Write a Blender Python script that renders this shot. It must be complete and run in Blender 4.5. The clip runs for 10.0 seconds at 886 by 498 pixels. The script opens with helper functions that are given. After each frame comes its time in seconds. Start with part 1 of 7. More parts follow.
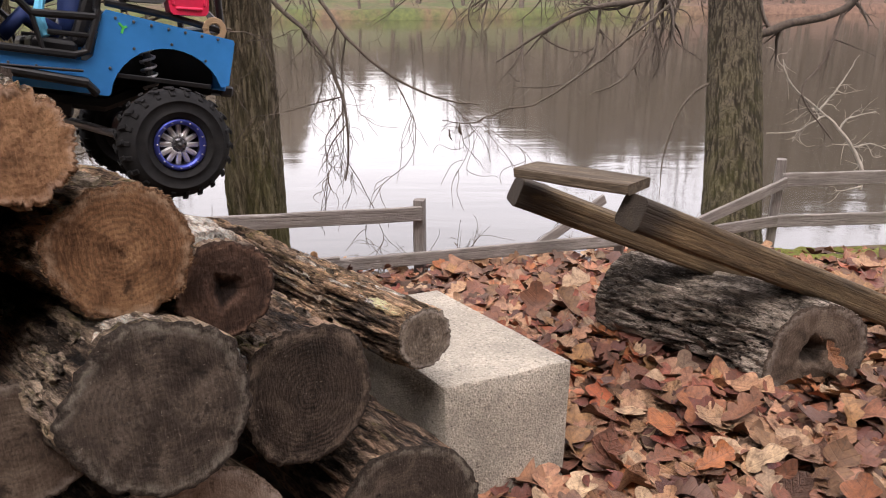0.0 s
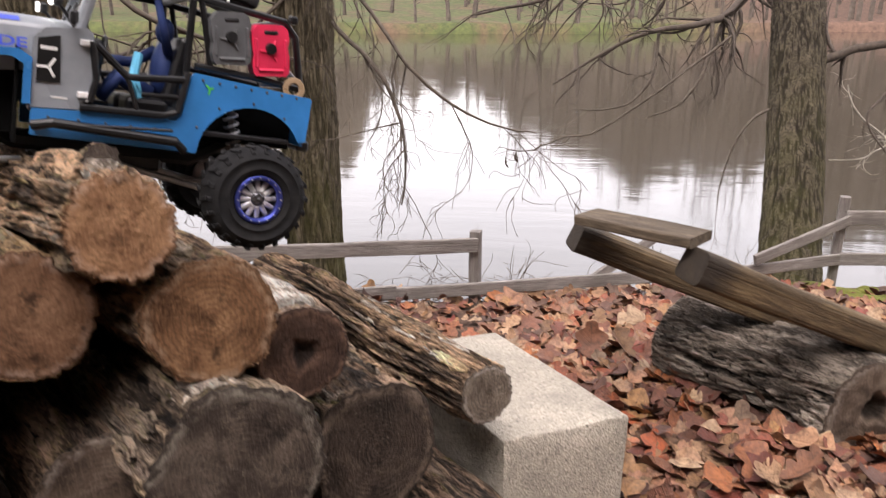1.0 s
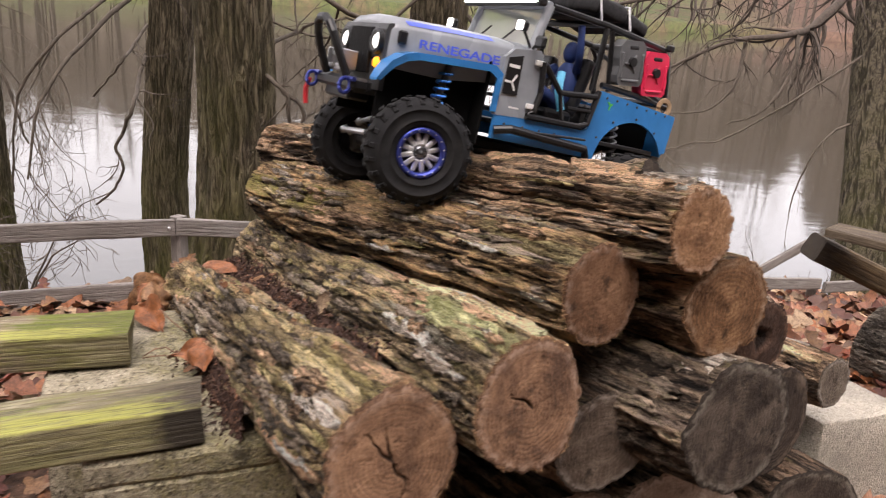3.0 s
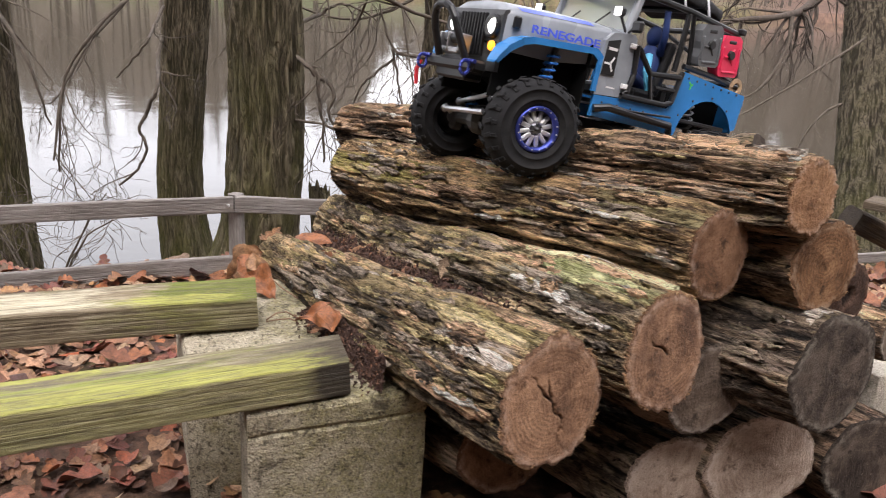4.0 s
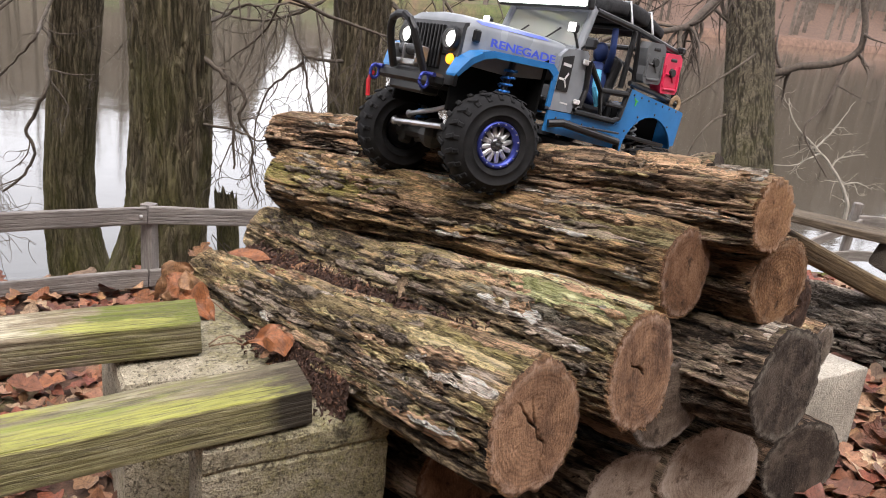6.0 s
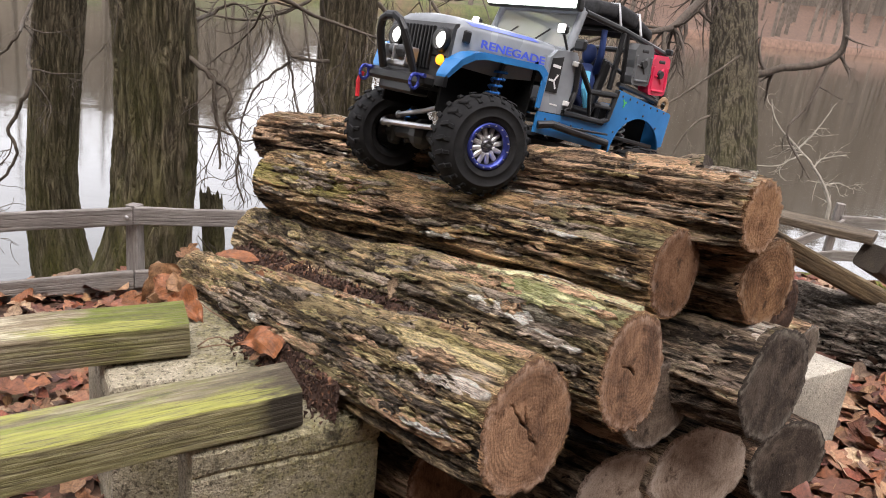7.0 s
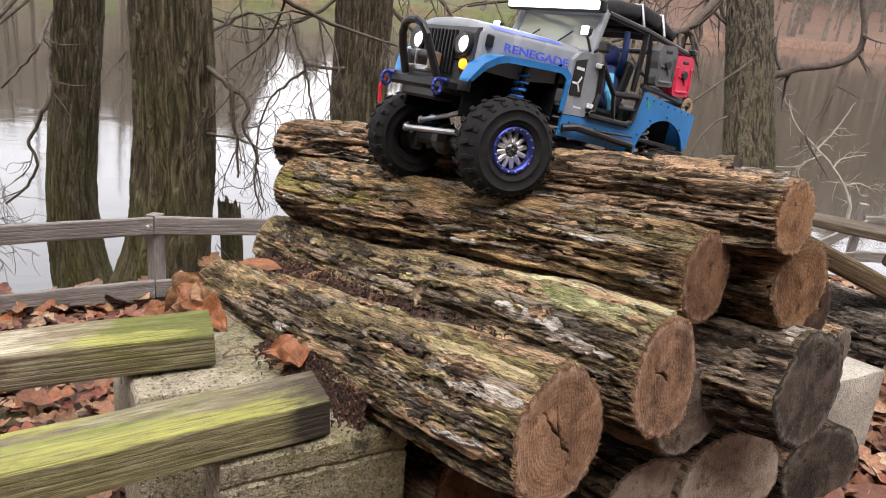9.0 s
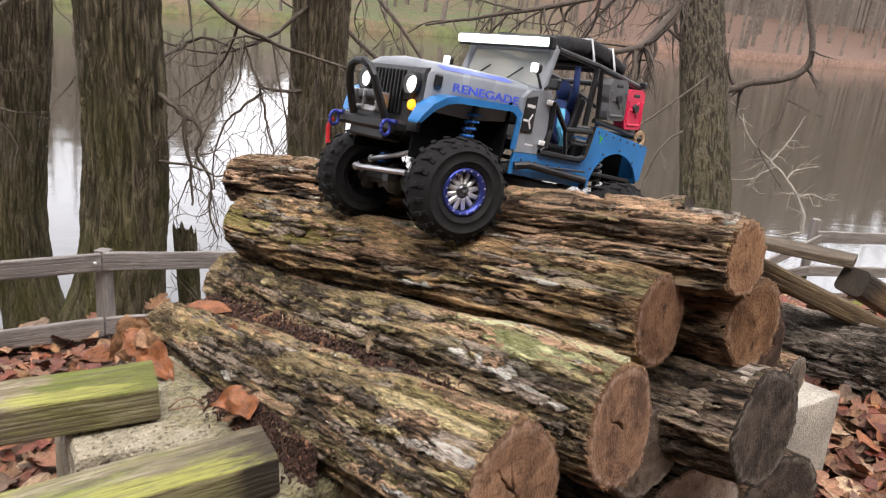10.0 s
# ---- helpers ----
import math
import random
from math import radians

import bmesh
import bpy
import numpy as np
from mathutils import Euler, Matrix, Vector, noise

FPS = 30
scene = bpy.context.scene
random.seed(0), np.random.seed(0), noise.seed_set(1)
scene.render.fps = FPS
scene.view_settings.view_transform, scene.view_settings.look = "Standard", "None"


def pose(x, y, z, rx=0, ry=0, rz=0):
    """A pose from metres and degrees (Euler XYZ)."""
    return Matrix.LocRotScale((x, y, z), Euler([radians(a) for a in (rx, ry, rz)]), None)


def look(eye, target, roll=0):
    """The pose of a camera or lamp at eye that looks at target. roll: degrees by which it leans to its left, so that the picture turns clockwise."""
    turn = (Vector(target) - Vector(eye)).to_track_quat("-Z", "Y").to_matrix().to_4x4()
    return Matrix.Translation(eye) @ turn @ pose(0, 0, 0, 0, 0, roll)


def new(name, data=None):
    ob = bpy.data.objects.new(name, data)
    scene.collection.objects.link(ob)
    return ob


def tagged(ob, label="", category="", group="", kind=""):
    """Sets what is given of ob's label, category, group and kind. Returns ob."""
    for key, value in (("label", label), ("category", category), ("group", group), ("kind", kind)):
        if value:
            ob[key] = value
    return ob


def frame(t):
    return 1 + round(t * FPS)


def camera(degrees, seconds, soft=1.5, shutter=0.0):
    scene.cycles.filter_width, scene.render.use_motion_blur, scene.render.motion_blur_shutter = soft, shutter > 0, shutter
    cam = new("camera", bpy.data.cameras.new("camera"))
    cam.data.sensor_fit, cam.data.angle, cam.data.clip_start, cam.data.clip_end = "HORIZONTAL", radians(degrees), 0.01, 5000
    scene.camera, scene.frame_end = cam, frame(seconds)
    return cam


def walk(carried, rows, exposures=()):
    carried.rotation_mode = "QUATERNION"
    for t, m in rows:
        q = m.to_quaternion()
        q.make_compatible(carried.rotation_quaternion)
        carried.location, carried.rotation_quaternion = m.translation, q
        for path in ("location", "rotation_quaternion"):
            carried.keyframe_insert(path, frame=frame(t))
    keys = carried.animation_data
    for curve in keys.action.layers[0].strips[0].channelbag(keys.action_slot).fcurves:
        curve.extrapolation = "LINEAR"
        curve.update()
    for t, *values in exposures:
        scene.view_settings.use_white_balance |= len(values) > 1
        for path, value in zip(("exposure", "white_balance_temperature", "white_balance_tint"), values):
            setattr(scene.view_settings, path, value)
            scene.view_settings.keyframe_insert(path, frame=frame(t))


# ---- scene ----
cam = camera(60.4, 10.0, 1.0, 0.35)
METRES, EYE, TILT, LEAN, TURN = 1.2, 0.69, -19.0, 0.0, 0.0
ROWS = [
    (0.0, 0.0, 0.0, 0.0, 0.0, 0.0, -0.0),
    (0.5, -0.0084, -0.0053, -0.0019, 1.37, 0.33, -0.6),
    (1.0, -0.0171, -0.0238, 0.0463, 3.65, 0.86, -1.66),
    (1.5, -0.0898, -0.0516, 0.1006, 5.52, 1.21, -2.9),
    (2.0, -0.1818, -0.082, 0.0742, 5.76, 0.97, -4.28),
    (2.5, -0.3176, -0.1264, 0.0506, 5.17, 0.5, -5.35),
    (4.0, -0.5662, -0.2705, 0.0007, 2.88, -1.58, -5.37),
    (4.5, -0.6174, -0.2287, 0.0139, 1.36, -0.62, -4.82),
    (5.0, -0.6004, -0.2705, -0.001, -1.32, -1.23, -5.01),
    (5.5, -0.6266, -0.2451, 0.0088, -3.61, -0.81, -5.07),
    (7.0, -0.646, -0.2416, 0.0111, -6.25, -0.52, -4.98),
    (7.5, -0.6429, -0.2445, 0.0093, -5.9, -0.52, -4.94),
    (8.0, -0.6501, -0.2444, 0.0077, -5.43, -0.65, -4.82),
    (8.5, -0.6544, -0.2329, 0.0131, -5.14, -0.25, -4.65),
    (9.0, -0.6564, -0.2317, 0.0102, -5.13, -0.17, -4.27),
    (9.5, -0.6532, -0.2312, 0.0146, -6.32, 0.33, -3.74),
    (10.0, -0.6431, -0.2162, 0.0439, -7.79, 1.0, -3.07),
]
walk(cam, [(t, pose(0, 0, EYE, TILT, LEAN, TURN) @ pose(METRES * x, METRES * y, METRES * z, 90 + pitch, roll, yaw)) for t, x, y, z, yaw, pitch, roll in ROWS], [(0.0, -0.14, 6900, 21.0), (0.5, -0.15, 6950, 21.0), (1.0, -0.02, 6900, 20.0), (1.5, -0.04, 6950, 20.0), (2.0, -0.21, 7150, 21.0), (2.5, -0.16, 7150, 21.0), (4.0, 0.06, 6620, 16.0), (5.0, 0.05, 6640, 15.0), (7.0, 0.02, 6700, 15.0), (10.0, 0.0, 6700, 15.0)])

# ---- sky and light ----
world = bpy.data.worlds.new("overcast_sky")
scene.world = world
world.use_nodes = True
wt = world.node_tree
sky = wt.nodes.new("ShaderNodeTexSky")
sky.sky_type = "NISHITA"
sky.sun_disc = False
sky.sun_elevation, sky.sun_rotation = radians(50), radians(200)
sky.air_density, sky.dust_density, sky.ozone_density = 1.0, 2.0, 1.0
grey = wt.nodes.new("ShaderNodeHueSaturation")
grey.inputs["Saturation"].default_value = 0.20
wt.links.new(sky.outputs["Color"], grey.inputs["Color"])
wt.links.new(grey.outputs["Color"], wt.nodes["Background"].inputs["Color"])
wt.nodes["Background"].inputs["Strength"].default_value = 0.62

sun_data = bpy.data.lights.new("sun", "SUN")
sun_data.energy, sun_data.angle, sun_data.color = 2.4, radians(40), (1.0, 0.97, 0.93)
sun = new("sun", sun_data)
sun.matrix_basis = look((0, 0, 10), (-0.8, 3.4, 0))

# ---- small helpers ----


def bank_edge(x):
    """Where the ground breaks off towards the pond, just behind the fence."""
    return min(2.165 + (0.503 if x < -0.07 else 0.346) * (x + 0.07) + 0.07, 2.85) if x > -4 else 0.26


def ground_z(x, y):
    """Height of the leaf-covered ground: nearly level by the pile, sloping to the pond, then a steep bank."""
    z = 0.004 - 0.068 * (max(y, 0.0) - 0.95)
    z -= 0.10 * max(0.0, y - 1.45) * max(0.0, min(1.0, (x + 0.7) / 0.7))
    past = y - bank_edge(x)
    if past > 0:
        z -= 0.85 * past * min(1.0, past / 0.2 + 0.3)
    return max(z, -1.9)


def part(name, bm, mat, parent=None, label="", smooth=False):
    """Link a bmesh as one mesh object under a thing or a part."""
    me = bpy.data.meshes.new(name)
    bm.to_mesh(me)
    bm.free()
    for m in mat if isinstance(mat, (list, tuple)) else [mat]:
        me.materials.append(m)
    if smooth:
        me.polygons.foreach_set("use_smooth", [True] * len(me.polygons))
    ob = new(name, me)
    if parent is not None:
        ob.parent = parent
    if label:
        tagged(ob, label)
    return ob


def mesh_part(name, verts, faces, mat, parent=None, label="", smooth=True):
    me = bpy.data.meshes.new(name)
    me.from_pydata([tuple(v) for v in verts], [], faces)
    for m in mat if isinstance(mat, (list, tuple)) else [mat]:
        me.materials.append(m)
    if smooth:
        me.polygons.foreach_set("use_smooth", [True] * len(me.polygons))
    ob = new(name, me)
    if parent is not None:
        ob.parent = parent
    if label:
        tagged(ob, label)
    return ob


def thing(name, label, category, m=None, group="", kind=""):
    ob = new(name)
    ob.empty_display_size = 0.05
    if m is not None:
        ob.matrix_basis = m
    return tagged(ob, label, category, group, kind)


def box(bm, size, m=None, bevel=0.0, seg=1):
    """A bevelled box of that size into bm, about the origin of m."""
    r = bmesh.ops.create_cube(bm, size=1.0)
    vs = r["verts"]
    bmesh.ops.scale(bm, vec=size, verts=vs)
    if bevel:
        es = list({e for v in vs for e in v.link_edges})
        r = bmesh.ops.bevel(bm, geom=es, offset=bevel, segments=seg, affect="EDGES", profile=0.5)
        vs = list({v for f in r["faces"] for v in f.verts} | {v for v in vs if v.is_valid})
    if m is not None:
        bmesh.ops.transform(bm, matrix=m, verts=vs)
    return vs


def tube(bm, pts, r, n=8, closed=False, r_end=None):
    """A round tube through the points, with capped ends."""
    pts = [Vector(p) for p in pts]
    rings = []
    up = Vector((0.123, 0.31, 0.94)).normalized()
    for i, p in enumerate(pts):
        a = pts[i - 1] if i or closed else p
        b = pts[(i + 1) % len(pts)] if i < len(pts) - 1 or closed else p
        d = (b - a).normalized()
        s = d.cross(up)
        if s.length < 1e-3:
            s = d.cross(Vector((1, 0, 0)))
        s.normalize()
        w = s.cross(d).normalized()
        rad = r if r_end is None else r + (r_end - r) * i / max(1, len(pts) - 1)
        rings.append([bm.verts.new(p + rad * (math.cos(k * 2 * math.pi / n) * s + math.sin(k * 2 * math.pi / n) * w)) for k in range(n)])
    for i in range(len(rings) if closed else len(rings) - 1):
        a, b = rings[i], rings[(i + 1) % len(rings)]
        for k in range(n):
            bm.faces.new((a[k], a[(k + 1) % n], b[(k + 1) % n], b[k]))
    if not closed:
        bm.faces.new(rings[0][::-1])
        bm.faces.new(rings[-1])
    bmesh.ops.recalc_face_normals(bm, faces=bm.faces[:])


def lathe(bm, prof, n=24, m=None):
    """Turn a profile of (radius, height along y) round the y axis."""
    rings = []
    for r, h in prof:
        rings.append([bm.verts.new((r * math.cos(k * 2 * math.pi / n), h, r * math.sin(k * 2 * math.pi / n))) for k in range(n)])
    fs = []
    for a, b in zip(rings, rings[1:]):
        for k in range(n):
            fs.append(bm.faces.new((a[k], a[(k + 1) % n], b[(k + 1) % n], b[k])))
    vs = [v for ring in rings for v in ring]
    if m is not None:
        bmesh.ops.transform(bm, matrix=m, verts=vs)
    bmesh.ops.recalc_face_normals(bm, faces=fs)
    return vs


def blob(bm, c, r, m=None, seg=10):
    res = bmesh.ops.create_uvsphere(bm, u_segments=seg, v_segments=seg // 2 + 2, radius=1.0)
    bmesh.ops.transform(bm, matrix=(m or Matrix()) @ Matrix.Translation(c) @ Matrix.Diagonal((*r, 1)), verts=res["verts"])
    return res["verts"]


def frame_of(a, b, up=(0, 0, 1)):
    """A pose at a whose x axis runs to b and whose z axis is as near to up as may be."""
    a, b = Vector(a), Vector(b)
    x = (b - a).normalized()
    y = Vector(up).cross(x).normalized()
    z = x.cross(y)
    m = Matrix((x, y, z)).transposed().to_4x4()
    m.translation = a
    return m


def noise_at(x, y, z):
    return noise.noise(Vector((x, y, z)))


# ---- materials ----
class Nodes:
    """A short way to write a node tree."""

    def __init__(self, name):
        self.mat = bpy.data.materials.new(name)
        self.mat.use_nodes = True
        self.t = self.mat.node_tree
        self.bsdf = self.t.nodes["Principled BSDF"]
        self.co = None

    def add(self, kind, **inputs):
        n = self.t.nodes.new(kind)
        for k, v in inputs.items():
            key = int(k[1:]) if k[0] == "_" and k[1:].isdigit() else k.replace("_", " ")
            self.put(n.inputs[key], v)
        return n

    def put(self, socket, v):
        if isinstance(v, bpy.types.NodeSocket):
            self.t.links.new(v, socket)
        else:
            socket.default_value = v

    def coords(self, scale=(1, 1, 1), space="Object", shift=False):
        c = self.add("ShaderNodeTexCoord")
        m = self.add("ShaderNodeMapping", Scale=scale)
        if shift:
            k = self.add("ShaderNodeCombineXYZ", X=self.math("MULTIPLY", self.random(), 37.0), Y=self.math("MULTIPLY", self.random(), 11.0))
            a = self.add("ShaderNodeVectorMath")
            a.operation = "ADD"
            self.t.links.new(c.outputs[space], a.inputs[0])
            self.t.links.new(k.outputs[0], a.inputs[1])
            self.t.links.new(a.outputs[0], m.inputs["Vector"])
        else:
            self.t.links.new(c.outputs[space], m.inputs["Vector"])
        return m.outputs["Vector"]

    def noise(self, vec, scale=5.0, detail=6.0, rough=0.6, distort=0.0):
        return self.add("ShaderNodeTexNoise", Vector=vec, Scale=scale, Detail=detail, Roughness=rough, Distortion=distort).outputs["Fac"]

    def warp(self, vec, scale, amount):
        """The vector, pushed about by a coarse noise."""
        t = self.add("ShaderNodeTexNoise", Vector=vec, Scale=scale, Detail=3.0)
        a = self.add("ShaderNodeVectorMath")
        a.operation = "MULTIPLY_ADD"
        self.t.links.new(t.outputs["Color"], a.inputs[0])
        a.inputs[1].default_value = (amount, amount, amount)
        self.t.links.new(vec, a.inputs[2])
        return a.outputs[0]

    def ramp(self, fac, *stops):
        r = self.add("ShaderNodeValToRGB", Fac=fac)
        el = r.color_ramp.elements
        while len(el) < len(stops):
            el.new(0.5)
        for e, (p, c) in zip(el, stops):
            e.position = p
            e.color = (c, c, c, 1) if isinstance(c, (int, float)) else (*c, 1)
        return r.outputs["Color"]

    def mix(self, fac, a, b, blend="MIX"):
        n = self.add("ShaderNodeMix")
        n.data_type, n.blend_type = "RGBA", blend
        self.put(n.inputs["Factor"], fac)
        self.put(n.inputs[6], (*a, 1) if isinstance(a, tuple) and len(a) == 3 else a)
        self.put(n.inputs[7], (*b, 1) if isinstance(b, tuple) and len(b) == 3 else b)
        return n.outputs[2]

    def math(self, op, a, b=0.0):
        n = self.add("ShaderNodeMath")
        n.operation = op
        self.put(n.inputs[0], a)
        self.put(n.inputs[1], b)
        return n.outputs[0]

    def bump(self, height, strength=0.5, distance=0.01, normal=None):
        n = self.add("ShaderNodeBump", Height=height, Strength=strength, Distance=distance)
        if normal is not None:
            self.put(n.inputs["Normal"], normal)
        return n.outputs["Normal"]

    def band(self, v, lo, hi, soft):
        """One inside lo..hi, fading to nothing outside."""
        a = self.add("ShaderNodeMapRange", Value=v, From_Min=lo - soft, From_Max=lo + soft).outputs[0]
        b = self.add("ShaderNodeMapRange", Value=v, From_Min=hi + soft, From_Max=hi - soft).outputs[0]
        return self.math("MULTIPLY", a, b)

    def random(self):
        return self.add("ShaderNodeObjectInfo").outputs["Random"]

    def island(self):
        return self.add("ShaderNodeNewGeometry").outputs["Random Per Island"]

    def done(self, color=None, rough=0.7, metal=0.0, normal=None, **more):
        b = self.bsdf
        if color is not None:
            self.put(b.inputs["Base Color"], (*color, 1) if isinstance(color, tuple) else color)
        self.put(b.inputs["Roughness"], rough)
        self.put(b.inputs["Metallic"], metal)
        if normal is not None:
            self.put(b.inputs["Normal"], normal)
        for k, v in more.items():
            self.put(b.inputs[k.replace("_", " ")], v)
        return self.mat


def plain(name, color, rough=0.5, metal=0.0, grain=0.12, scale=60.0, bump=0.0):
    """A near-plain surface with slight mottling."""
    n = Nodes(name)
    v = n.coords()
    f = n.noise(v, scale, 4)
    lo, hi = tuple(c * (1 - grain) for c in color), tuple(min(1, c * (1 + grain)) for c in color)
    c = n.ramp(f, (0.3, lo), (0.7, hi))
    r = n.ramp(n.noise(v, scale * 0.3, 3), (0.3, max(0.05, rough - 0.08)), (0.7, min(1, rough + 0.08)))
    return n.done(c, r, metal, n.bump(f, bump, 0.001) if bump else None)


def bark_mat(name, dark, mid, light, moss=0.0, moss_color=(0.15, 0.155, 0.03), pale=0.0, grey=0.3, patches=(), crack=0.25):
    """Old bark in layered, split plates; the log's axis is the object's x axis."""
    n = Nodes(name)
    big = n.noise(n.coords((4, 10, 10), shift=True), 1.5, 4, 0.6, 0.4)
    weather = n.noise(n.coords((7, 30, 30), shift=True), 1.2, 6, 0.68, 0.5)
    streak = n.noise(n.coords((14, 66, 66), shift=True), 1.2, 9, 0.72, 0.5)
    fibre = n.noise(n.coords((48, 250, 250), shift=True), 1.3, 6, 0.72, 0.3)
    grit = n.noise(n.coords((95, 330, 330)), 1.2, 4, 0.7)
    split = n.noise(n.coords((6, 56, 56), shift=True), 1.3, 5, 0.6, 0.9)
    split = n.math("ABSOLUTE", n.math("SUBTRACT", split, 0.5))
    crease = n.noise(n.coords((10, 125, 125), shift=True), 1.1, 4, 0.55, 0.6)
    crease = n.math("ABSOLUTE", n.math("SUBTRACT", crease, 0.5))
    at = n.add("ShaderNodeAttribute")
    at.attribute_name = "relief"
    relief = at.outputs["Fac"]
    pa = n.add("ShaderNodeAttribute")
    pa.attribute_name = "layer"
    layer = pa.outputs["Fac"]
    tan = tuple(min(1, k * 1.7) for k in light)
    tone = n.math("ADD", n.math("MULTIPLY", n.math("SUBTRACT", layer, 0.5), 0.55), n.math("MULTIPLY", n.math("SUBTRACT", streak, 0.5), 1.5))
    tone = n.math("ADD", tone, n.math("MULTIPLY", n.math("SUBTRACT", big, 0.5), 1.1))
    tone = n.math("ADD", n.math("ADD", tone, n.math("MULTIPLY", n.math("SUBTRACT", fibre, 0.5), 0.9)), 0.0)
    tone = n.math("ADD", n.math("MULTIPLY", tone, 1.35), 0.58)
    c = n.ramp(tone, (0.2, dark), (0.40, mid), (0.55, light), (0.70, tan), (0.90, tuple(min(1, k * 2.5) for k in light)))
    g = sum(mid) / 3
    worn = n.ramp(tone, (0.2, (g * 0.62, g * 0.50, g * 0.39)), (0.55, (g * 1.0, g * 0.85, g * 0.68)), (0.85, (g * 2.9, g * 2.5, g * 2.0)))
    c = n.mix(n.ramp(weather, (0.60 - 0.3 * grey, 0.0), (0.80 - 0.3 * grey, 0.75)), c, worn)
    if pale:
        p = n.noise(n.coords((6, 15, 15), shift=True), 1.7, 6, 0.65, 0.6)
        c = n.mix(n.math("MULTIPLY", n.ramp(p, (0.62 - 0.16 * pale, 0.0), (0.66 - 0.14 * pale, 1.0)), n.ramp(fibre, (0.34, 0.1), (0.55, 0.95))), c, (0.42, 0.34, 0.275))
    if moss:
        geo = n.add("ShaderNodeNewGeometry")
        up = n.add("ShaderNodeSeparateXYZ", Vector=geo.outputs["Normal"]).outputs["Z"]
        w = n.noise(n.coords((8, 34, 34), shift=True), 1.4, 7, 0.74, 0.6)
        f = n.math("MULTIPLY", n.ramp(w, (0.58 - 0.16 * moss, 0.0), (0.72 - 0.12 * moss, 0.9)), n.ramp(up, (0.0, 0.3), (0.8, 1.0)))
        f = n.math("MULTIPLY", f, n.ramp(tone, (0.25, 0.12), (0.5, 0.78)))
        c = n.mix(f, c, n.ramp(tone, (0.3, tuple(k * 0.45 for k in moss_color)), (0.75, tuple(k * 1.9 for k in moss_color))))
    if patches:
        xyz = n.add("ShaderNodeSeparateXYZ", Vector=n.coords())
        ang = n.math("ARCTAN2", xyz.outputs["Z"], xyz.outputs["Y"])
        w1 = n.noise(n.coords((9, 40, 40)), 1.5, 5, 0.65)
        for x0, x1, a0, a1, color in patches:
            fx = n.band(n.math("ADD", xyz.outputs["X"], n.math("MULTIPLY", n.math("SUBTRACT", w1, 0.5), 0.14)), x0, x1, 0.012)
            fa = n.band(n.math("ADD", ang, n.math("MULTIPLY", n.math("SUBTRACT", w1, 0.5), 0.75)), radians(a0), radians(a1), 0.06)
            f = n.math("MULTIPLY", n.math("MULTIPLY", fx, fa), n.math("MULTIPLY", n.ramp(fibre, (0.36, 0.45), (0.48, 1.0)), n.ramp(streak, (0.40, 0.1), (0.52, 0.95))))
            c = n.mix(f, c, n.mix(n.ramp(streak, (0.30, 0.9), (0.50, 0.0)), color, tuple(k * 0.5 for k in color)))
    c = n.mix(1.0, c, (1.10, 1.05, 1.02), "MULTIPLY")
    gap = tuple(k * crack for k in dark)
    c = n.mix(n.ramp(fibre, (0.30, 0.5), (0.38, 0.0)), c, gap)
    c = n.mix(n.ramp(grit, (0.54, 0.0), (0.70, 0.5)), c, tan)
    c = n.mix(n.math("MULTIPLY", n.ramp(split, (0.0, 1.0), (0.015, 0.0)), n.ramp(big, (0.35, 1.0), (0.62, 0.3))), c, gap)
    c = n.mix(n.math("MULTIPLY", n.ramp(crease, (0.0, 0.95), (0.02, 0.0)), n.ramp(weather, (0.35, 1.0), (0.65, 0.45))), c, gap)
    # Shade of the deep bark recesses painted in, by relief depth.
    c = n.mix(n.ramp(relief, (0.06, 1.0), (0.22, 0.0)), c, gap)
    h = n.math("ADD", n.math("MULTIPLY", n.ramp(split, (0.0, 0.0), (0.04, 1.0)), 0.5), n.math("MULTIPLY", streak, 1.4))
    h = n.math("ADD", h, n.math("ADD", n.math("MULTIPLY", fibre, 0.7), n.math("MULTIPLY", n.ramp(crease, (0.0, 0.0), (0.045, 1.0)), 0.45)))
    return n.done(c, n.ramp(fibre, (0.3, 0.98), (0.7, 0.68)), 0.0, n.bump(h, 1.0, 0.013), Specular_IOR_Level=0.25)


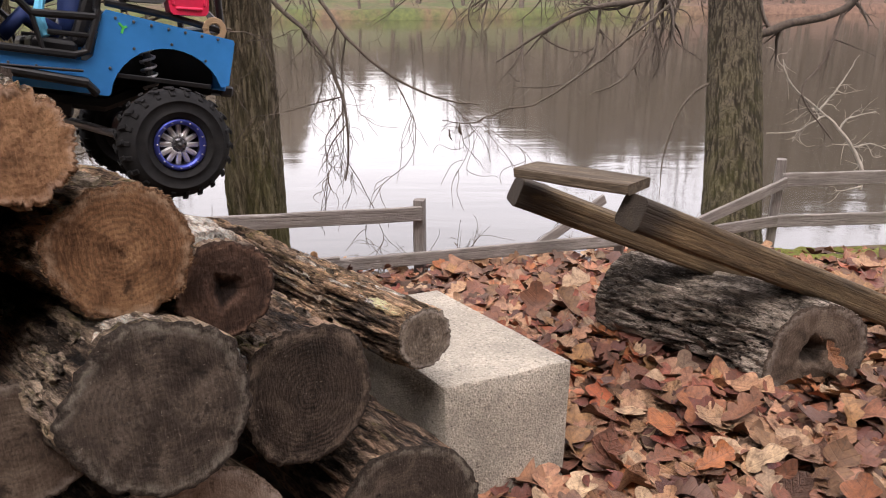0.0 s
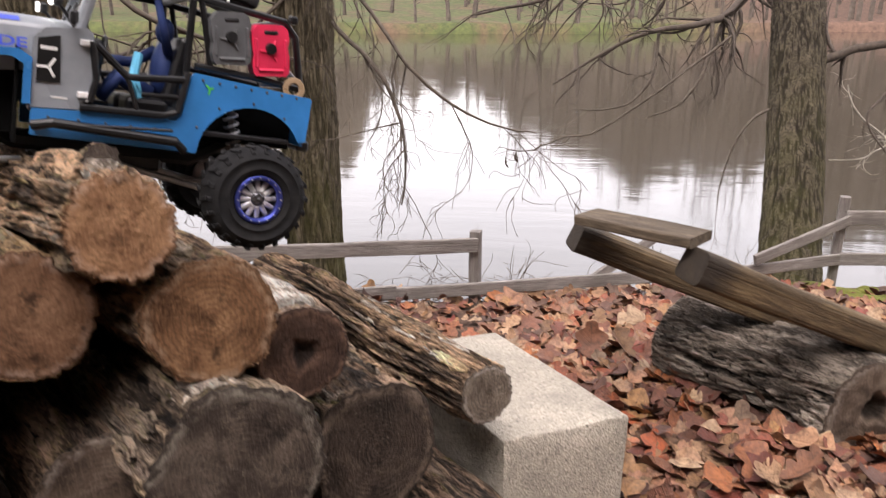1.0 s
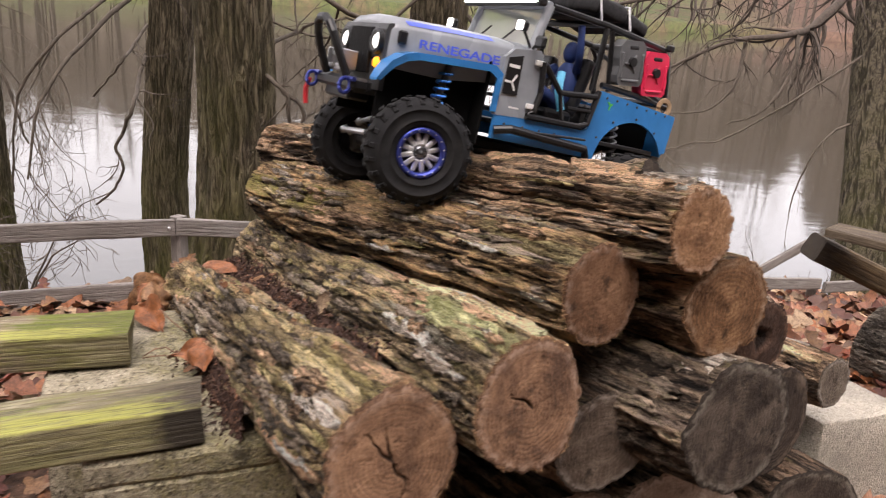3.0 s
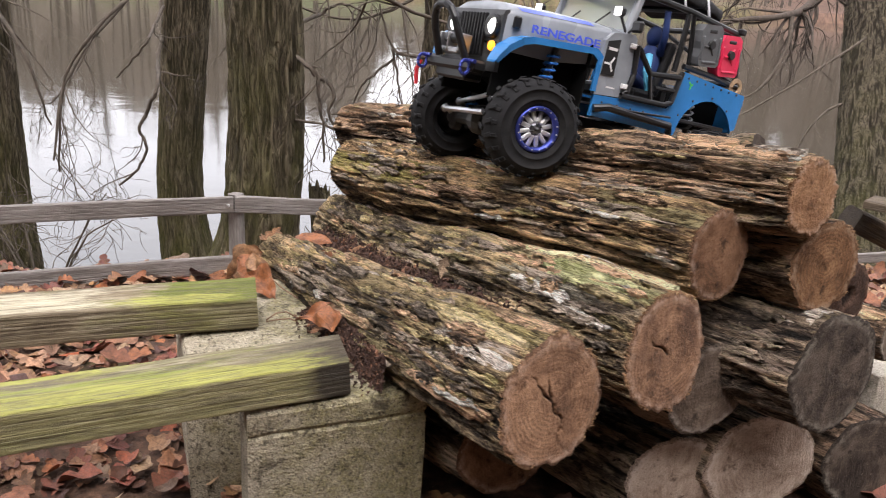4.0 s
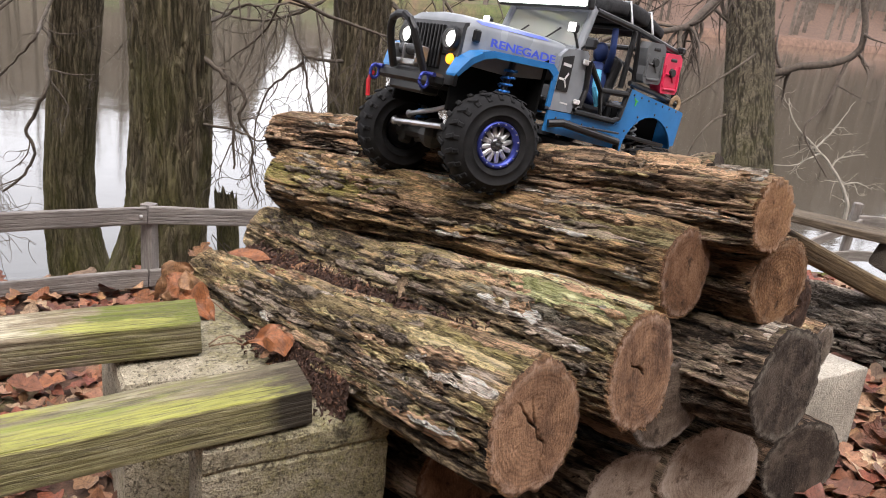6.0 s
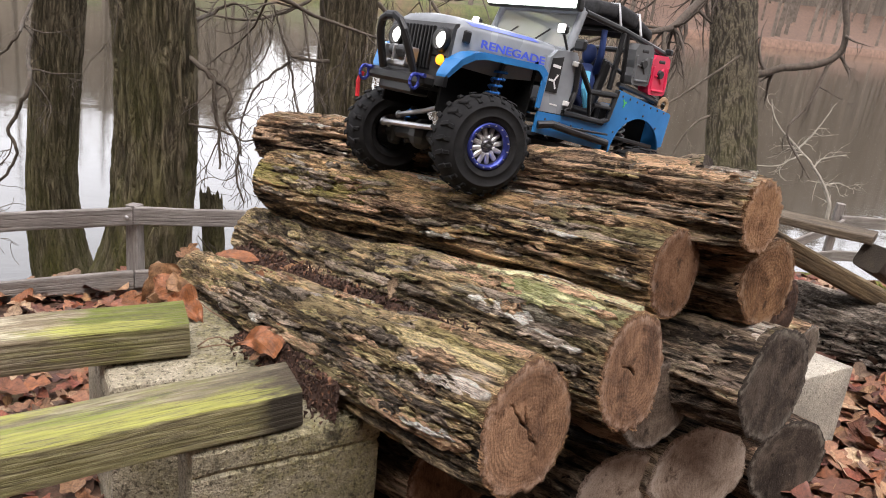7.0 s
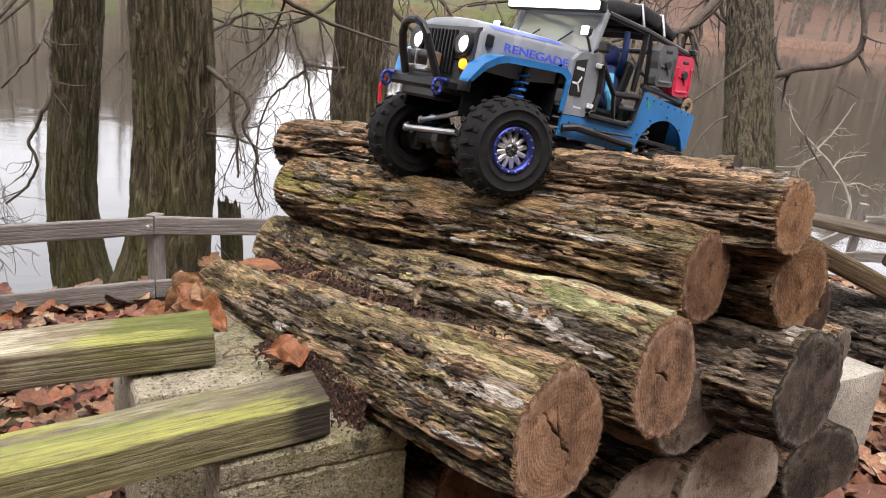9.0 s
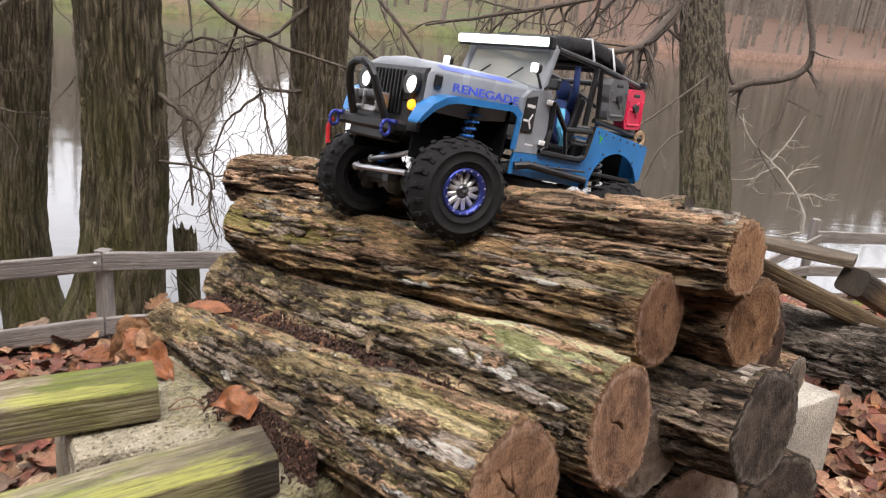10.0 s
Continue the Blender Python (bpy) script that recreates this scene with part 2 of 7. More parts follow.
def cut_mat(name, dark, mid, light, spots=0.0, ringy=1.0):
    """A sawn log end: faint rings about the object's x axis, with saw marks, radial checks and stains."""
    n = Nodes(name)
    v0 = n.coords((1, 1, 1))
    v = n.coords((1, 1, 1), shift=True)
    warp = n.noise(v, 18, 3, 0.5)
    w = n.add("ShaderNodeTexWave", Vector=v0, Scale=62.0, Distortion=7.0, Detail=6.0, Detail_Scale=2.2, Detail_Roughness=0.7)
    w.wave_type, w.rings_direction = "RINGS", "X"
    rings = w.outputs["Fac"]
    big = n.noise(v, 20, 6, 0.65, 0.6)
    saw = n.noise(n.coords((60, 420, 40)), 1.4, 5, 0.7)
    fine = n.noise(v, 420, 3, 0.7)
    c = n.ramp(big, (0.34, dark), (0.5, mid), (0.68, light))
    c = n.mix(n.math("MULTIPLY", n.ramp(rings, (0.25, 1.0), (0.6, 0.0)), n.ramp(warp, (0.35, 0.08 * ringy), (0.65, 0.36 * ringy))), c, tuple(k * 0.5 for k in dark))
    c = n.mix(n.ramp(saw, (0.5, 0.0), (0.75, 0.4)), c, tuple(min(1, k * 1.3) for k in light))
    c = n.mix(n.ramp(fine, (0.32, 0.55), (0.46, 0.0)), c, tuple(k * 0.5 for k in dark))
    c = n.mix(n.ramp(n.noise(v, 46, 4, 0.6), (0.30, 0.85), (0.40, 0.0)), c, tuple(k * 0.45 for k in dark))
    at = n.add("ShaderNodeAttribute")
    at.attribute_name = "rim"
    rim = n.math("MULTIPLY", n.ramp(at.outputs["Fac"], (0.80, 0.0), (0.92, 1.0)), n.ramp(n.noise(v, 70, 5, 0.7), (0.4, 0.0), (0.58, 0.75)))
    c = n.mix(rim, c, tuple(min(k * 1.9, k * 0.8 + 0.12) for k in light))
    barky = n.math("ADD", at.outputs["Fac"], n.math("MULTIPLY", n.math("SUBTRACT", n.noise(v, 90, 4, 0.6), 0.5), 0.22))
    c = n.mix(n.ramp(barky, (0.925, 0.0), (0.965, 0.9)), c, n.ramp(fine, (0.35, tuple(k * 0.35 for k in dark)), (0.65, mid)))
    ck = n.add("ShaderNodeAttribute")
    ck.attribute_name = "check"
    c = n.mix(n.ramp(ck.outputs["Fac"], (0.25, 0.0), (0.7, 0.85)), c, tuple(k * 0.16 for k in dark))
    if spots:
        s = n.noise(v0, 330, 2)
        c = n.mix(n.ramp(s, (0.70, 0.0), (0.73, spots)), c, (0.30, 0.26, 0.21))
    h = n.math("ADD", n.math("MULTIPLY", rings, 0.06), n.math("MULTIPLY", saw, 0.7))
    h = n.math("ADD", h, n.math("MULTIPLY", fine, 0.35))
    return n.done(c, 0.88, 0.0, n.bump(h, 0.8, 0.004), Specular_IOR_Level=0.25)


def wood_mat(name, dark, mid, light, moss=0.0, patches=(), tarred=0):
    """Weathered sawn timber, grain along the object's x axis; patches are stains (x0, x1, y0, y1, colour) on its top."""
    n = Nodes(name)
    a = n.noise(n.coords((6, 54, 54), shift=True), 1.5, 9, 0.70, 0.9)
    b = n.noise(n.coords((16, 230, 230), shift=True), 1.2, 6, 0.72)
    big = n.noise(n.coords((4, 9, 9), shift=True), 2.0, 5, 0.65)
    w = n.add("ShaderNodeTexWave", Vector=n.warp(n.coords((1, 1, 1)), 5.0, 0.03), Scale=75.0, Distortion=2.0, Detail=3.0)
    w.bands_direction = "DIAGONAL"
    line = n.noise(n.coords((1.2, 330, 330), shift=True), 1.0, 3, 0.5)
    c = n.ramp(a, (0.3, dark), (0.5, mid), (0.72, light))
    c = n.mix(n.ramp(big, (0.35, 0.5), (0.65, 0.0)), c, dark)
    geo = n.add("ShaderNodeNewGeometry")
    up = n.add("ShaderNodeSeparateXYZ", Vector=geo.outputs["Normal"]).outputs["Z"]
    if moss:
        w = n.noise(n.coords((4.5, 24, 24), shift=True), 1.5, 6, 0.7, 0.7)
        f = n.math("MULTIPLY", n.ramp(w, (0.56 - 0.16 * moss, 0.0), (0.70 - 0.1 * moss, 1.0)), n.ramp(up, (0.2, 0.25), (0.9, 1.0)))
        c = n.mix(n.math("MULTIPLY", f, n.ramp(b, (0.3, 0.35), (0.6, 0.95))), c, n.ramp(a, (0.3, (0.075, 0.085, 0.014)), (0.7, (0.25, 0.265, 0.05))))
    if patches:
        xyz = n.add("ShaderNodeSeparateXYZ", Vector=n.coords())
        w1 = n.noise(n.coords((8, 36, 36)), 1.5, 7, 0.7)
        for x0, x1, y0, y1, color in patches:
            fx = n.band(n.math("ADD", xyz.outputs["X"], n.math("MULTIPLY", n.math("SUBTRACT", w1, 0.5), 0.3)), x0, x1, 0.025)
            fy = n.band(n.math("ADD", xyz.outputs["Y"], n.math("MULTIPLY", n.math("SUBTRACT", w1, 0.5), 0.05)), y0, y1, 0.004)
            f = n.math("MULTIPLY", n.math("MULTIPLY", fx, fy), n.math("MULTIPLY", n.ramp(up, (0.1, 0.32), (0.7, 1.0)), n.ramp(b, (0.34, 0.4), (0.55, 1.0))))
            c = n.mix(f, c, n.mix(n.ramp(a, (0.35, 0.6), (0.6, 0.0)), color, tuple(k * 0.45 for k in color)))
    c = n.mix(n.ramp(b, (0.34, 0.55), (0.48, 0.0)), c, tuple(k * 0.6 for k in dark))
    c = n.mix(n.math("MULTIPLY", n.ramp(line, (0.37, 0.5), (0.45, 0.0)), n.ramp(big, (0.4, 1.0), (0.6, 0.15))), c, tuple(k * 0.6 for k in dark))
    stain = n.noise(n.coords((9, 22, 22), shift=True), 2.2, 6, 0.7, 0.9)
    c = n.mix(n.ramp(stain, (0.56, 0.0), (0.72, 0.5)), c, tuple(k * 1.1 for k in dark))
    if tarred:
        # weathered dark sawn end
        x = n.add("ShaderNodeSeparateXYZ", Vector=n.coords()).outputs["X"]
        x = n.math("ADD", x, n.math("MULTIPLY", n.math("SUBTRACT", big, 0.5), 0.12))
        c = n.mix(n.math("MULTIPLY", n.ramp(x, (0.03 if tarred > 1 else 0.036, 0.9), (0.075 if tarred > 1 else 0.060, 0.0)), n.ramp(up, (0.3, 1.0), (0.7, 0.75 if tarred > 1 else 0.3))), c, (0.022, 0.016, 0.011))
    h = n.math("ADD", n.math("MULTIPLY", a, 0.5), n.math("ADD", n.math("MULTIPLY", b, 0.6), n.math("MULTIPLY", n.ramp(line, (0.36, 0.0), (0.52, 1.0)), 0.35)))
    return n.done(c, 0.8, 0.0, n.bump(h, 0.8, 0.004))


def concrete_mat(name, base, moss=0.0):
    n = Nodes(name)
    v = n.coords()
    big = n.noise(v, 9, 5, 0.6)
    mid = n.noise(v, 70, 5, 0.7)
    vo = n.add("ShaderNodeTexVoronoi", Vector=v, Scale=300.0).outputs["Distance"]
    pit = n.noise(v, 190, 4, 0.65)
    c = n.ramp(big, (0.32, tuple(k * 0.6 for k in base)), (0.66, tuple(min(1, k * 1.15) for k in base)))
    c = n.mix(n.ramp(mid, (0.35, 0.5), (0.55, 0.0)), c, tuple(k * 0.62 for k in base))
    c = n.mix(n.ramp(pit, (0.36, 0.9), (0.42, 0.0)), c, tuple(k * 0.25 for k in base))
    speck = n.noise(v, 330, 3, 0.6)
    c = n.mix(n.ramp(speck, (0.36, 0.75), (0.42, 0.0)), c, tuple(k * 0.3 for k in base))
    grain = n.noise(v, 520, 3, 0.6)
    c = n.mix(n.ramp(grain, (0.38, 0.8), (0.5, 0.0)), c, tuple(k * 0.6 for k in base))
    c = n.mix(n.ramp(pit, (0.57, 0.0), (0.66, 0.7)), c, tuple(min(1, k * 1.35) for k in base))
    if moss:
        x = n.add("ShaderNodeSeparateXYZ", Vector=v).outputs["X"]
        g = n.math("ADD", n.noise(v, 9, 7, 0.72, 0.5), n.math("MULTIPLY", n.math("SUBTRACT", x, 0.08), 1.1))
        c = n.mix(n.math("MULTIPLY", n.ramp(g, (0.36, 0.0), (0.55, moss)), n.ramp(mid, (0.3, 0.4), (0.6, 1.0))), c, n.ramp(pit, (0.35, (0.06, 0.052, 0.017)), (0.65, (0.215, 0.190, 0.060))))
        d = n.noise(v, 26, 6, 0.7, 0.8)
        c = n.mix(n.ramp(n.noise(v, 150, 4, 0.65), (0.36, 0.8), (0.44, 0.0)), c, (0.045, 0.036, 0.02))
        c = n.mix(n.ramp(d, (0.33, 0.85), (0.45, 0.0)), c, (0.035, 0.028, 0.016))
    h = n.math("ADD", n.math("MULTIPLY", pit, 0.6), n.math("ADD", n.math("MULTIPLY", vo, 0.5), n.math("MULTIPLY", grain, 0.5)))
    return n.done(c, 0.92, 0.0, n.bump(h, 0.8, 0.004))


def leaf_mat(name, palette, by_island=True):
    n = Nodes(name)
    f = n.island() if by_island else n.random()
    stops = [(i / (len(palette) - 1), c) for i, c in enumerate(palette)]
    c = n.ramp(f, *stops)
    v = n.coords()
    m = n.noise(v, 60 if by_island else 6, 5, 0.65)
    uv = n.add("ShaderNodeSeparateXYZ", Vector=n.add("ShaderNodeTexCoord").outputs["UV"])
    side = n.math("ABSOLUTE", uv.outputs["Y"])
    run = n.math("SUBTRACT", n.math("MULTIPLY", uv.outputs["X"], 8.0), n.math("MULTIPLY", side, 7.0))
    vein = n.math("ABSOLUTE", n.math("SUBTRACT", n.math("FRACT", run), 0.5))
    blotch = n.noise(n.add("ShaderNodeTexCoord").outputs["UV"], 5.0, 6, 0.7, 0.6)
    fine = n.noise(v, 260 if by_island else 24, 4, 0.7)
    c = n.mix(n.ramp(blotch, (0.38, 0.7), (0.58, 0.0)), c, n.mix(0.6, c, (0.05, 0.026, 0.018)))
    c = n.mix(n.ramp(m, (0.34, 0.55), (0.52, 0.0)), c, (0.06, 0.030, 0.020))
    c = n.mix(n.ramp(fine, (0.36, 0.45), (0.5, 0.0)), c, (0.05, 0.028, 0.018))
    c = n.mix(n.ramp(vein, (0.0, 0.20), (0.09, 0.0)), c, n.mix(0.5, c, (0.04, 0.022, 0.015)))
    c = n.mix(n.ramp(side, (0.004, 0.6), (0.022, 0.0)), c, n.mix(0.55, c, (0.05, 0.028, 0.02)))
    h = n.math("ADD", n.math("ADD", m, n.math("MULTIPLY", fine, 0.6)), n.math("MULTIPLY", n.ramp(vein, (0.0, 0.0), (0.14, 1.0)), 0.4))
    return n.done(c, n.ramp(m, (0.3, 0.75), (0.7, 0.45)), 0.0, n.bump(h, 0.6, 0.002 if by_island else 0.03))


BARK_TAN = bark_mat("bark_tan", (0.060, 0.038, 0.022), (0.215, 0.138, 0.074), (0.40, 0.275, 0.15), moss=0.75, moss_color=(0.15, 0.140, 0.035), grey=0.3, patches=((0.08, 0.42, 72, 118, (0.50, 0.31, 0.18)), (-0.1, 0.16, 40, 66, (0.40, 0.35, 0.18)), (0.46, 0.8, 8, 46, (0.36, 0.33, 0.10)), (-0.1, 0.1, 85, 120, (0.55, 0.38, 0.20))))
# Bare tan wood, with light on the log's top added to its colour.
CREST = (0.80, 0.58, 0.31)
BARK_CREST = bark_mat("bark_mossy_with_bare_crest", (0.050, 0.037, 0.025), (0.19, 0.138, 0.085), (0.38, 0.29, 0.17), moss=0.85, moss_color=(0.18, 0.160, 0.045), grey=0.62, patches=((-0.1, 0.28, 90, 135, CREST), (-0.1, 0.16, 58, 86, (0.50, 0.49, 0.25)), (0.30, 0.62, 88, 125, (0.48, 0.31, 0.17)), (0.06, 0.24, 36, 54, (0.40, 0.38, 0.30))))
BARK_MOSSY = bark_mat("bark_mossy", (0.050, 0.036, 0.023), (0.19, 0.135, 0.078), (0.37, 0.275, 0.155), moss=0.85, moss_color=(0.175, 0.156, 0.048), grey=0.5, patches=((0.01, 0.15, 40, 60, (0.62, 0.54, 0.46)), (0.0, 0.22, 64, 84, (0.54, 0.46, 0.20)), (-0.1, 0.14, 92, 125, (0.48, 0.29, 0.16)), (0.15, 0.4, 55, 85, (0.45, 0.36, 0.20))))
BARK_BROWN = bark_mat("bark_brown", (0.044, 0.029, 0.019), (0.150, 0.095, 0.062), (0.31, 0.212, 0.135), moss=0.35, grey=0.55)
BARK_GREY = bark_mat("bark_grey", (0.045, 0.033, 0.025), (0.15, 0.110, 0.08), (0.29, 0.225, 0.16), moss=0.3, pale=0.2, grey=0.6)
BARK_PALE = bark_mat("bark_pale", (0.045, 0.030, 0.021), (0.16, 0.106, 0.074), (0.30, 0.21, 0.145), moss=0.1, pale=0.85)
BARK_DARK = bark_mat("bark_dark", (0.034, 0.024, 0.017), (0.115, 0.078, 0.054), (0.23, 0.160, 0.11), moss=0.25, grey=0.5)
BARK_DRIFT = bark_mat("bark_driftwood", (0.045, 0.037, 0.030), (0.125, 0.106, 0.086), (0.29, 0.262, 0.225), grey=0.9, crack=0.35)
CUT_FRESH = cut_mat("cut_fresh", (0.125, 0.062, 0.030), (0.275, 0.145, 0.076), (0.43, 0.245, 0.130), ringy=0.55)
CUT_TAWNY = cut_mat("cut_tawny", (0.075, 0.036, 0.016), (0.185, 0.094, 0.046), (0.33, 0.185, 0.095), ringy=1.1)
CUT_BROWN = cut_mat("cut_brown", (0.090, 0.045, 0.024), (0.205, 0.108, 0.060), (0.33, 0.188, 0.112), ringy=0.6)
CUT_TAN = cut_mat("cut_tan_brown", (0.120, 0.066, 0.042), (0.27, 0.150, 0.088), (0.43, 0.25, 0.148), ringy=1.3)
CUT_DARK = cut_mat("cut_dark", (0.024, 0.017, 0.013), (0.062, 0.046, 0.036), (0.150, 0.118, 0.092), spots=0.6, ringy=0.9)
CUT_RED = cut_mat("cut_red_brown", (0.024, 0.013, 0.009), (0.060, 0.033, 0.022), (0.115, 0.066, 0.046))
CUT_UMBER = cut_mat("cut_umber", (0.060, 0.042, 0.031), (0.13, 0.096, 0.072), (0.24, 0.185, 0.14), spots=0.3)
CUT_RINGED = cut_mat("cut_dark_ringed", (0.022, 0.015, 0.011), (0.055, 0.039, 0.029), (0.115, 0.086, 0.065), spots=0.5, ringy=2.4)
CUT_PALE = cut_mat("cut_pale", (0.22, 0.155, 0.115), (0.42, 0.325, 0.255), (0.60, 0.49, 0.40), spots=0.2, ringy=0.5)
CUT_GREY = cut_mat("cut_grey", (0.085, 0.066, 0.050), (0.17, 0.136, 0.104), (0.28, 0.232, 0.185), spots=0.4)
MOSS_LIME = (0.40, 0.40, 0.095)
MOSS_GREEN = (0.145, 0.175, 0.020)
WOOD_MOSSY = wood_mat("wood_mossy", (0.085, 0.070, 0.042), (0.25, 0.21, 0.135), (0.50, 0.45, 0.32), moss=0.55, patches=((0.03, 0.45, 0.006, 0.05, MOSS_LIME), (0.16, 0.9, -0.012, 0.004, (0.30, 0.34, 0.07)), (0.25, 1.2, -0.05, -0.022, MOSS_LIME), (-0.1, 0.02, -0.1, 0.1, (0.07, 0.05, 0.03))), tarred=1)
WOOD_GREEN_END = wood_mat("wood_green_end", (0.085, 0.062, 0.038), (0.27, 0.215, 0.135), (0.60, 0.53, 0.38), moss=0.15, patches=((-0.1, 0.13, -0.1, 0.1, MOSS_GREEN), (0.04, 0.17, 0.008, 0.04, MOSS_LIME), (0.2, 1.2, -0.03, 0.03, (0.62, 0.56, 0.40))))
WOOD_BROWN = wood_mat("wood_brown", (0.034, 0.021, 0.010), (0.125, 0.083, 0.040), (0.27, 0.19, 0.095), tarred=2)
WOOD_TAN = wood_mat("wood_tan", (0.040, 0.028, 0.017), (0.125, 0.092, 0.058), (0.26, 0.203, 0.138))
WOOD_GREY = wood_mat("wood_grey", (0.15, 0.132, 0.118), (0.27, 0.245, 0.225), (0.40, 0.37, 0.345))
BARE_WOOD = bark_mat("bare_tan_wood", (0.27, 0.17, 0.082), (0.47, 0.325, 0.170), (0.56, 0.42, 0.25), grey=-0.6)
LICHEN_BARK = bark_mat("lichen_bark", (0.20, 0.21, 0.075), (0.40, 0.42, 0.175), (0.47, 0.48, 0.25), grey=-0.6)
PALE_BARK = bark_mat("pale_bark", (0.16, 0.132, 0.102), (0.37, 0.315, 0.255), (0.50, 0.44, 0.37), grey=-0.2)
RED_BARK = bark_mat("red_brown_bark", (0.060, 0.036, 0.022), (0.22, 0.138, 0.083), (0.40, 0.275, 0.175), moss=0.2, grey=0.3)
GREY_BARK = bark_mat("grey_brown_bark", (0.045, 0.034, 0.025), (0.16, 0.127, 0.096), (0.30, 0.245, 0.19), moss=0.3, grey=0.7)
YELLOW_BARK = bark_mat("yellowed_bark", (0.08, 0.062, 0.030), (0.24, 0.196, 0.098), (0.40, 0.335, 0.185), moss=0.5, grey=0.3)
CONCRETE = concrete_mat("concrete_clean", (0.50, 0.455, 0.375))
CONCRETE_MOSSY = concrete_mat("concrete_mossy", (0.52, 0.46, 0.345), moss=0.8)
LITTER = [(0.085, 0.040, 0.026), (0.42, 0.22, 0.085), (0.055, 0.028, 0.022), (0.17, 0.046, 0.030), (0.24, 0.105, 0.052), (0.46, 0.27, 0.145), (0.25, 0.042, 0.028), (0.58, 0.41, 0.245), (0.38, 0.090, 0.030), (0.066, 0.034, 0.030), (0.47, 0.32, 0.19), (0.27, 0.10, 0.048), (0.15, 0.064, 0.046), (0.42, 0.14, 0.042), (0.10, 0.045, 0.032), (0.33, 0.185, 0.11)]
LEAVES = leaf_mat("fallen_leaves", LITTER)
LEAF_TAN = leaf_mat("pale_leaf", [(0.50, 0.35, 0.22), (0.55, 0.40, 0.27)], by_island=False)
LEAF_ONE = leaf_mat("single_leaf", [(0.34, 0.115, 0.034), (0.27, 0.115, 0.045), (0.40, 0.20, 0.085)], by_island=False)


def ground_mat():
    n = Nodes("leafy_soil")
    v = n.coords()
    a, b = n.noise(v, 6, 6, 0.7), n.noise(v, 45, 5, 0.7)
    c = n.ramp(b, (0.3, (0.03, 0.02, 0.014)), (0.55, (0.1, 0.055, 0.035)), (0.75, (0.2, 0.11, 0.07)))
    c = n.mix(n.ramp(a, (0.56, 0.0), (0.68, 0.7)), c, (0.11, 0.12, 0.03))
    return n.done(c, 0.95, 0.0, n.bump(b, 0.8, 0.01))


def water_mat():
    n = Nodes("pond_water")
    v = n.coords((1, 1, 1))
    a = n.noise(n.coords((0.5, 1.4, 1)), 1.0, 4, 0.55, 0.5)
    b = n.noise(n.coords((2.0, 5.0, 1)), 1.3, 3, 0.5, 0.5)
    nrm = n.bump(n.math("ADD", n.math("MULTIPLY", a, 1.0), n.math("MULTIPLY", b, 0.09)), 0.065, 0.06)
    return n.done((0.035, 0.030, 0.02), 0.07, 0.0, nrm, IOR=2.2)


GROUND = ground_mat()
WATER = water_mat()

# ---- ground, pond, far shore ----
def build_ground():
    xs = np.concatenate([np.linspace(-14, -3.2, 18), np.linspace(-3, 3, 90), np.linspace(3.2, 14, 18)])
    ys = np.concatenate([np.linspace(-14, -1.2, 14), np.linspace(-1, 4, 90), np.linspace(4.2, 9, 12)])
    verts = []
    for y in ys:
        for x in xs:
            near = abs(x) < 3.2 and -1.2 < y < 4.2
            b = 0.012 * noise_at(x * 5, y * 5, 0.3) + 0.02 * noise_at(x * 1.7, y * 1.7, 4.0) if near else 0.0
            verts.append((x, y, ground_z(x, y) + b))
    w = len(xs)
    faces = [(j * w + i, j * w + i + 1, (j + 1) * w + i + 1, (j + 1) * w + i) for j in range(len(ys) - 1) for i in range(w - 1)]
    ob = mesh_part("ground", verts, faces, GROUND)
    tagged(ob, "brown soil bank under fallen leaves, sloping to the pond", "ground", kind="structure")


build_ground()
WATER_Z = -1.15


def build_water():
    verts = [(-160, 1.0, WATER_Z), (160, 1.0, WATER_Z), (160, 130, WATER_Z), (-160, 130, WATER_Z)]
    ob = mesh_part("water", verts, [(0, 1, 2, 3)], WATER, smooth=False)
    tagged(ob, "still grey pond water reflecting bare woods and sky", "water", kind="structure")


build_water()


def shore_y(x):
    return 47.0 + 0.40 * max(x, 0) + 0.1 * min(x, 0) + 1.2 * noise_at(x * 0.08, 2.0, 0)


def bank_mat():
    n = Nodes("far_bank_ground")
    v = n.coords()
    x = n.add("ShaderNodeSeparateXYZ", Vector=v).outputs["X"]
    a, b = n.noise(v, 0.35, 5, 0.7), n.noise(v, 3.0, 5, 0.7)
    brown = n.ramp(b, (0.3, (0.06, 0.034, 0.023)), (0.7, (0.15, 0.088, 0.06)))
    green = n.ramp(b, (0.3, (0.032, 0.042, 0.014)), (0.7, (0.085, 0.10, 0.03)))
    f = n.math("MULTIPLY", n.ramp(n.math("MULTIPLY", x, 0.01), (0.10, 1.0), (0.2, 0.0)), n.ramp(a, (0.35, 0.2), (0.55, 1.0)))
    return n.done(n.mix(f, brown, green), 0.95)


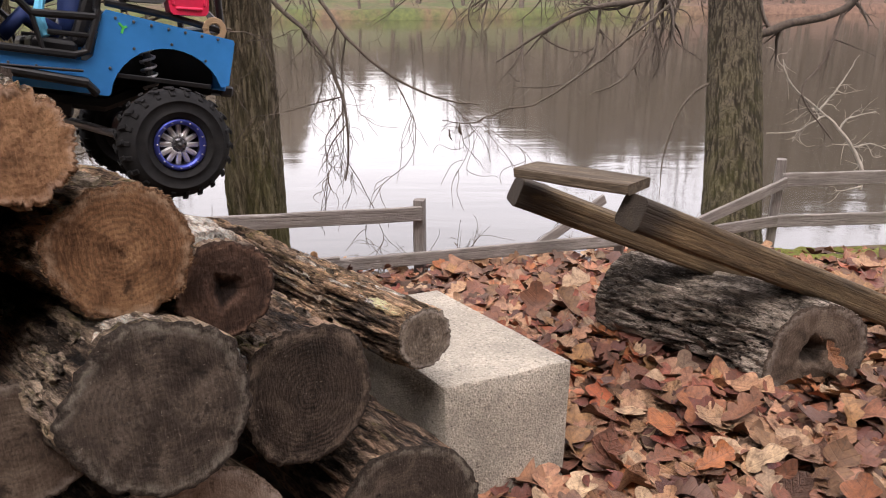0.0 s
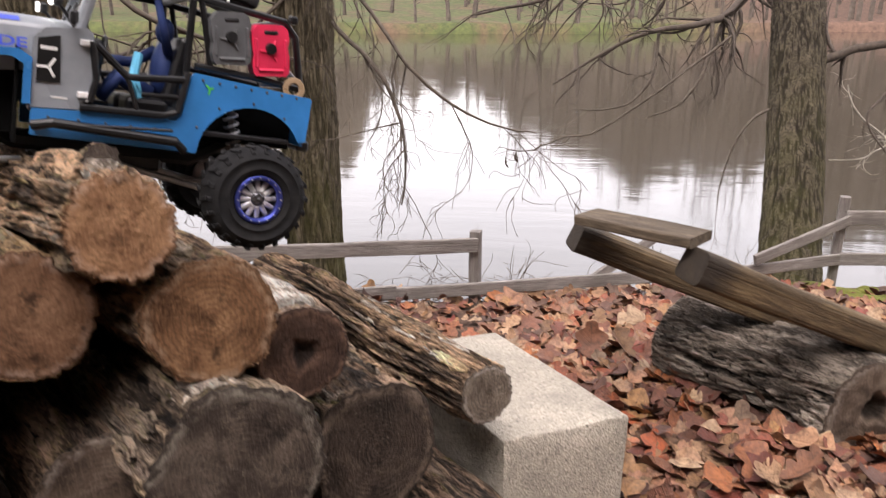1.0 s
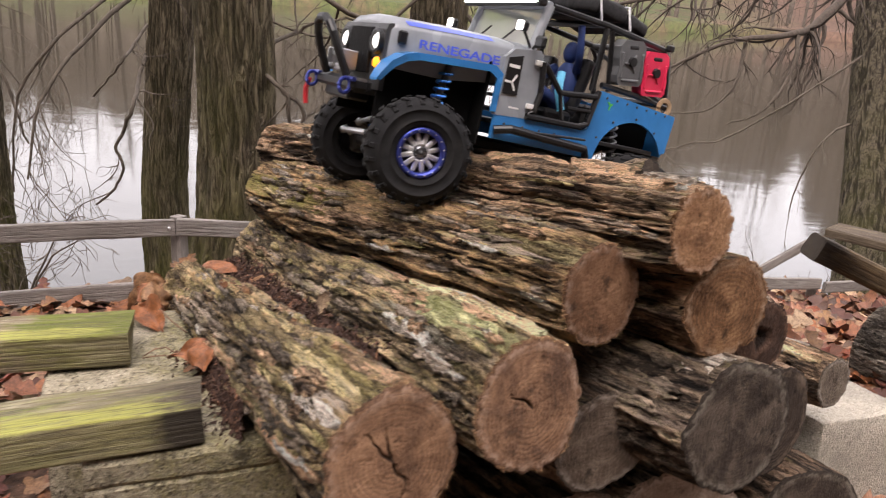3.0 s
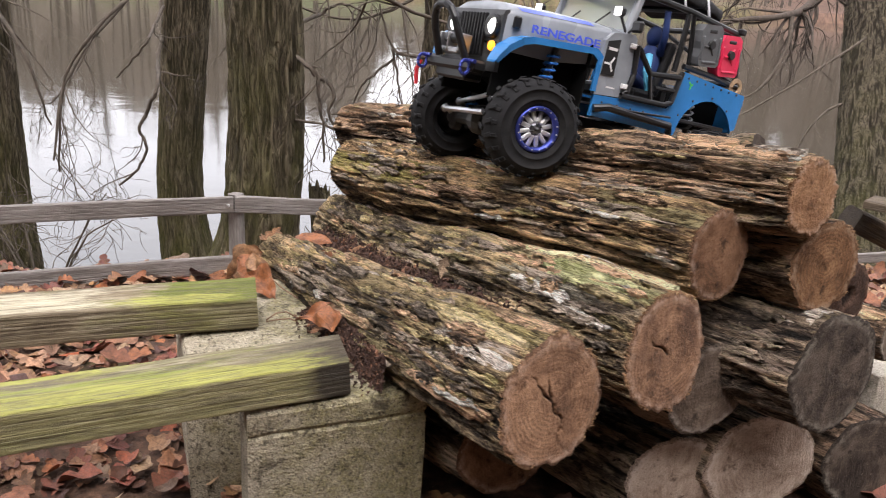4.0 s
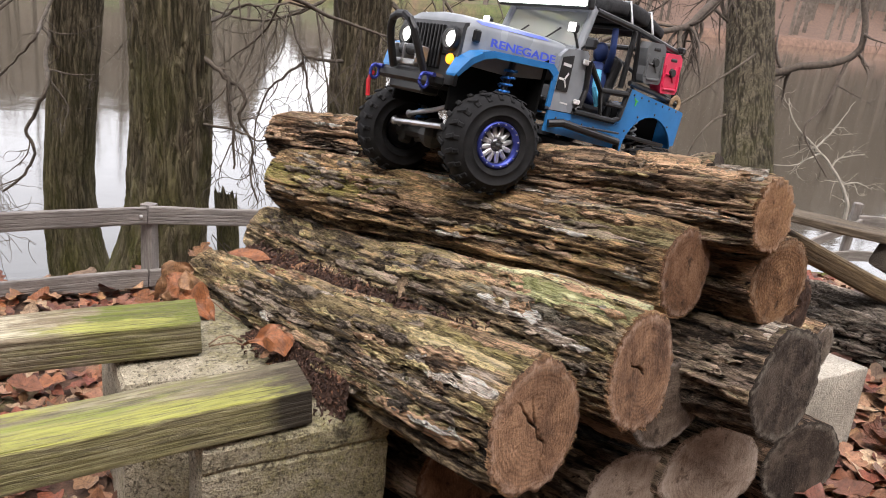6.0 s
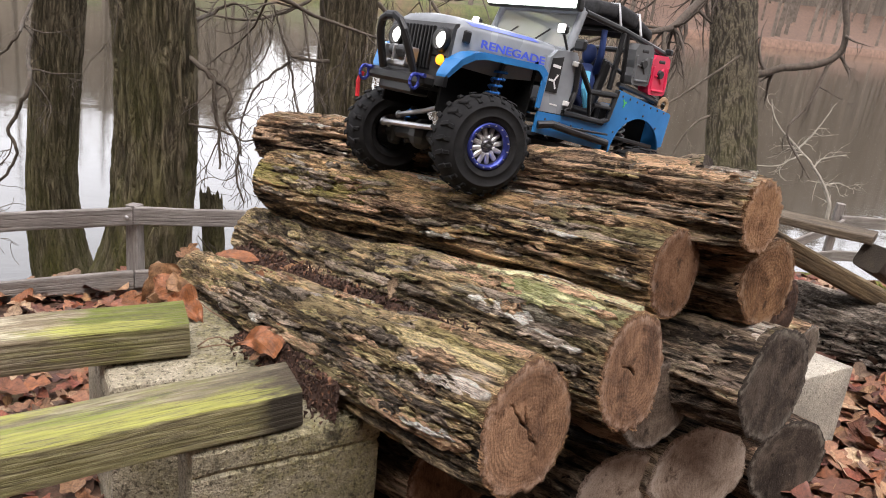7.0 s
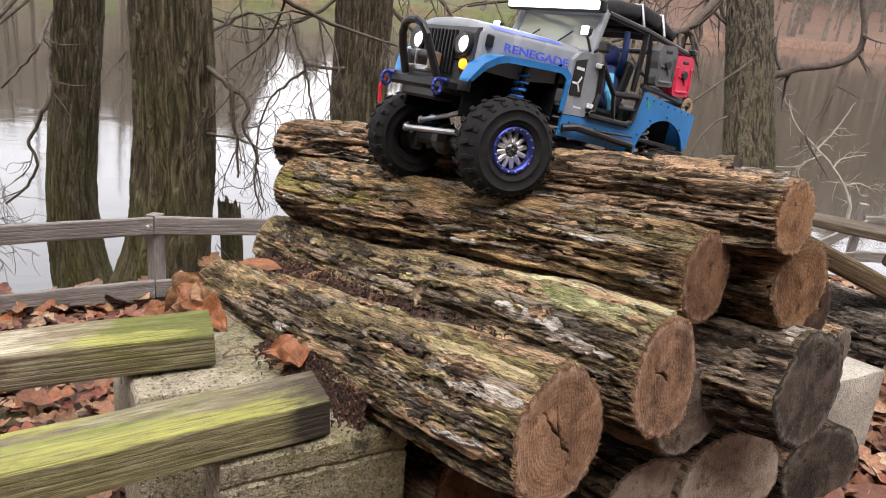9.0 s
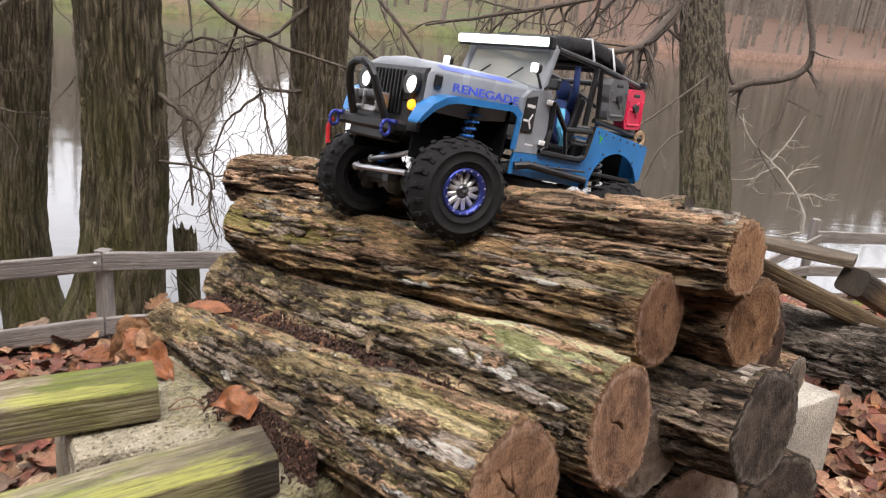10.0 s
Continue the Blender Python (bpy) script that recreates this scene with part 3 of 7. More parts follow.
def build_far_shore():
    xs = np.linspace(-160, 160, 130)
    rows = [(-0.3, -0.5), (0.0, 0.05), (0.1, 0.55), (0.8, 0.65), (5, 1.0), (12, 1.8), (30, 4.0), (70, 7.0)]
    verts = [(x, shore_y(x) + dy, WATER_Z + dz + (0.3 * noise_at(x * 0.2, dy, 7) if dy > 1 else 0.12 * noise_at(x * 0.9, dy, 7))) for dy, dz in rows for x in xs]
    w = len(xs)
    faces = [(j * w + i, j * w + i + 1, (j + 1) * w + i + 1, (j + 1) * w + i) for j in range(len(rows) - 1) for i in range(w - 1)]
    ob = mesh_part("ground_far_bank", verts, faces, bank_mat())
    tagged(ob, "far pond bank of grass and brown leaves", "bank", kind="structure")


build_far_shore()


def wood_height(x):
    """The far woods stand taller on either side of a gap."""
    right = 5.6 + 4.4 * max(0.0, min(1.0, (x + 3.0) / 6.0)) + 6.5 * max(0.0, min(1.0, (x - 4.0) / 14.0))
    return right + 7.4 * max(0.0, min(1.0, (-10.5 - x) / 5.0)) + 10.0 * max(0.0, min(1.0, (x - 34.0) / 8.0))


def build_backdrop():
    xs = np.linspace(-190, 190, 420)
    verts, faces = [], []
    for i, x in enumerate(xs):
        h = wood_height(x) * 1.05 + 2.6 * noise_at(x * 0.05, 0, 3) + 3.8 * noise_at(x * 0.28, 5, 3) + 2.2 * noise_at(x * 1.2, 9, 3)
        y = shore_y(x) + 34
        verts += [(x, y, -1.0), (x, y, h)]
        if i:
            faces.append((2 * i - 2, 2 * i, 2 * i + 1, 2 * i - 1))
    n = Nodes("distant_woods")
    v = n.coords((1, 1, 0.12))
    c = n.ramp(n.noise(v, 1.2, 6, 0.7), (0.3, (0.07, 0.057, 0.045)), (0.7, (0.17, 0.14, 0.115)))
    ob = mesh_part("backdrop", verts, faces, n.done(c, 1.0), smooth=False)
    tagged(ob, "distant line of bare grey-brown woods", "woods", kind="structure")


build_backdrop()


def build_sky_screen():
    """An unseen dark screen behind and beside the walk, added to block skylight."""
    verts, faces = [], []
    n = 90
    for i in range(n + 1):
        a = radians(168 + 204 * i / n)
        h = 10.5 + 2.0 * noise_at(i * 0.35, 1, 8) + 1.2 * noise_at(i * 1.3, 4, 8)
        r = 8.5 + 0.8 * noise_at(i * 0.5, 7, 2)
        verts += [(r * math.cos(a), r * math.sin(a) - 0.5, -0.6), (r * math.cos(a), r * math.sin(a) - 0.5, h)]
        if i:
            faces.append((2 * i - 2, 2 * i, 2 * i + 1, 2 * i - 1))
    nn = Nodes("near_woods")
    c = nn.ramp(nn.noise(nn.coords((1, 1, 0.15)), 2.5, 6, 0.7), (0.3, (0.03, 0.025, 0.018)), (0.7, (0.12, 0.095, 0.07)))
    ob = mesh_part("backdrop_near_woods", verts, faces, nn.done(c, 1.0), smooth=False)
    tagged(ob, "unseen dark screen behind the clearing that cuts the skylight", "woods", kind="structure")


build_sky_screen()

FAR_BARK = plain("far_bark", (0.10, 0.08, 0.064), 0.95, grain=0.4, scale=3.0)


def build_far_woods():
    rnd = random.Random(5)
    verts, faces = [], []

    def stick(a, b, r0, r1):
        a, b = Vector(a), Vector(b)
        d = (b - a).normalized()
        s = d.cross(Vector((0.3, 0.9, 0.1))).normalized()
        w = s.cross(d)
        k = len(verts)
        for p, r in ((a, r0), (b, r1)):
            for q in range(3):
                t = q * 2.0944
                verts.append(p + r * (math.cos(t) * s + math.sin(t) * w))
        for q in range(3):
            faces.append((k + q, k + (q + 1) % 3, k + 3 + (q + 1) % 3, k + 3 + q))

    for i in range(420):
        x = rnd.uniform(-85, 100)
        dy = rnd.choice((rnd.uniform(0.6, 4), rnd.uniform(4, 30), rnd.uniform(8, 30)))
        y = shore_y(x) + dy
        h = wood_height(x) * rnd.uniform(0.6, 1.05)
        r = rnd.uniform(0.07, 0.24)
        z = WATER_Z + 0.3 + 0.1 * dy
        lean = (rnd.uniform(-0.6, 0.6), rnd.uniform(-0.9, 0.3))
        top = Vector((x + lean[0], y + lean[1], z + h))
        base = Vector((x, y, z - 0.4))
        stick(base, base.lerp(top, 0.5), r, r * 0.65)
        stick(base.lerp(top, 0.5), top, r * 0.65, r * 0.12)
        for k in range(22):
            f = rnd.uniform(0.25, 0.97)
            p = base.lerp(top, f)
            ln = (1.05 - f) * h * rnd.uniform(0.25, 0.6)
            a = rnd.uniform(0, 6.28)
            q = p + Vector((math.cos(a) * ln, math.sin(a) * ln * 0.7, ln * rnd.uniform(0.2, 0.9)))
            stick(p, q, r * 0.28 * (1.1 - f), 0.012)
            for _ in range(3):
                g = p.lerp(q, rnd.uniform(0.3, 0.95))
                stick(g, g + Vector((rnd.uniform(-1, 1), rnd.uniform(-1, 1), rnd.uniform(-0.2, 1))) * ln * 0.4, 0.022, 0.008)
    ob = mesh_part("far_woods", verts, faces, FAR_BARK, smooth=False)
    tagged(ob, "bare leafless trees crowding the far shore", "woods", kind="stuff")


build_far_woods()


# ---- bark-covered tubes: logs and trunks ----
def bark_tube(path, radii, nt, nu, amp, along, around, seed, flake=0.5, oval=0.05, ends=0.0):
    """Verts, faces and relief of a bark tube along a path of points, rings first."""
    path = [Vector(p) for p in path]
    n = len(path) - 1
    verts, relief, layer = [], [], []
    ax = (path[-1] - path[0]).normalized()
    side = ax.cross(Vector((0.05, 0.1, 1.0) if abs(ax.z) < 0.8 else (0.0, 1.0, 0.1))).normalized()
    upv = side.cross(ax).normalized()
    total = sum((b - a).length for a, b in zip(path, path[1:]))
    for i in range(nu + 1):
        u = i / nu
        k = min(int(u * n), n - 1)
        f = u * n - k
        c = path[k].lerp(path[k + 1], f)
        r = radii[k] + (radii[k + 1] - radii[k]) * f
        s = u * total
        for j in range(nt):
            t = 2 * math.pi * j / nt
            ct, st = math.cos(t), math.sin(t)
            low = noise_at(ct * 1.1 + seed, st * 1.1, s * 3.0 + seed) * oval * 1.6 + noise_at(ct * 2.2, st * 2.2 + seed, s * 7.0) * oval
            ww = 0.16 * noise_at(ct * 2 + seed, st * 2, s * along * 0.5)
            ly = 0.5
            if flake:
                k1 = around * 0.8
                a = noise_at(ct * k1 + seed + ww, st * k1 + ww, s * along * 1.05)
                b = noise_at(ct * k1 * 2.3 + ww, st * k1 * 2.3 + seed, s * along * 1.9)
                rag = noise_at(ct * 15, st * 15 + seed, s * 50)
                e = a * 0.62 + b * 0.34 + 0.5 + 0.32 * noise_at(ct * 1.5, st * 1.5, s * 5 + seed) + 0.09 * rag
                q = e * 4.4
                lev = math.floor(q)
                step = (lev + min(1.0, (q - lev) * 3.4)) / 4.4
                h = (1 - flake) * e + flake * step - 0.5 * max(0.0, 1.0 - abs(b + 0.3 * a) * 11.0)
                ly = 0.5 + 0.75 * noise_at(lev * 3.7 + seed + ct * 1.6, st * 1.6 + lev * 1.3, s * 7.0) + 0.12 * (lev - 2)
            else:
                a = noise_at(ct * around + seed + ww, st * around + ww, s * along)
                b = noise_at(ct * around * 2.1 + ww, st * around * 2.1 + seed, s * along * 1.8)
                h = 1.0 - min(1.0, 2.6 * abs(a)) * 0.75 - 0.35 * abs(b)
            h = max(0.0, min(1.0, h))
            relief.append(h)
            layer.append(ly)
            rr = r * (1 + low) + amp * (h - 0.5) * (0.35 + 0.65 * min(1.0, (nu - i) * 0.12, i * 0.12 + ends))
            verts.append(c + rr * (ct * side + st * upv))
    faces = [(i * nt + j, i * nt + (j + 1) % nt, (i + 1) * nt + (j + 1) % nt, (i + 1) * nt + j) for i in range(nu) for j in range(nt)]
    return verts, faces, (relief, layer)


def set_relief(ob, relief):
    for key, vals in zip(("relief", "layer"), relief):
        ob.data.attributes.new(key, "FLOAT", "POINT").data.foreach_set("value", vals)


def flip(faces):
    return [f[::-1] for f in faces]


def bark_plate(log, grid, x0, x1, a0, a1, lift, mat, seed):
    """A ragged plate of loose bark or bare wood over a stretch of the log; a0 and a1 are degrees round it, 90 on top."""
    verts, nt, nu, length = grid
    nx, na = max(8, int((x1 - x0) / 0.005)), max(7, int((a1 - a0) / 3.2))

    def skin(x, a):
        i = max(2, min(nu - 2, int(x / length * nu)))
        j = int(nt * (180.0 - a) / 360.0)
        return sum((verts[(i + p) * nt + (j + q) % nt] for p in (-2, 0, 2) for q in (-3, 0, 3)), Vector()) / 9

    top, low = [], []
    for i in range(nx + 1):
        u = i / nx
        lo = a0 + 6 * noise_at(u * 4, seed, 1.0) + 2 * noise_at(u * 14, seed, 3.0)
        hi = a1 + 6 * noise_at(u * 4, seed, 5.0) + 2 * noise_at(u * 14, seed, 7.0)
        pinch = min(1.0, 0.35 + 5 * u, 0.35 + 5 * (1 - u))
        mid = (lo + hi) / 2
        for k in range(na + 1):
            v = k / na
            a = mid + (v - 0.5) * (hi - lo) * pinch
            x = x0 + (x1 - x0) * u + (0.018 * noise_at(v * 5, seed, 9.0) + 0.010 * noise_at(v * 13, seed, 2.0)) * (u if x0 < 0.015 else 2 * u - 1 if u < 0.5 else 1.0)
            p = skin(max(0.001, x), a)
            out = Vector((0, p.y, p.z)).normalized()
            edge = min(1.0, 6 * min(v, 1 - v) + 0.45)
            top.append(p + out * (lift * edge + 0.0014 * noise_at(x * 40, a * 0.35, seed)))
            low.append(p - out * 0.006)
    w, n = na + 1, len(top)
    faces = []
    for i in range(nx):
        for k in range(na):
            q = i * w + k
            faces += [(q, q + 1, q + w + 1, q + w), (n + q, n + q + w, n + q + w + 1, n + q + 1)]
    rim = list(range(w)) + [i * w + na for i in range(1, nx + 1)] + [nx * w + k for k in range(na - 1, -1, -1)] + [i * w for i in range(nx - 1, 0, -1)]
    for a, b in zip(rim, rim[1:] + rim[:1]):
        faces.append((b, a, n + a, n + b))
    ob = mesh_part("bark_plate", top + low, faces, mat, log, "raised plate of weathered bark", smooth=True)
    tone = 0.68 + 0.2 * math.sin(seed * 2.3)
    set_relief(ob, ([1.0] * len(ob.data.vertices), [tone] * len(ob.data.vertices)))
    return ob


def loose_plates(seed, n, reach, mats):
    """Narrow plates of splitting bark scattered along the upper side of a log."""
    rnd = random.Random(seed)
    out = []
    for k in range(n):
        x, a, w = rnd.uniform(0.01, reach), rnd.uniform(-6, 122), rnd.uniform(7, 15)
        out.append((x, x + rnd.uniform(0.06, 0.19), a, a + w, rnd.uniform(0.0015, 0.0045), rnd.choice(mats), seed + k))
    return tuple(out)


def flakes(seed, n, reach, mats, low=-10, high=128):
    """Small lifted flakes of bark over the side and top of a log."""
    rnd = random.Random(seed)
    out = []
    for k in range(n):
        x, a = rnd.uniform(0.005, reach), rnd.uniform(low, high)
        out.append((x, x + rnd.uniform(0.022, 0.075), a, a + rnd.uniform(4.5, 10), rnd.uniform(0.002, 0.006), rnd.choice(mats), seed + 0.37 * k))
    return tuple(out)


A_PLATES = ((0.03, 0.15, 66, 88, 0.006, RED_BARK, 11), (0.17, 0.34, 96, 120, 0.007, RED_BARK, 12), (0.02, 0.10, 100, 120, 0.005, BARE_WOOD, 15)) + loose_plates(110, 12, 0.6, (RED_BARK, GREY_BARK, RED_BARK, YELLOW_BARK)) + flakes(310, 70, 0.75, (RED_BARK, GREY_BARK, PALE_BARK, RED_BARK, GREY_BARK)) + ((0.085, 0.17, 84, 104, 0.011, RED_BARK, 17), (0.02, 0.085, 88, 112, 0.008, PALE_BARK, 18))
B_PLATES = ((0.32, 0.52, 90, 108, 0.003, RED_BARK, 23), (0.02, 0.20, 104, 120, 0.003, BARE_WOOD, 24)) + loose_plates(120, 12, 0.6, (RED_BARK, GREY_BARK, YELLOW_BARK, RED_BARK)) + flakes(320, 75, 0.7, (RED_BARK, YELLOW_BARK, PALE_BARK, GREY_BARK, GREY_BARK))
D_PLATES = ((0.004, 0.26, 96, 122, 0.005, BARE_WOOD, 31), (0.030, 0.165, 58, 88, 0.005, LICHEN_BARK, 32), (0.10, 0.20, 40, 52, 0.003, PALE_BARK, 33)) + loose_plates(130, 12, 0.65, (GREY_BARK, YELLOW_BARK, RED_BARK, GREY_BARK)) + flakes(330, 80, 0.75, (GREY_BARK, YELLOW_BARK, PALE_BARK, GREY_BARK, RED_BARK))
E_PLATES = ((0.006, 0.14, 40, 56, 0.003, PALE_BARK, 41), (0.01, 0.19, 66, 80, 0.004, YELLOW_BARK, 42), (0.004, 0.12, 92, 110, 0.004, RED_BARK, 43), (0.02, 0.17, -8, 8, 0.004, RED_BARK, 47), (0.14, 0.31, 0, 13, 0.003, YELLOW_BARK, 48)) + loose_plates(140, 12, 0.55, (GREY_BARK, YELLOW_BARK, GREY_BARK, RED_BARK)) + flakes(340, 85, 0.65, (GREY_BARK, YELLOW_BARK, PALE_BARK, RED_BARK, GREY_BARK), -25)


def build_log(name, label, near, far, r0, r1, bark, cut, seed, amp=0.014, around=7.0, along=8.0, cut_far=None, group="stacked logs", flake=0.8, cat="log", hollow=0.0, nt=132, fine=0.0052, checks=0, fringe=0, oval=0.06, skew=0.0, plates=()):
    near, far = Vector(near), Vector(far)
    length = (far - near).length
    ob = thing(name, label, cat, frame_of(near, far), group)
    bow = 0.012 * math.sin(seed * 3.1)
    path = [(0, 0, 0), (length * 0.35, bow, bow * 0.6), (length * 0.7, bow * 0.8, -bow * 0.4), (length, 0, 0)]
    rad = [r0, r0 * 0.65 + r1 * 0.35, r0 * 0.3 + r1 * 0.7, r1]
    nu = int(length / fine)
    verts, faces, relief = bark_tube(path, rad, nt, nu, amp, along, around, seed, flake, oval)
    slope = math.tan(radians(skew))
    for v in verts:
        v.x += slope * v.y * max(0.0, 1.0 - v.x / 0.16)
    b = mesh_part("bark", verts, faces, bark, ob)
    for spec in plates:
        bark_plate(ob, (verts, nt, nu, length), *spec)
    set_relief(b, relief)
    if fringe:
        # torn fibres round the saw cut
        fr = random.Random(int(seed * 77))
        fv, ff = [], []
        for _ in range(fringe * 3):
            k = fr.randrange(nt)
            if noise_at(math.cos(6.283 * k / nt) * 2.2, math.sin(6.283 * k / nt) * 2.2, seed) < 0.05:
                continue
            p = verts[k]
            out = Vector((0, p.y, p.z)).normalized()
            reach = fr.uniform(0.0005, 0.0026) * (2.0 if fr.random() < 0.07 else 1.0)
            tip = p + Vector((-reach, 0, 0)) + out * fr.uniform(-0.0025, 0.0014) + Vector((0, -out.z, out.y)) * fr.uniform(-0.002, 0.002)
            side = Vector((0, -out.z, out.y)) * fr.uniform(0.0003, 0.0013)
            k0 = len(fv)
            root = p + Vector((0.003, 0, 0)) - out * 0.0015
            fv += [root + side, root - side, root + out * 0.002, tip]
            ff += [(k0, k0 + 1, k0 + 3), (k0 + 1, k0 + 2, k0 + 3), (k0 + 2, k0, k0 + 3)]
        o = mesh_part("fibre_fringe", fv, ff, FIBRE, ob, smooth=False)
        tagged(o, "pale torn wood fibres round the cut", kind="stuff")
    crnd = random.Random(int(seed * 100))
    lines = [(crnd.uniform(0, 6.28), crnd.uniform(0.45, 1.0)) for _ in range(checks)]
    for rows, mat, sign in ((verts[:nt], cut, -1), (verts[-nt:], cut_far or cut, 1)):
        cx = 0.0 if sign < 0 else length
        rings = 22 if sign < 0 else 3
        cv, rim, check = [(cx, 0, 0)], [0.0], [1.0 if checks and sign < 0 else 0.0]
        cf = []
        for k in range(1, rings + 1):
            f = k / rings
            for j in range(nt):
                p = rows[j]
                dx = 0.0013 * noise_at(p.y * f * 60, p.z * f * 60, seed) + 0.0008 * noise_at(p.y * f * 260, p.z * f * 260, seed)
                ck = 0.0
                th = math.atan2(p.z, p.y)
                if sign < 0:
                    for a0, reach in lines:
                        bend = a0 + 0.35 * noise_at(f * 5, a0, seed)
                        d = abs((th - bend + math.pi) % (2 * math.pi) - math.pi) * f * r0
                        if f < reach:
                            ck = max(ck, 1 - d / (0.0025 * (1.15 - f / reach)))
                ck = max(0.0, ck)
                hole = hollow * max(0.0, 1 - f * (2.8 + 0.9 * noise_at(math.cos(th) * 1.5, math.sin(th) * 1.5, seed))) if sign < 0 else 0.0
                tilt = p.x * f if sign < 0 else 0.0
                x = cx + tilt if k == rings else cx + tilt + sign * (0.0015 + dx) + 0.006 * ck + hole
                cv.append((x, p.y * f, p.z * f))
                rim.append(f)
                check.append(max(ck, min(1.0, hole / max(hollow, 1e-6) * 1.6)) if hollow else ck)
        for j in range(nt):
            cf.append((0, 1 + (j + 1) % nt, 1 + j))
        for k in range(1, rings):
            for j in range(nt):
                a, c = 1 + (k - 1) * nt, 1 + k * nt
                cf.append((a + j, a + (j + 1) % nt, c + (j + 1) % nt, c + j))
        if sign > 0:
            cf = flip(cf)
        if hollow and sign < 0:
            cv[0] = (hollow, 0, 0)
        o = mesh_part("cut_face", cv, cf, mat, ob)
        for key, vals in (("rim", rim), ("check", check)):
            o.data.attributes.new(key, "FLOAT", "POINT").data.foreach_set("value", vals)
    return ob


FIBRE = plain("torn_fibre", (0.27, 0.155, 0.08), 0.9, grain=0.4, scale=120)
D1 = Vector((-0.53, 0.57, -0.087))
D2 = Vector((-0.47, 0.62, -0.075))


def along_axis(p, d, f=1.0):
    return Vector(p) + Vector(d) * f


def build_pile():
    A, B, C = (-0.312, 0.547, 0.580), (-0.401, 0.546, 0.501), (-0.262, 0.584, 0.486)
    D, E, F = (-0.465, 0.450, 0.415), (-0.589, 0.389, 0.377), (-0.233, 0.552, 0.360)
    G, H, I = (-0.138, 0.701, 0.288), (-0.197, 0.641, 0.430), (-0.021, 0.816, 0.297)
    L, J, K = (-0.372, 0.570, 0.308), (-0.037, 0.755, 0.107), (-0.250, 0.644, 0.158)
    build_log("log", "split-barked log with a fresh tan sawn end, topmost on the pile", A, (-0.958, 1.232, 0.464), 0.043, 0.049, BARK_BROWN, CUT_FRESH, 1.3, plates=A_PLATES, skew=10, amp=0.020, nt=200, fringe=260, fine=0.0034)
    build_log("log", "mossy brown log with a brown sawn end", B, (-0.93, 1.114, 0.414), 0.053, 0.058, BARK_TAN, CUT_BROWN, 2.7, plates=B_PLATES, skew=5, amp=0.014, nt=200, fringe=260, fine=0.0034)
    build_log("log", "rough brown log with a tawny sawn end", C, along_axis(C, D1), 0.056, 0.055, BARK_BROWN, CUT_TAWNY, 3.9, plates=loose_plates(150, 8, 0.3, (RED_BARK, GREY_BARK)), skew=14, fringe=420)
    build_log("log", "mossy log with bare tan crest and lichen patches", D, (-0.97, 1.156, 0.28), 0.068, 0.058, BARK_CREST, CUT_TAN, 4.4, skew=-6, amp=0.017, nt=230, fringe=420, fine=0.0031, checks=1, oval=0.06, plates=D_PLATES)
    build_log("log", "low mossy log with loose bark and leaf crumbs", E, (-1.049, 0.994, 0.249), 0.070, 0.052, BARK_MOSSY, CUT_TAN, 5.1, amp=0.017, nt=230, fringe=520, fine=0.0031, checks=3, oval=0.06, plates=E_PLATES)
    build_log("log", "thick old log with a dark weathered sawn end", F, along_axis(F, D1), 0.077, 0.066, BARK_GREY, CUT_DARK, 6.2, plates=((0.004, 0.06, 66, 106, 0.002, PALE_BARK, 4),) + loose_plates(160, 6, 0.2, (GREY_BARK,)) + flakes(380, 34, 0.22, (GREY_BARK, PALE_BARK, GREY_BARK), 0, 150), skew=12)
    build_log("log", "thick old log with dark ringed sawn end", G, along_axis(G, D2), 0.077, 0.064, BARK_DARK, CUT_RINGED, 7.7, plates=((0.004, 0.22, 38, 50, 0.006, PALE_BARK, 71),) + flakes(350, 22, 0.2, (RED_BARK, GREY_BARK), 20, 130))
    build_log("log", "small dark log with pale peeling bark and rotted heart", H, along_axis(H, D2, 0.95), 0.046, 0.043, BARK_PALE, CUT_RED, 8.8, plates=((0.002, 0.13, 60, 122, 0.008, PALE_BARK, 3), (0.0, 0.08, 36, 66, 0.006, PALE_BARK, 4.4), (0.03, 0.16, 84, 112, 0.011, PALE_BARK, 5.7)) + flakes(360, 26, 0.12, (PALE_BARK,), 30, 130), hollow=0.012)
    build_log("log", "thin log with flaking tan bark lying over the concrete block", I, along_axis(I, D2, 0.95), 0.037, 0.042, BARK_BROWN, CUT_GREY, 9.5, plates=((0.02, 0.20, 72, 100, 0.003, RED_BARK, 5), (0.05, 0.16, 112, 140, 0.003, RED_BARK, 6), (0.01, 0.09, 52, 72, 0.004, BARE_WOOD, 7), (0.10, 0.26, 48, 70, 0.004, RED_BARK, 8)) + flakes(370, 40, 0.28, (RED_BARK, PALE_BARK, RED_BARK, GREY_BARK), 20, 150), amp=0.016)
    build_log("log", "old dark mossy log deep in the pile", L, along_axis(L, D1), 0.06, 0.056, BARK_DARK, CUT_UMBER, 10.3, skew=16)
    build_log("log", "damp dark log at the foot of the pile", J, along_axis(J, D2), 0.080, 0.07, BARK_DARK, CUT_DARK, 11.9, skew=20)
    build_log("log", "weathered grey log at the foot of the pile", K, along_axis(K, D1), 0.078, 0.066, BARK_GREY, CUT_PALE, 12.6, skew=26)
    build_log("log", "grey-ended log low in the pile", (-0.375, 0.612, 0.130), along_axis((-0.375, 0.612, 0.130), D1), 0.075, 0.066, BARK_GREY, CUT_PALE, 13.6, skew=22)
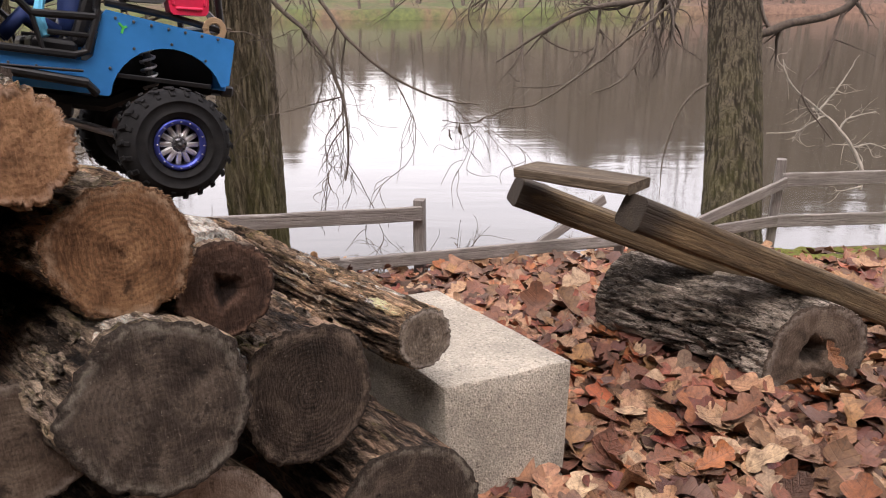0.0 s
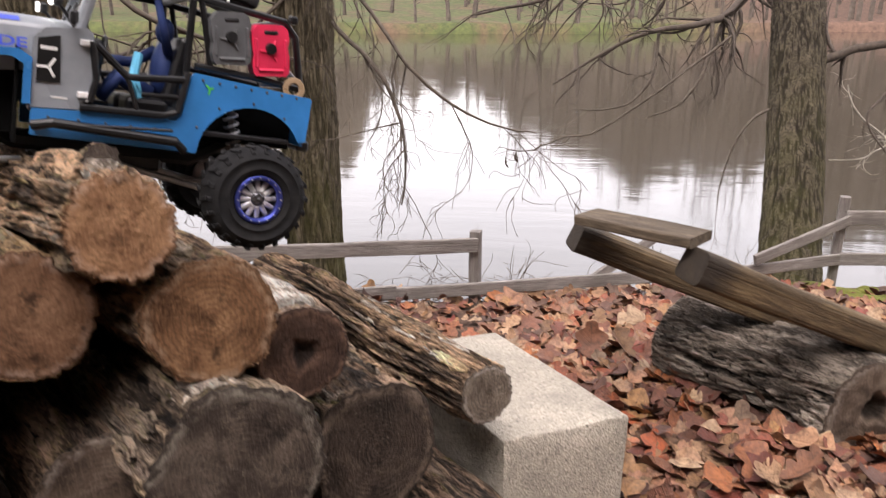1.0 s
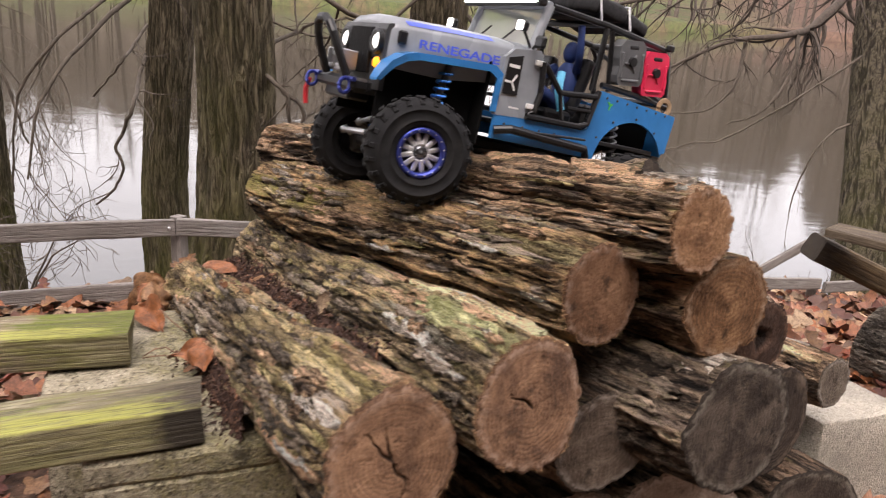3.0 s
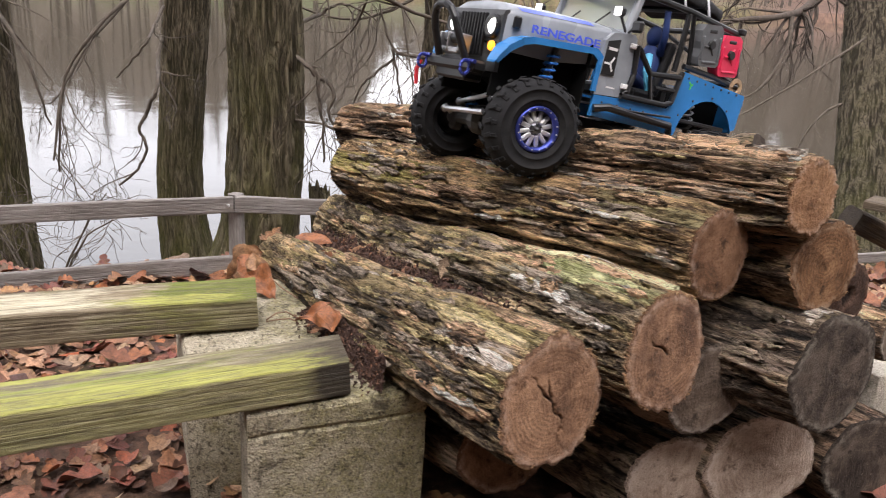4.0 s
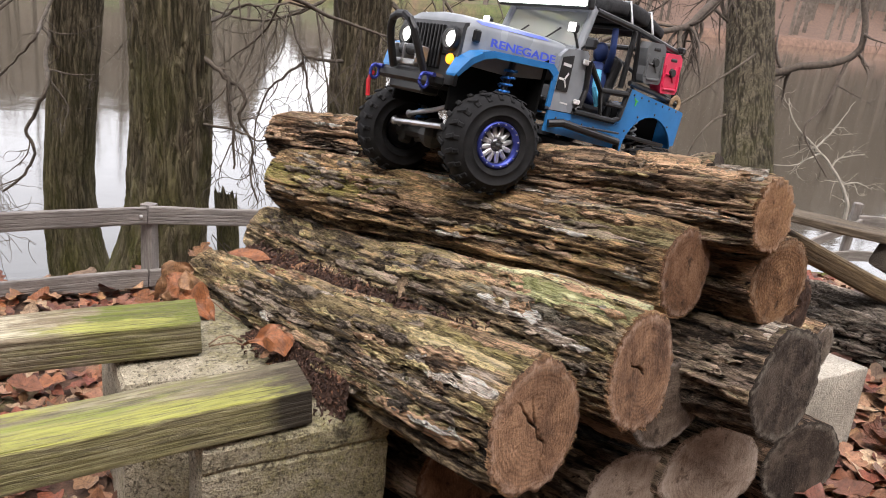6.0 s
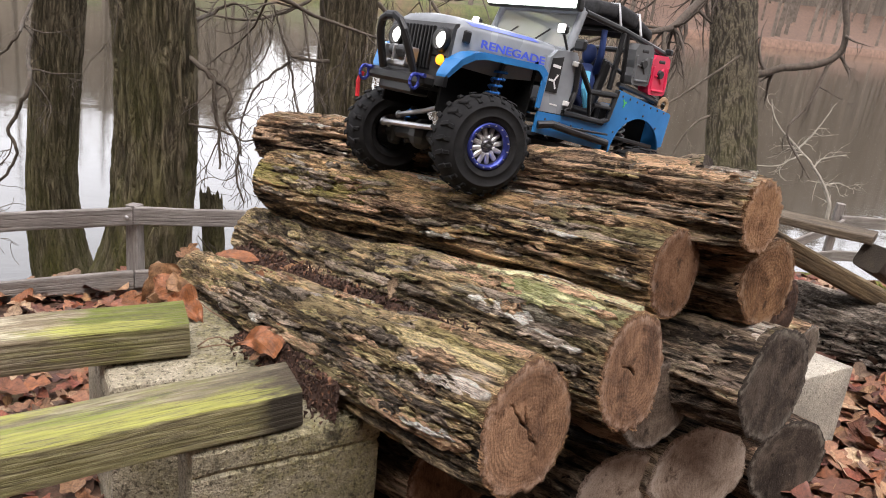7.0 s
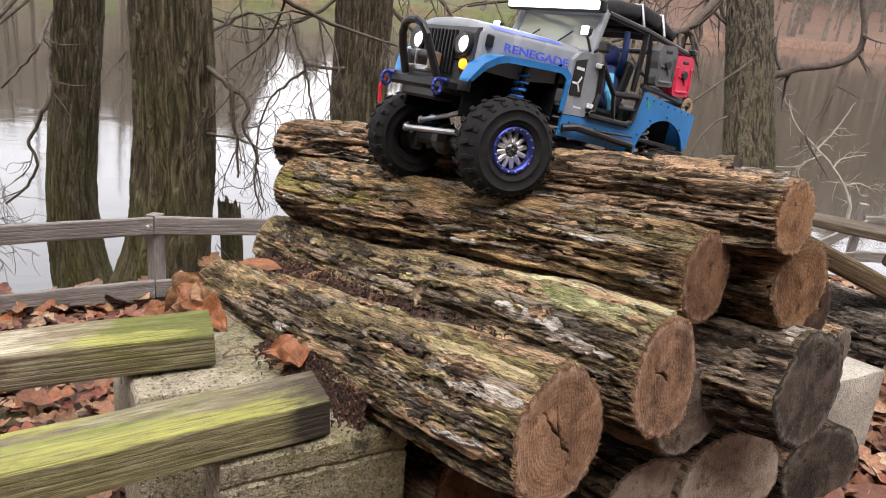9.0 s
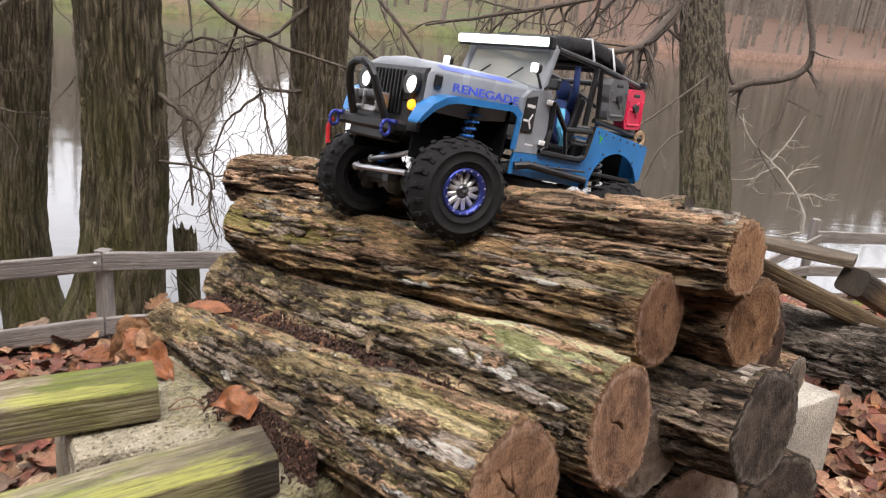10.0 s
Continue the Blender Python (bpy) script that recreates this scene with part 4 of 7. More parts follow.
    build_log("log", "damp log low in the pile", (-0.615, 0.622, 0.150), along_axis((-0.615, 0.622, 0.150), D1), 0.068, 0.066, BARK_GREY, CUT_BROWN, 14.6, skew=16)


build_pile()


def branch_stub():
    """The sawn stub of a branch on top of the topmost log."""
    ob = thing("branch_stub", "short dark sawn branch stub on the topmost log", "branch stub", frame_of((-0.358, 0.616, 0.619), (-0.402, 0.660, 0.600)))
    verts, faces, relief = bark_tube([(0, 0, 0), (0.02, 0, 0), (0.06, 0, -0.010)], [0.0160, 0.0165, 0.018], 40, 14, 0.004, 20, 7, 31.0, 0.8, 0.06, 1.0)
    b = mesh_part("bark", verts, faces, BARK_GREY, ob)
    set_relief(b, relief)
    ring = verts[:40]
    cap = mesh_part("cut_face", [Vector((0.002, 0, 0))] + ring, [(0, 1 + (j + 1) % 40, 1 + j) for j in range(40)], CUT_DARK, ob, smooth=False)
    for key in ("rim", "check"):
        cap.data.attributes.new(key, "FLOAT", "POINT")


branch_stub()


# ---- concrete blocks ----
def rough_block(name, label, m, size, mat, seed, taper=0.0):
    """A worn cast block with uneven edges and faces; origin at the middle of its base."""
    bm = bmesh.new()
    box(bm, size, Matrix.Translation((0, 0, size[2] / 2)), bevel=0.004, seg=2)
    bmesh.ops.subdivide_edges(bm, edges=bm.edges[:], cuts=5, use_grid_fill=True)
    for v in bm.verts:
        v.co.x *= 1 - taper * (1 - v.co.z / size[2])
        v.co += 0.0016 * Vector((noise_at(*(v.co * 40)), noise_at(*(v.co * 40 + Vector((9, 0, 0)))), noise_at(*(v.co * 40 + Vector((0, 9, 0))))))
    ob = part(name, bm, mat, None, smooth=True)
    ob.matrix_basis = m
    return tagged(ob, label, "concrete block")


# pale block beside the pile: near top right corner at (0.18, 0.956, 0.196)
m = pose(0.18, 0.956, 0.196, 0, 0, 29) @ pose(0, 0, 0, -4.5, 3, 0)
rough_block("concrete_block", "pale grey concrete block beside the log pile", m @ pose(-0.102, 0.195, -0.19), (0.205, 0.39, 0.19), CONCRETE, 1, taper=0.06)
# mossy block under the beams: notched at one side, with cast grooves round it
def notched_block(m, w, ln, h, mat):
    outline = [(0, 0), (w, 0), (w, ln), (-0.06, ln), (-0.06, ln * 0.42), (w * 0.05, ln * 0.40), (w * 0.25, ln * 0.36), (w * 0.25, ln * 0.24), (w * 0.08, ln * 0.19), (0, ln * 0.17)]
    pts = []
    for (x0, y0), (x1, y1) in zip(outline, outline[1:] + outline[:1]):
        n = max(2, int(math.hypot(x1 - x0, y1 - y0) / 0.014))
        pts += [(x0 + (x1 - x0) * i / n, y0 + (y1 - y0) * i / n) for i in range(n)]
    zs = [0, h * 0.2, h * 0.4, h - 0.085, h - 0.080, h - 0.074, h - 0.042, h - 0.038, h - 0.032, h - 0.008, h - 0.002, h]
    cx, cy = w / 2, ln / 2
    bm = bmesh.new()
    rings = []
    for z in zs:
        inset = 0.0016 if z == zs[7] else (0.008 if z == zs[-1] else 0.0025 if z == zs[-2] else 0.0)
        ring = []
        for x, y in pts:
            k = 1 - inset / 0.1
            p = Vector((cx + (x - cx) * k, cy + (y - cy) * k, z))
            ring.append(bm.verts.new(p + 0.002 * Vector((noise_at(*(p * 35)), noise_at(*(p * 35 + Vector((5, 0, 0)))), noise_at(*(p * 35 + Vector((0, 5, 0))))))))
        rings.append(ring)
    n = len(pts)
    for a, b in zip(rings, rings[1:]):
        for k in range(n):
            bm.faces.new((a[k], a[(k + 1) % n], b[(k + 1) % n], b[k]))
    top = bm.faces.new(rings[-1])
    bmesh.ops.triangulate(bm, faces=[top])
    bmesh.ops.recalc_face_normals(bm, faces=bm.faces[:])
    ob = part("concrete_block", bm, mat)
    ob.matrix_basis = m
    return tagged(ob, "mossy stained concrete block carrying two beams", "concrete block")


notched_block(pose(-0.937, 0.456, 0.0, 0, 0, 26), 0.232, 0.40, 0.278, CONCRETE_MOSSY)


# ---- timbers ----
def timber(name, label, a, b, size, mat, up=(0, 0, 1), wob=0.002, cat="beam", ease=0.004, rag=0.004):
    """A weathered squared timber from a to b (middle of its top edge line), slightly rough."""
    a, b = Vector(a), Vector(b)
    ln = (b - a).length
    bm = bmesh.new()
    n = max(4, int(ln / 0.03))
    w, h = size
    prof = []
    for cy, cz, a0 in ((-1, -1, 180), (-1, 1, 90), (1, 1, 0), (1, -1, -90)):
        for k in range(4):
            turn = radians(a0 + 90 - 30 * k)
            prof.append((cy * (w / 2 - ease) + ease * math.cos(turn), cz * (h / 2 - ease) + ease * math.sin(turn)))
    prof = sorted(prof, key=lambda p: -math.atan2(p[1] / h, p[0] / w))
    rings = []
    for i in range(n + 1):
        x = ln * i / n
        ring = []
        for k, (y, z) in enumerate(prof):
            e = rag * noise_at(y * 40 + a.x, z * 40, 3.3) if i in (0, n) else 0
            ring.append(bm.verts.new((x + e, y + wob * noise_at(x * 9, y * 20 + a.y, z * 20), z + wob * noise_at(x * 9 + 5, y * 20, z * 20 + a.z))))
        rings.append(ring)
    q = len(prof)
    for r, s in zip(rings, rings[1:]):
        for k in range(q):
            bm.faces.new((r[k], r[(k + 1) % q], s[(k + 1) % q], s[k]))
    bm.faces.new(rings[0][::-1])
    bm.faces.new(rings[-1])
    bmesh.ops.recalc_face_normals(bm, faces=bm.faces[:])
    ob = part(name, bm, mat)
    ob.matrix_basis = frame_of(a, b, up)
    return tagged(ob, label, cat)


timber("beam", "mossy weathered timber beam laid on the mossy block", (-0.842, 0.548, 0.305), (-1.77, 0.0, 0.315), (0.072, 0.05), WOOD_MOSSY, rag=0.011)
timber("beam", "weathered beam with bright green moss on its end", (-1.003, 0.70, 0.307), (-2.0, 0.24, 0.315), (0.078, 0.048), WOOD_GREEN_END, rag=0.008)
timber("beam", "brown treated beam leaning on the fallen log", (0.300, 1.165, 0.352), (0.98, 1.43, 0.035), (0.064, 0.057), WOOD_BROWN, ease=0.012)
timber("beam", "brown treated beam leaning behind the fallen log", (0.135, 1.375, 0.332), (0.63, 1.452, 0.130), (0.064, 0.052), WOOD_BROWN, ease=0.012)
timber("plank", "thin grey plank laid across two beams", (0.150, 1.340, 0.380), (0.318, 1.195, 0.386), (0.075, 0.018), WOOD_TAN, cat="plank")

build_log("fallen_log", "grey weathered barkless log lying in leaves", (0.676, 1.240, 0.064), (0.395, 1.560, 0.048), 0.095, 0.090, BARK_DRIFT, CUT_UMBER, 21.0, amp=0.020, fine=0.003, nt=200, around=8.0, along=11.0, group="", cat="log", skew=28, hollow=0.035)


bm = bmesh.new()
tube(bm, [(0.521 + 0.020 * math.cos(a), 1.327 + 0.013 * math.sin(a), 0.132 + 0.004 * math.sin(a + 2)) for a in [i * math.pi / 7 for i in range(14)]], 0.004, 6, closed=True)
blob(bm, (0.521, 1.327, 0.131), (0.018, 0.011, 0.006))
tagged(part("knot", bm, CUT_DARK), "dark knot hole in the top of the fallen log", "knot")

# ---- fence ----
def build_fence():
    f = thing("fence", "low weathered grey post and rail fence along the pond", "fence")

    def bar(name, a, b, size, up=(0, 0, 1)):
        ob = timber(name, "", a, b, size, WOOD_GREY, up)
        del ob["category"]
        ob.parent = f
        return ob

    def post(x, y, z, w=0.032):
        bar("post", (x, y, ground_z(x, y) - 0.12), (x, y, z), (w, w), (0.3, 1, 0))

    def rail(a, b, h=0.045):
        bar("rail", a, b, (0.014, h))

    post(-2.62, 0.86, 0.20)
    post(-1.322, 1.550, 0.199)
    post(-0.070, 2.175, 0.096)
    post(0.590, 2.42, -0.11)
    post(1.188, 2.625, 0.119)
    post(2.35, 2.52, 0.14)
    # left run
    rail((-2.62, 0.84, 0.19), (-1.322, 1.526, 0.176))
    rail((-1.318, 1.528, 0.176), (-0.75, 1.825, 0.118))
    rail((-0.75, 1.825, 0.118), (-0.065, 2.155, 0.058), 0.043)
    rail((-2.62, 0.84, 0.012), (-1.322, 1.526, 0.012), 0.05)
    rail((-1.318, 1.528, 0.011), (-0.30, 2.066, -0.066))
    # low rail between, and the braces on either side
    rail((-0.30, 2.066, -0.072), (0.60, 2.385, -0.098), 0.04)
    rail((0.30, 2.29, -0.09), (0.52, 2.37, 0.045), 0.032)
    rail((0.86, 2.470, -0.070), (1.20, 2.590, 0.045), 0.038)
    # right run
    rail((1.188, 2.600, 0.05), (2.35, 2.50, 0.115), 0.05)
    rail((0.62, 2.395, -0.115), (1.188, 2.600, -0.10), 0.04)
    rail((1.188, 2.600, -0.10), (2.35, 2.50, -0.03), 0.045)
    bm = bmesh.new()
    blob(bm, (-1.330, 1.512, 0.176), (0.005, 0.004, 0.005))
    part("bolt", bm, plain("bolt_zinc", (0.6, 0.6, 0.6), 0.4, 0.8), f, "pale round bolt head")


build_fence()

# ---- trees ----
TREE_BARK = None


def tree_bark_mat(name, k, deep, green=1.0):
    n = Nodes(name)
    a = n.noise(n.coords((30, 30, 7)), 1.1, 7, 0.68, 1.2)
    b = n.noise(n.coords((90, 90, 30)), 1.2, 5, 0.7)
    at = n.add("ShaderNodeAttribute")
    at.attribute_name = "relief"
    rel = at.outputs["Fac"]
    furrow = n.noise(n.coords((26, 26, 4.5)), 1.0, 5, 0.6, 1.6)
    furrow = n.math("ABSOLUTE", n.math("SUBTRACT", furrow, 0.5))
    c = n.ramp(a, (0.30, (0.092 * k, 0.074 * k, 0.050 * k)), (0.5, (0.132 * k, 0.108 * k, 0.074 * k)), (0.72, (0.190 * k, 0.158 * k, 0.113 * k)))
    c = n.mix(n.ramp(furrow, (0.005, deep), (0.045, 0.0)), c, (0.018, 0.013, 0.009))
    # Low relief goes near black: hollow shade painted over the furrow colour.
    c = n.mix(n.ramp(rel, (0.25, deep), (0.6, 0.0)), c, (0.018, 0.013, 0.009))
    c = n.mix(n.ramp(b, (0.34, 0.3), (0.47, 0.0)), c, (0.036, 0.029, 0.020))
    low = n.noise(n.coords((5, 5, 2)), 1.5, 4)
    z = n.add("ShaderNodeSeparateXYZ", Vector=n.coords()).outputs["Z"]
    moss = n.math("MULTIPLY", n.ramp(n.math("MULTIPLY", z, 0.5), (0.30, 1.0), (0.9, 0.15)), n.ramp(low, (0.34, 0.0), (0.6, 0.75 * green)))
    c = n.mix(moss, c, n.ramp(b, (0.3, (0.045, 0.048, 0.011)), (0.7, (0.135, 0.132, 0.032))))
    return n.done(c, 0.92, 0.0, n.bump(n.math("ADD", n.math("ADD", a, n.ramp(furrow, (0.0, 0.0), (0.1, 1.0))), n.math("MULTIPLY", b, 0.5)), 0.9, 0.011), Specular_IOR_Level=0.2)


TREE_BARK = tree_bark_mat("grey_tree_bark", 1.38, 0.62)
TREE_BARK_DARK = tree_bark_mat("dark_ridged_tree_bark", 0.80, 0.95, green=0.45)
TWIG = plain("twig_bark", (0.085, 0.068, 0.052), 0.9, grain=0.4, scale=40)


def tree(label, base, top, r0, r1, seed, flare=1.35, nt=120, bark=None, course=()):
    """A trunk from base to top; course gives middle points and radii where it bends."""
    base, top = Vector(base), Vector(top)
    ob = thing("tree", label, "tree", Matrix.Translation(base), "trees by the pond")
    h = top - base
    path, rad = [], []
    stations = [(base, r0 * flare)] + [(Vector(c[:3]), c[3]) for c in course] + [(top, r1)]
    for i in range(25):
        f = i / 24
        if course:
            z = base.z + h.z * f
            k = max(j for j in range(len(stations) - 1) if stations[j][0].z <= z + 1e-6)
            (p, ra), (q, rb) = stations[k], stations[k + 1]
            g = (z - p.z) / (q.z - p.z)
            g = 0.5 * g + 0.5 * g * g * (3 - 2 * g)
            c = p.lerp(q, g)
            path.append(Vector((c.x, c.y, z)) - base)
            rad.append(ra + (rb - ra) * g)
        else:
            path.append(h * f + Vector((0.02 * math.sin(seed + 3 * f), 0.02 * math.cos(seed * 2 + 2 * f), 0)) * min(1, 4 * f))
            rad.append(r0 + (r1 - r0) * f + r0 * (flare - 1) * math.exp(-f * h.length / 0.22))
    verts, faces, relief = bark_tube(path, rad, nt, int(h.length / 0.012), 0.012 * r0 / 0.12, 6.5, 9.5, seed, flake=0.0, oval=0.03, ends=1.0)
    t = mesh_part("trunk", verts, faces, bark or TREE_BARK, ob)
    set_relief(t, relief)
    return ob


def branch(parent, pts, r0, r1, seed, twigs=6, length=0.5, droop=0.3, depth=2, mat=None, name="branch"):
    """A crooked branch through the points, with twigs that fork again, as one mesh."""
    rnd = random.Random(seed)

    def crooked(ps, n, wob):
        ps = [Vector(p) for p in ps]
        out = []
        for i in range(n + 1):
            u = i / n * (len(ps) - 1)
            k = min(int(u), len(ps) - 2)
            a, b = ps[max(k - 1, 0)], ps[min(k + 2, len(ps) - 1)]
            p, q, f = ps[k], ps[k + 1], u - k
            c = 0.5 * ((2 * p) + (q - a) * f + (2 * a - 5 * p + 4 * q - b) * f * f + (3 * p - a - 3 * q + b) * f ** 3)
            out.append(c + wob * Vector((rnd.uniform(-1, 1), rnd.uniform(-1, 1), rnd.uniform(-1, 1))) * (0 if i == 0 else 1))
        return out

    todo = [(crooked(pts, 5 * (len(pts) - 1), 0.0045), r0, r1, 0, length)]
    strands = []
    while todo:
        ps, ra, rb, level, ln = todo.pop()
        strands.append((ps, ra, rb, level))
        if level >= depth:
            continue
        for _ in range(twigs if level == 0 else 3):
            k = rnd.randint(1, len(ps) - 2) if len(ps) > 3 else 1
            p = ps[k]
            d = (ps[k + 1] - ps[k - 1]).normalized()
            side = Vector((rnd.uniform(-1, 1), rnd.uniform(-0.6, 0.6), rnd.uniform(-1, 0.8) - droop))
            d = (0.6 * d + side).normalized()
            l2 = ln * rnd.uniform(0.4, 1.0)
            q, path = p.copy(), [p.copy()]
            bend = Vector((rnd.uniform(-0.34, 0.34), rnd.uniform(-0.2, 0.2), rnd.uniform(-0.32, 0.28)))
            for k9 in range(10):
                if rnd.random() < 0.22:
                    bend = -bend * rnd.uniform(0.6, 1.3)
                d = (d + bend + Vector((rnd.uniform(-0.16, 0.16), rnd.uniform(-0.14, 0.14), rnd.uniform(-0.16, 0.14) - droop * 0.2))).normalized()
                q = q + d * l2 / 10
                path.append(q.copy())
            rr = (ra + (rb - ra) * k / len(ps)) * 0.55
            todo.append((path, max(rr, 0.0015), 0.0009, level + 1, ln * 0.55))
    verts, faces = [], []
    up = Vector((0.2, 0.9, 0.3)).normalized()
    for ps, ra, rb, level in strands:
        n = 7 if level == 0 else 4
        for i, p in enumerate(ps):
            d = (ps[min(i + 1, len(ps) - 1)] - ps[max(i - 1, 0)]).normalized()
            s = d.cross(up)
            s = s.normalized() if s.length > 1e-3 else Vector((1, 0, 0))
            w = s.cross(d)
            r = ra + (rb - ra) * i / (len(ps) - 1)
            k0 = len(verts)
            for k in range(n):
                a = 2 * math.pi * k / n
                verts.append(p + r * (math.cos(a) * s + math.sin(a) * w))
            if i:
                for k in range(n):
                    faces.append((k0 - n + k, k0 - n + (k + 1) % n, k0 + (k + 1) % n, k0 + k))
    base = parent.matrix_basis.translation
    ob = mesh_part(name, [v - base for v in verts], faces, mat or TWIG, parent)
    return ob


TWIG_BROWN = plain("brown_twig_bark", (0.062, 0.047, 0.036), 0.9, grain=0.4, scale=40)
PALE_TWIG = plain("pale_dead_wood", (0.27, 0.245, 0.205), 0.9, grain=0.25, scale=30)

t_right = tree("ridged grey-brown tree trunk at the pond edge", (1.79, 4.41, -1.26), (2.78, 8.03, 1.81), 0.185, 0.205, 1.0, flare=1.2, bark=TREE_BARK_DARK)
branch(t_right, [(2.40, 6.2, 0.30), (2.72, 6.2, 0.42), (3.10, 6.2, 0.52), (3.2, 6.2, 0.75), (3.05, 6.3, 1.3)], 0.036, 0.024, 11, twigs=5, length=0.6, mat=TWIG_BROWN)
branch(t_right, [(3.12, 6.2, 0.52), (2.98, 6.1, 0.15), (2.80, 6.0, -0.10), (3.05, 5.9, -0.45)], 0.016, 0.006, 12, twigs=6, length=0.5, mat=TWIG_BROWN)
branch(t_right, [(3.36, 5.97, -0.85), (3.34, 5.97, -0.66), (3.197, 6.071, -0.414), (3.016, 6.13, -0.243), (2.79, 6.197, -0.05), (2.722, 6.263, 0.142)], 0.019, 0.004, 13, twigs=9, length=0.35, mat=PALE_TWIG, droop=-0.1, name="dead_branch")
for k, fork in enumerate(([(3.174, 6.082, -0.384), (3.265, 6.111, -0.299), (3.469, 6.126, -0.256)], [(3.016, 6.13, -0.243), (3.152, 6.182, -0.093), (3.242, 6.226, 0.035), (3.333, 6.273, 0.172)], [(3.265, 6.032, -0.53), (3.423, 6.042, -0.5), (3.541, 6.029, -0.538)], [(3.061, 6.116, -0.286), (2.971, 6.101, -0.329), (2.835, 6.076, -0.401), (2.599, 6.07, -0.418)])):
    branch(t_right, fork, 0.009, 0.003, 130 + k, twigs=4, length=0.22, mat=PALE_TWIG, droop=-0.1, name="dead_branch")
branch(t_right, [(2.6, 7.3, 1.3), (1.9, 6.6, 0.72), (1.55, 6.2, 0.60), (1.0, 6.0, 0.50), (0.4, 5.9, 0.15)], 0.045, 0.006, 14, twigs=22, length=0.95, depth=3, droop=0.4, mat=TWIG_BROWN)
branch(t_right, [(1.62, 6.2, 0.60), (1.58, 6.1, 0.30), (1.40, 6.0, 0.02), (1.15, 6.0, -0.10)], 0.018, 0.006, 15, twigs=2, length=0.3)
branch(t_right, [(1.2, 6.1, 0.52), (1.15, 6.0, 0.2), (0.95, 6.0, -0.02), (0.55, 6.0, -0.05)], 0.015, 0.004, 16, twigs=5, length=0.6)
branch(t_right, [(2.6, 7.3, 1.4), (1.3, 6.4, 1.0), (0.5, 6.2, 0.8), (-0.2, 6.0, 0.65)], 0.035, 0.008, 17, twigs=26, length=1.0, depth=3, droop=0.4, mat=TWIG_BROWN)
branch(t_right, [(2.15, 5.9, 0.05), (1.85, 5.8, -0.1), (1.72, 5.8, -0.45), (1.70, 5.8, -0.75)], 0.012, 0.004, 18, twigs=4, length=0.4)

t_two = tree("thick grey-brown tree trunk with mossy foot behind the fence", (-1.640, 2.58, -0.80), (-1.545, 2.58, 2.2), 0.150, 0.134, 2.0, flare=1.6, course=((-1.612, 2.58, -0.43, 0.186), (-1.586, 2.58, -0.27, 0.160), (-1.567, 2.58, -0.13, 0.149), (-1.556, 2.58, 0.004, 0.144), (-1.547, 2.58, 0.218, 0.141), (-1.547, 2.58, 0.421, 0.141), (-1.559, 2.58, 0.613, 0.139)))
branch(t_two, [(-1.44, 2.54, 0.44), (-1.342, 2.5, 0.383), (-1.325, 2.5, 0.296), (-1.309, 2.5, 0.175), (-1.30, 2.5, 0.049)], 0.010, 0.004, 21, twigs=4, depth=2, length=0.26, droop=0.4)
branch(t_two, [(-1.352, 2.5, 0.392), (-1.272, 2.5, 0.321), (-1.29, 2.5, 0.238), (-1.237, 2.5, 0.136), (-1.245, 2.5, 0.033), (-1.211, 2.5, -0.072)], 0.008, 0.003, 24, twigs=4, depth=3, length=0.30, droop=0.4)
branch(t_two, [(-1.42, 2.52, 0.20), (-1.299, 2.5, 0.192), (-1.208, 2.5, 0.164), (-1.138, 2.5, 0.192)], 0.005, 0.002, 25, twigs=4, depth=2, length=0.24, droop=0.2)
branch(t_two, [(-1.50, 2.62, 0.50), (-1.448, 3.0, 0.557), (-1.382, 3.0, 0.597), (-1.30, 3.0, 0.60), (-1.20, 3.0, 0.55)], 0.010, 0.003, 26, twigs=4, depth=2, length=0.32, droop=0.3)
branch(t_two, [(-1.48, 2.58, 0.95), (-1.2, 2.5, 0.72), (-1.0, 2.6, 0.62), (-0.72, 2.7, 0.55)], 0.013, 0.004, 22, twigs=9, depth=3, length=0.57, droop=0.5)
branch(t_two, [(-1.60, 2.5, 0.9), (-1.8, 2.0, 0.62), (-1.95, 1.9, 0.4), (-2.0, 1.9, 0.1)], 0.007, 0.003, 23, twigs=5, depth=2, length=0.34, droop=0.5)

t_slim = tree("slim leaning tree trunk with mossy foot behind the fence", (-2.200, 3.55, -1.40), (-2.02, 3.55, 2.4), 0.115, 0.100, 3.0, flare=2.0, course=((-2.270, 3.55, -0.90, 0.160), (-2.303, 3.55, -0.74, 0.138), (-2.321, 3.55, -0.55, 0.119), (-2.320, 3.55, -0.314, 0.113), (-2.300, 3.55, -0.099, 0.112), (-2.280, 3.55, 0.109, 0.111), (-2.258, 3.55, 0.31, 0.108), (-2.237, 3.55, 0.504, 0.105)))
branch(t_slim, [(-2.34, 3.46, 0.36), (-2.25, 3.2, 0.26), (-2.122, 2.9, 0.216), (-2.177, 2.9, 0.097), (-2.215, 2.9, 0.013), (-2.188, 2.9, -0.071), (-2.251, 2.9, -0.188), (-2.33, 2.9, -0.25)], 0.010, 0.005, 34, twigs=4, depth=3, length=0.34, droop=0.3)
branch(t_slim, [(-2.32, 3.46, 0.50), (-2.22, 3.1, 0.43), (-2.146, 2.9, 0.409), (-2.203, 2.9, 0.339), (-2.30, 2.9, 0.235)], 0.008, 0.004, 35, twigs=4, depth=2, length=0.34, droop=0.4)
branch(t_slim, [(-2.25, 3.50, 0.75), (-2.38, 3.1, 0.5), (-2.48, 2.8, 0.2), (-2.5, 2.7, -0.1)], 0.014, 0.004, 31, twigs=8, depth=3, length=0.57, droop=0.4)

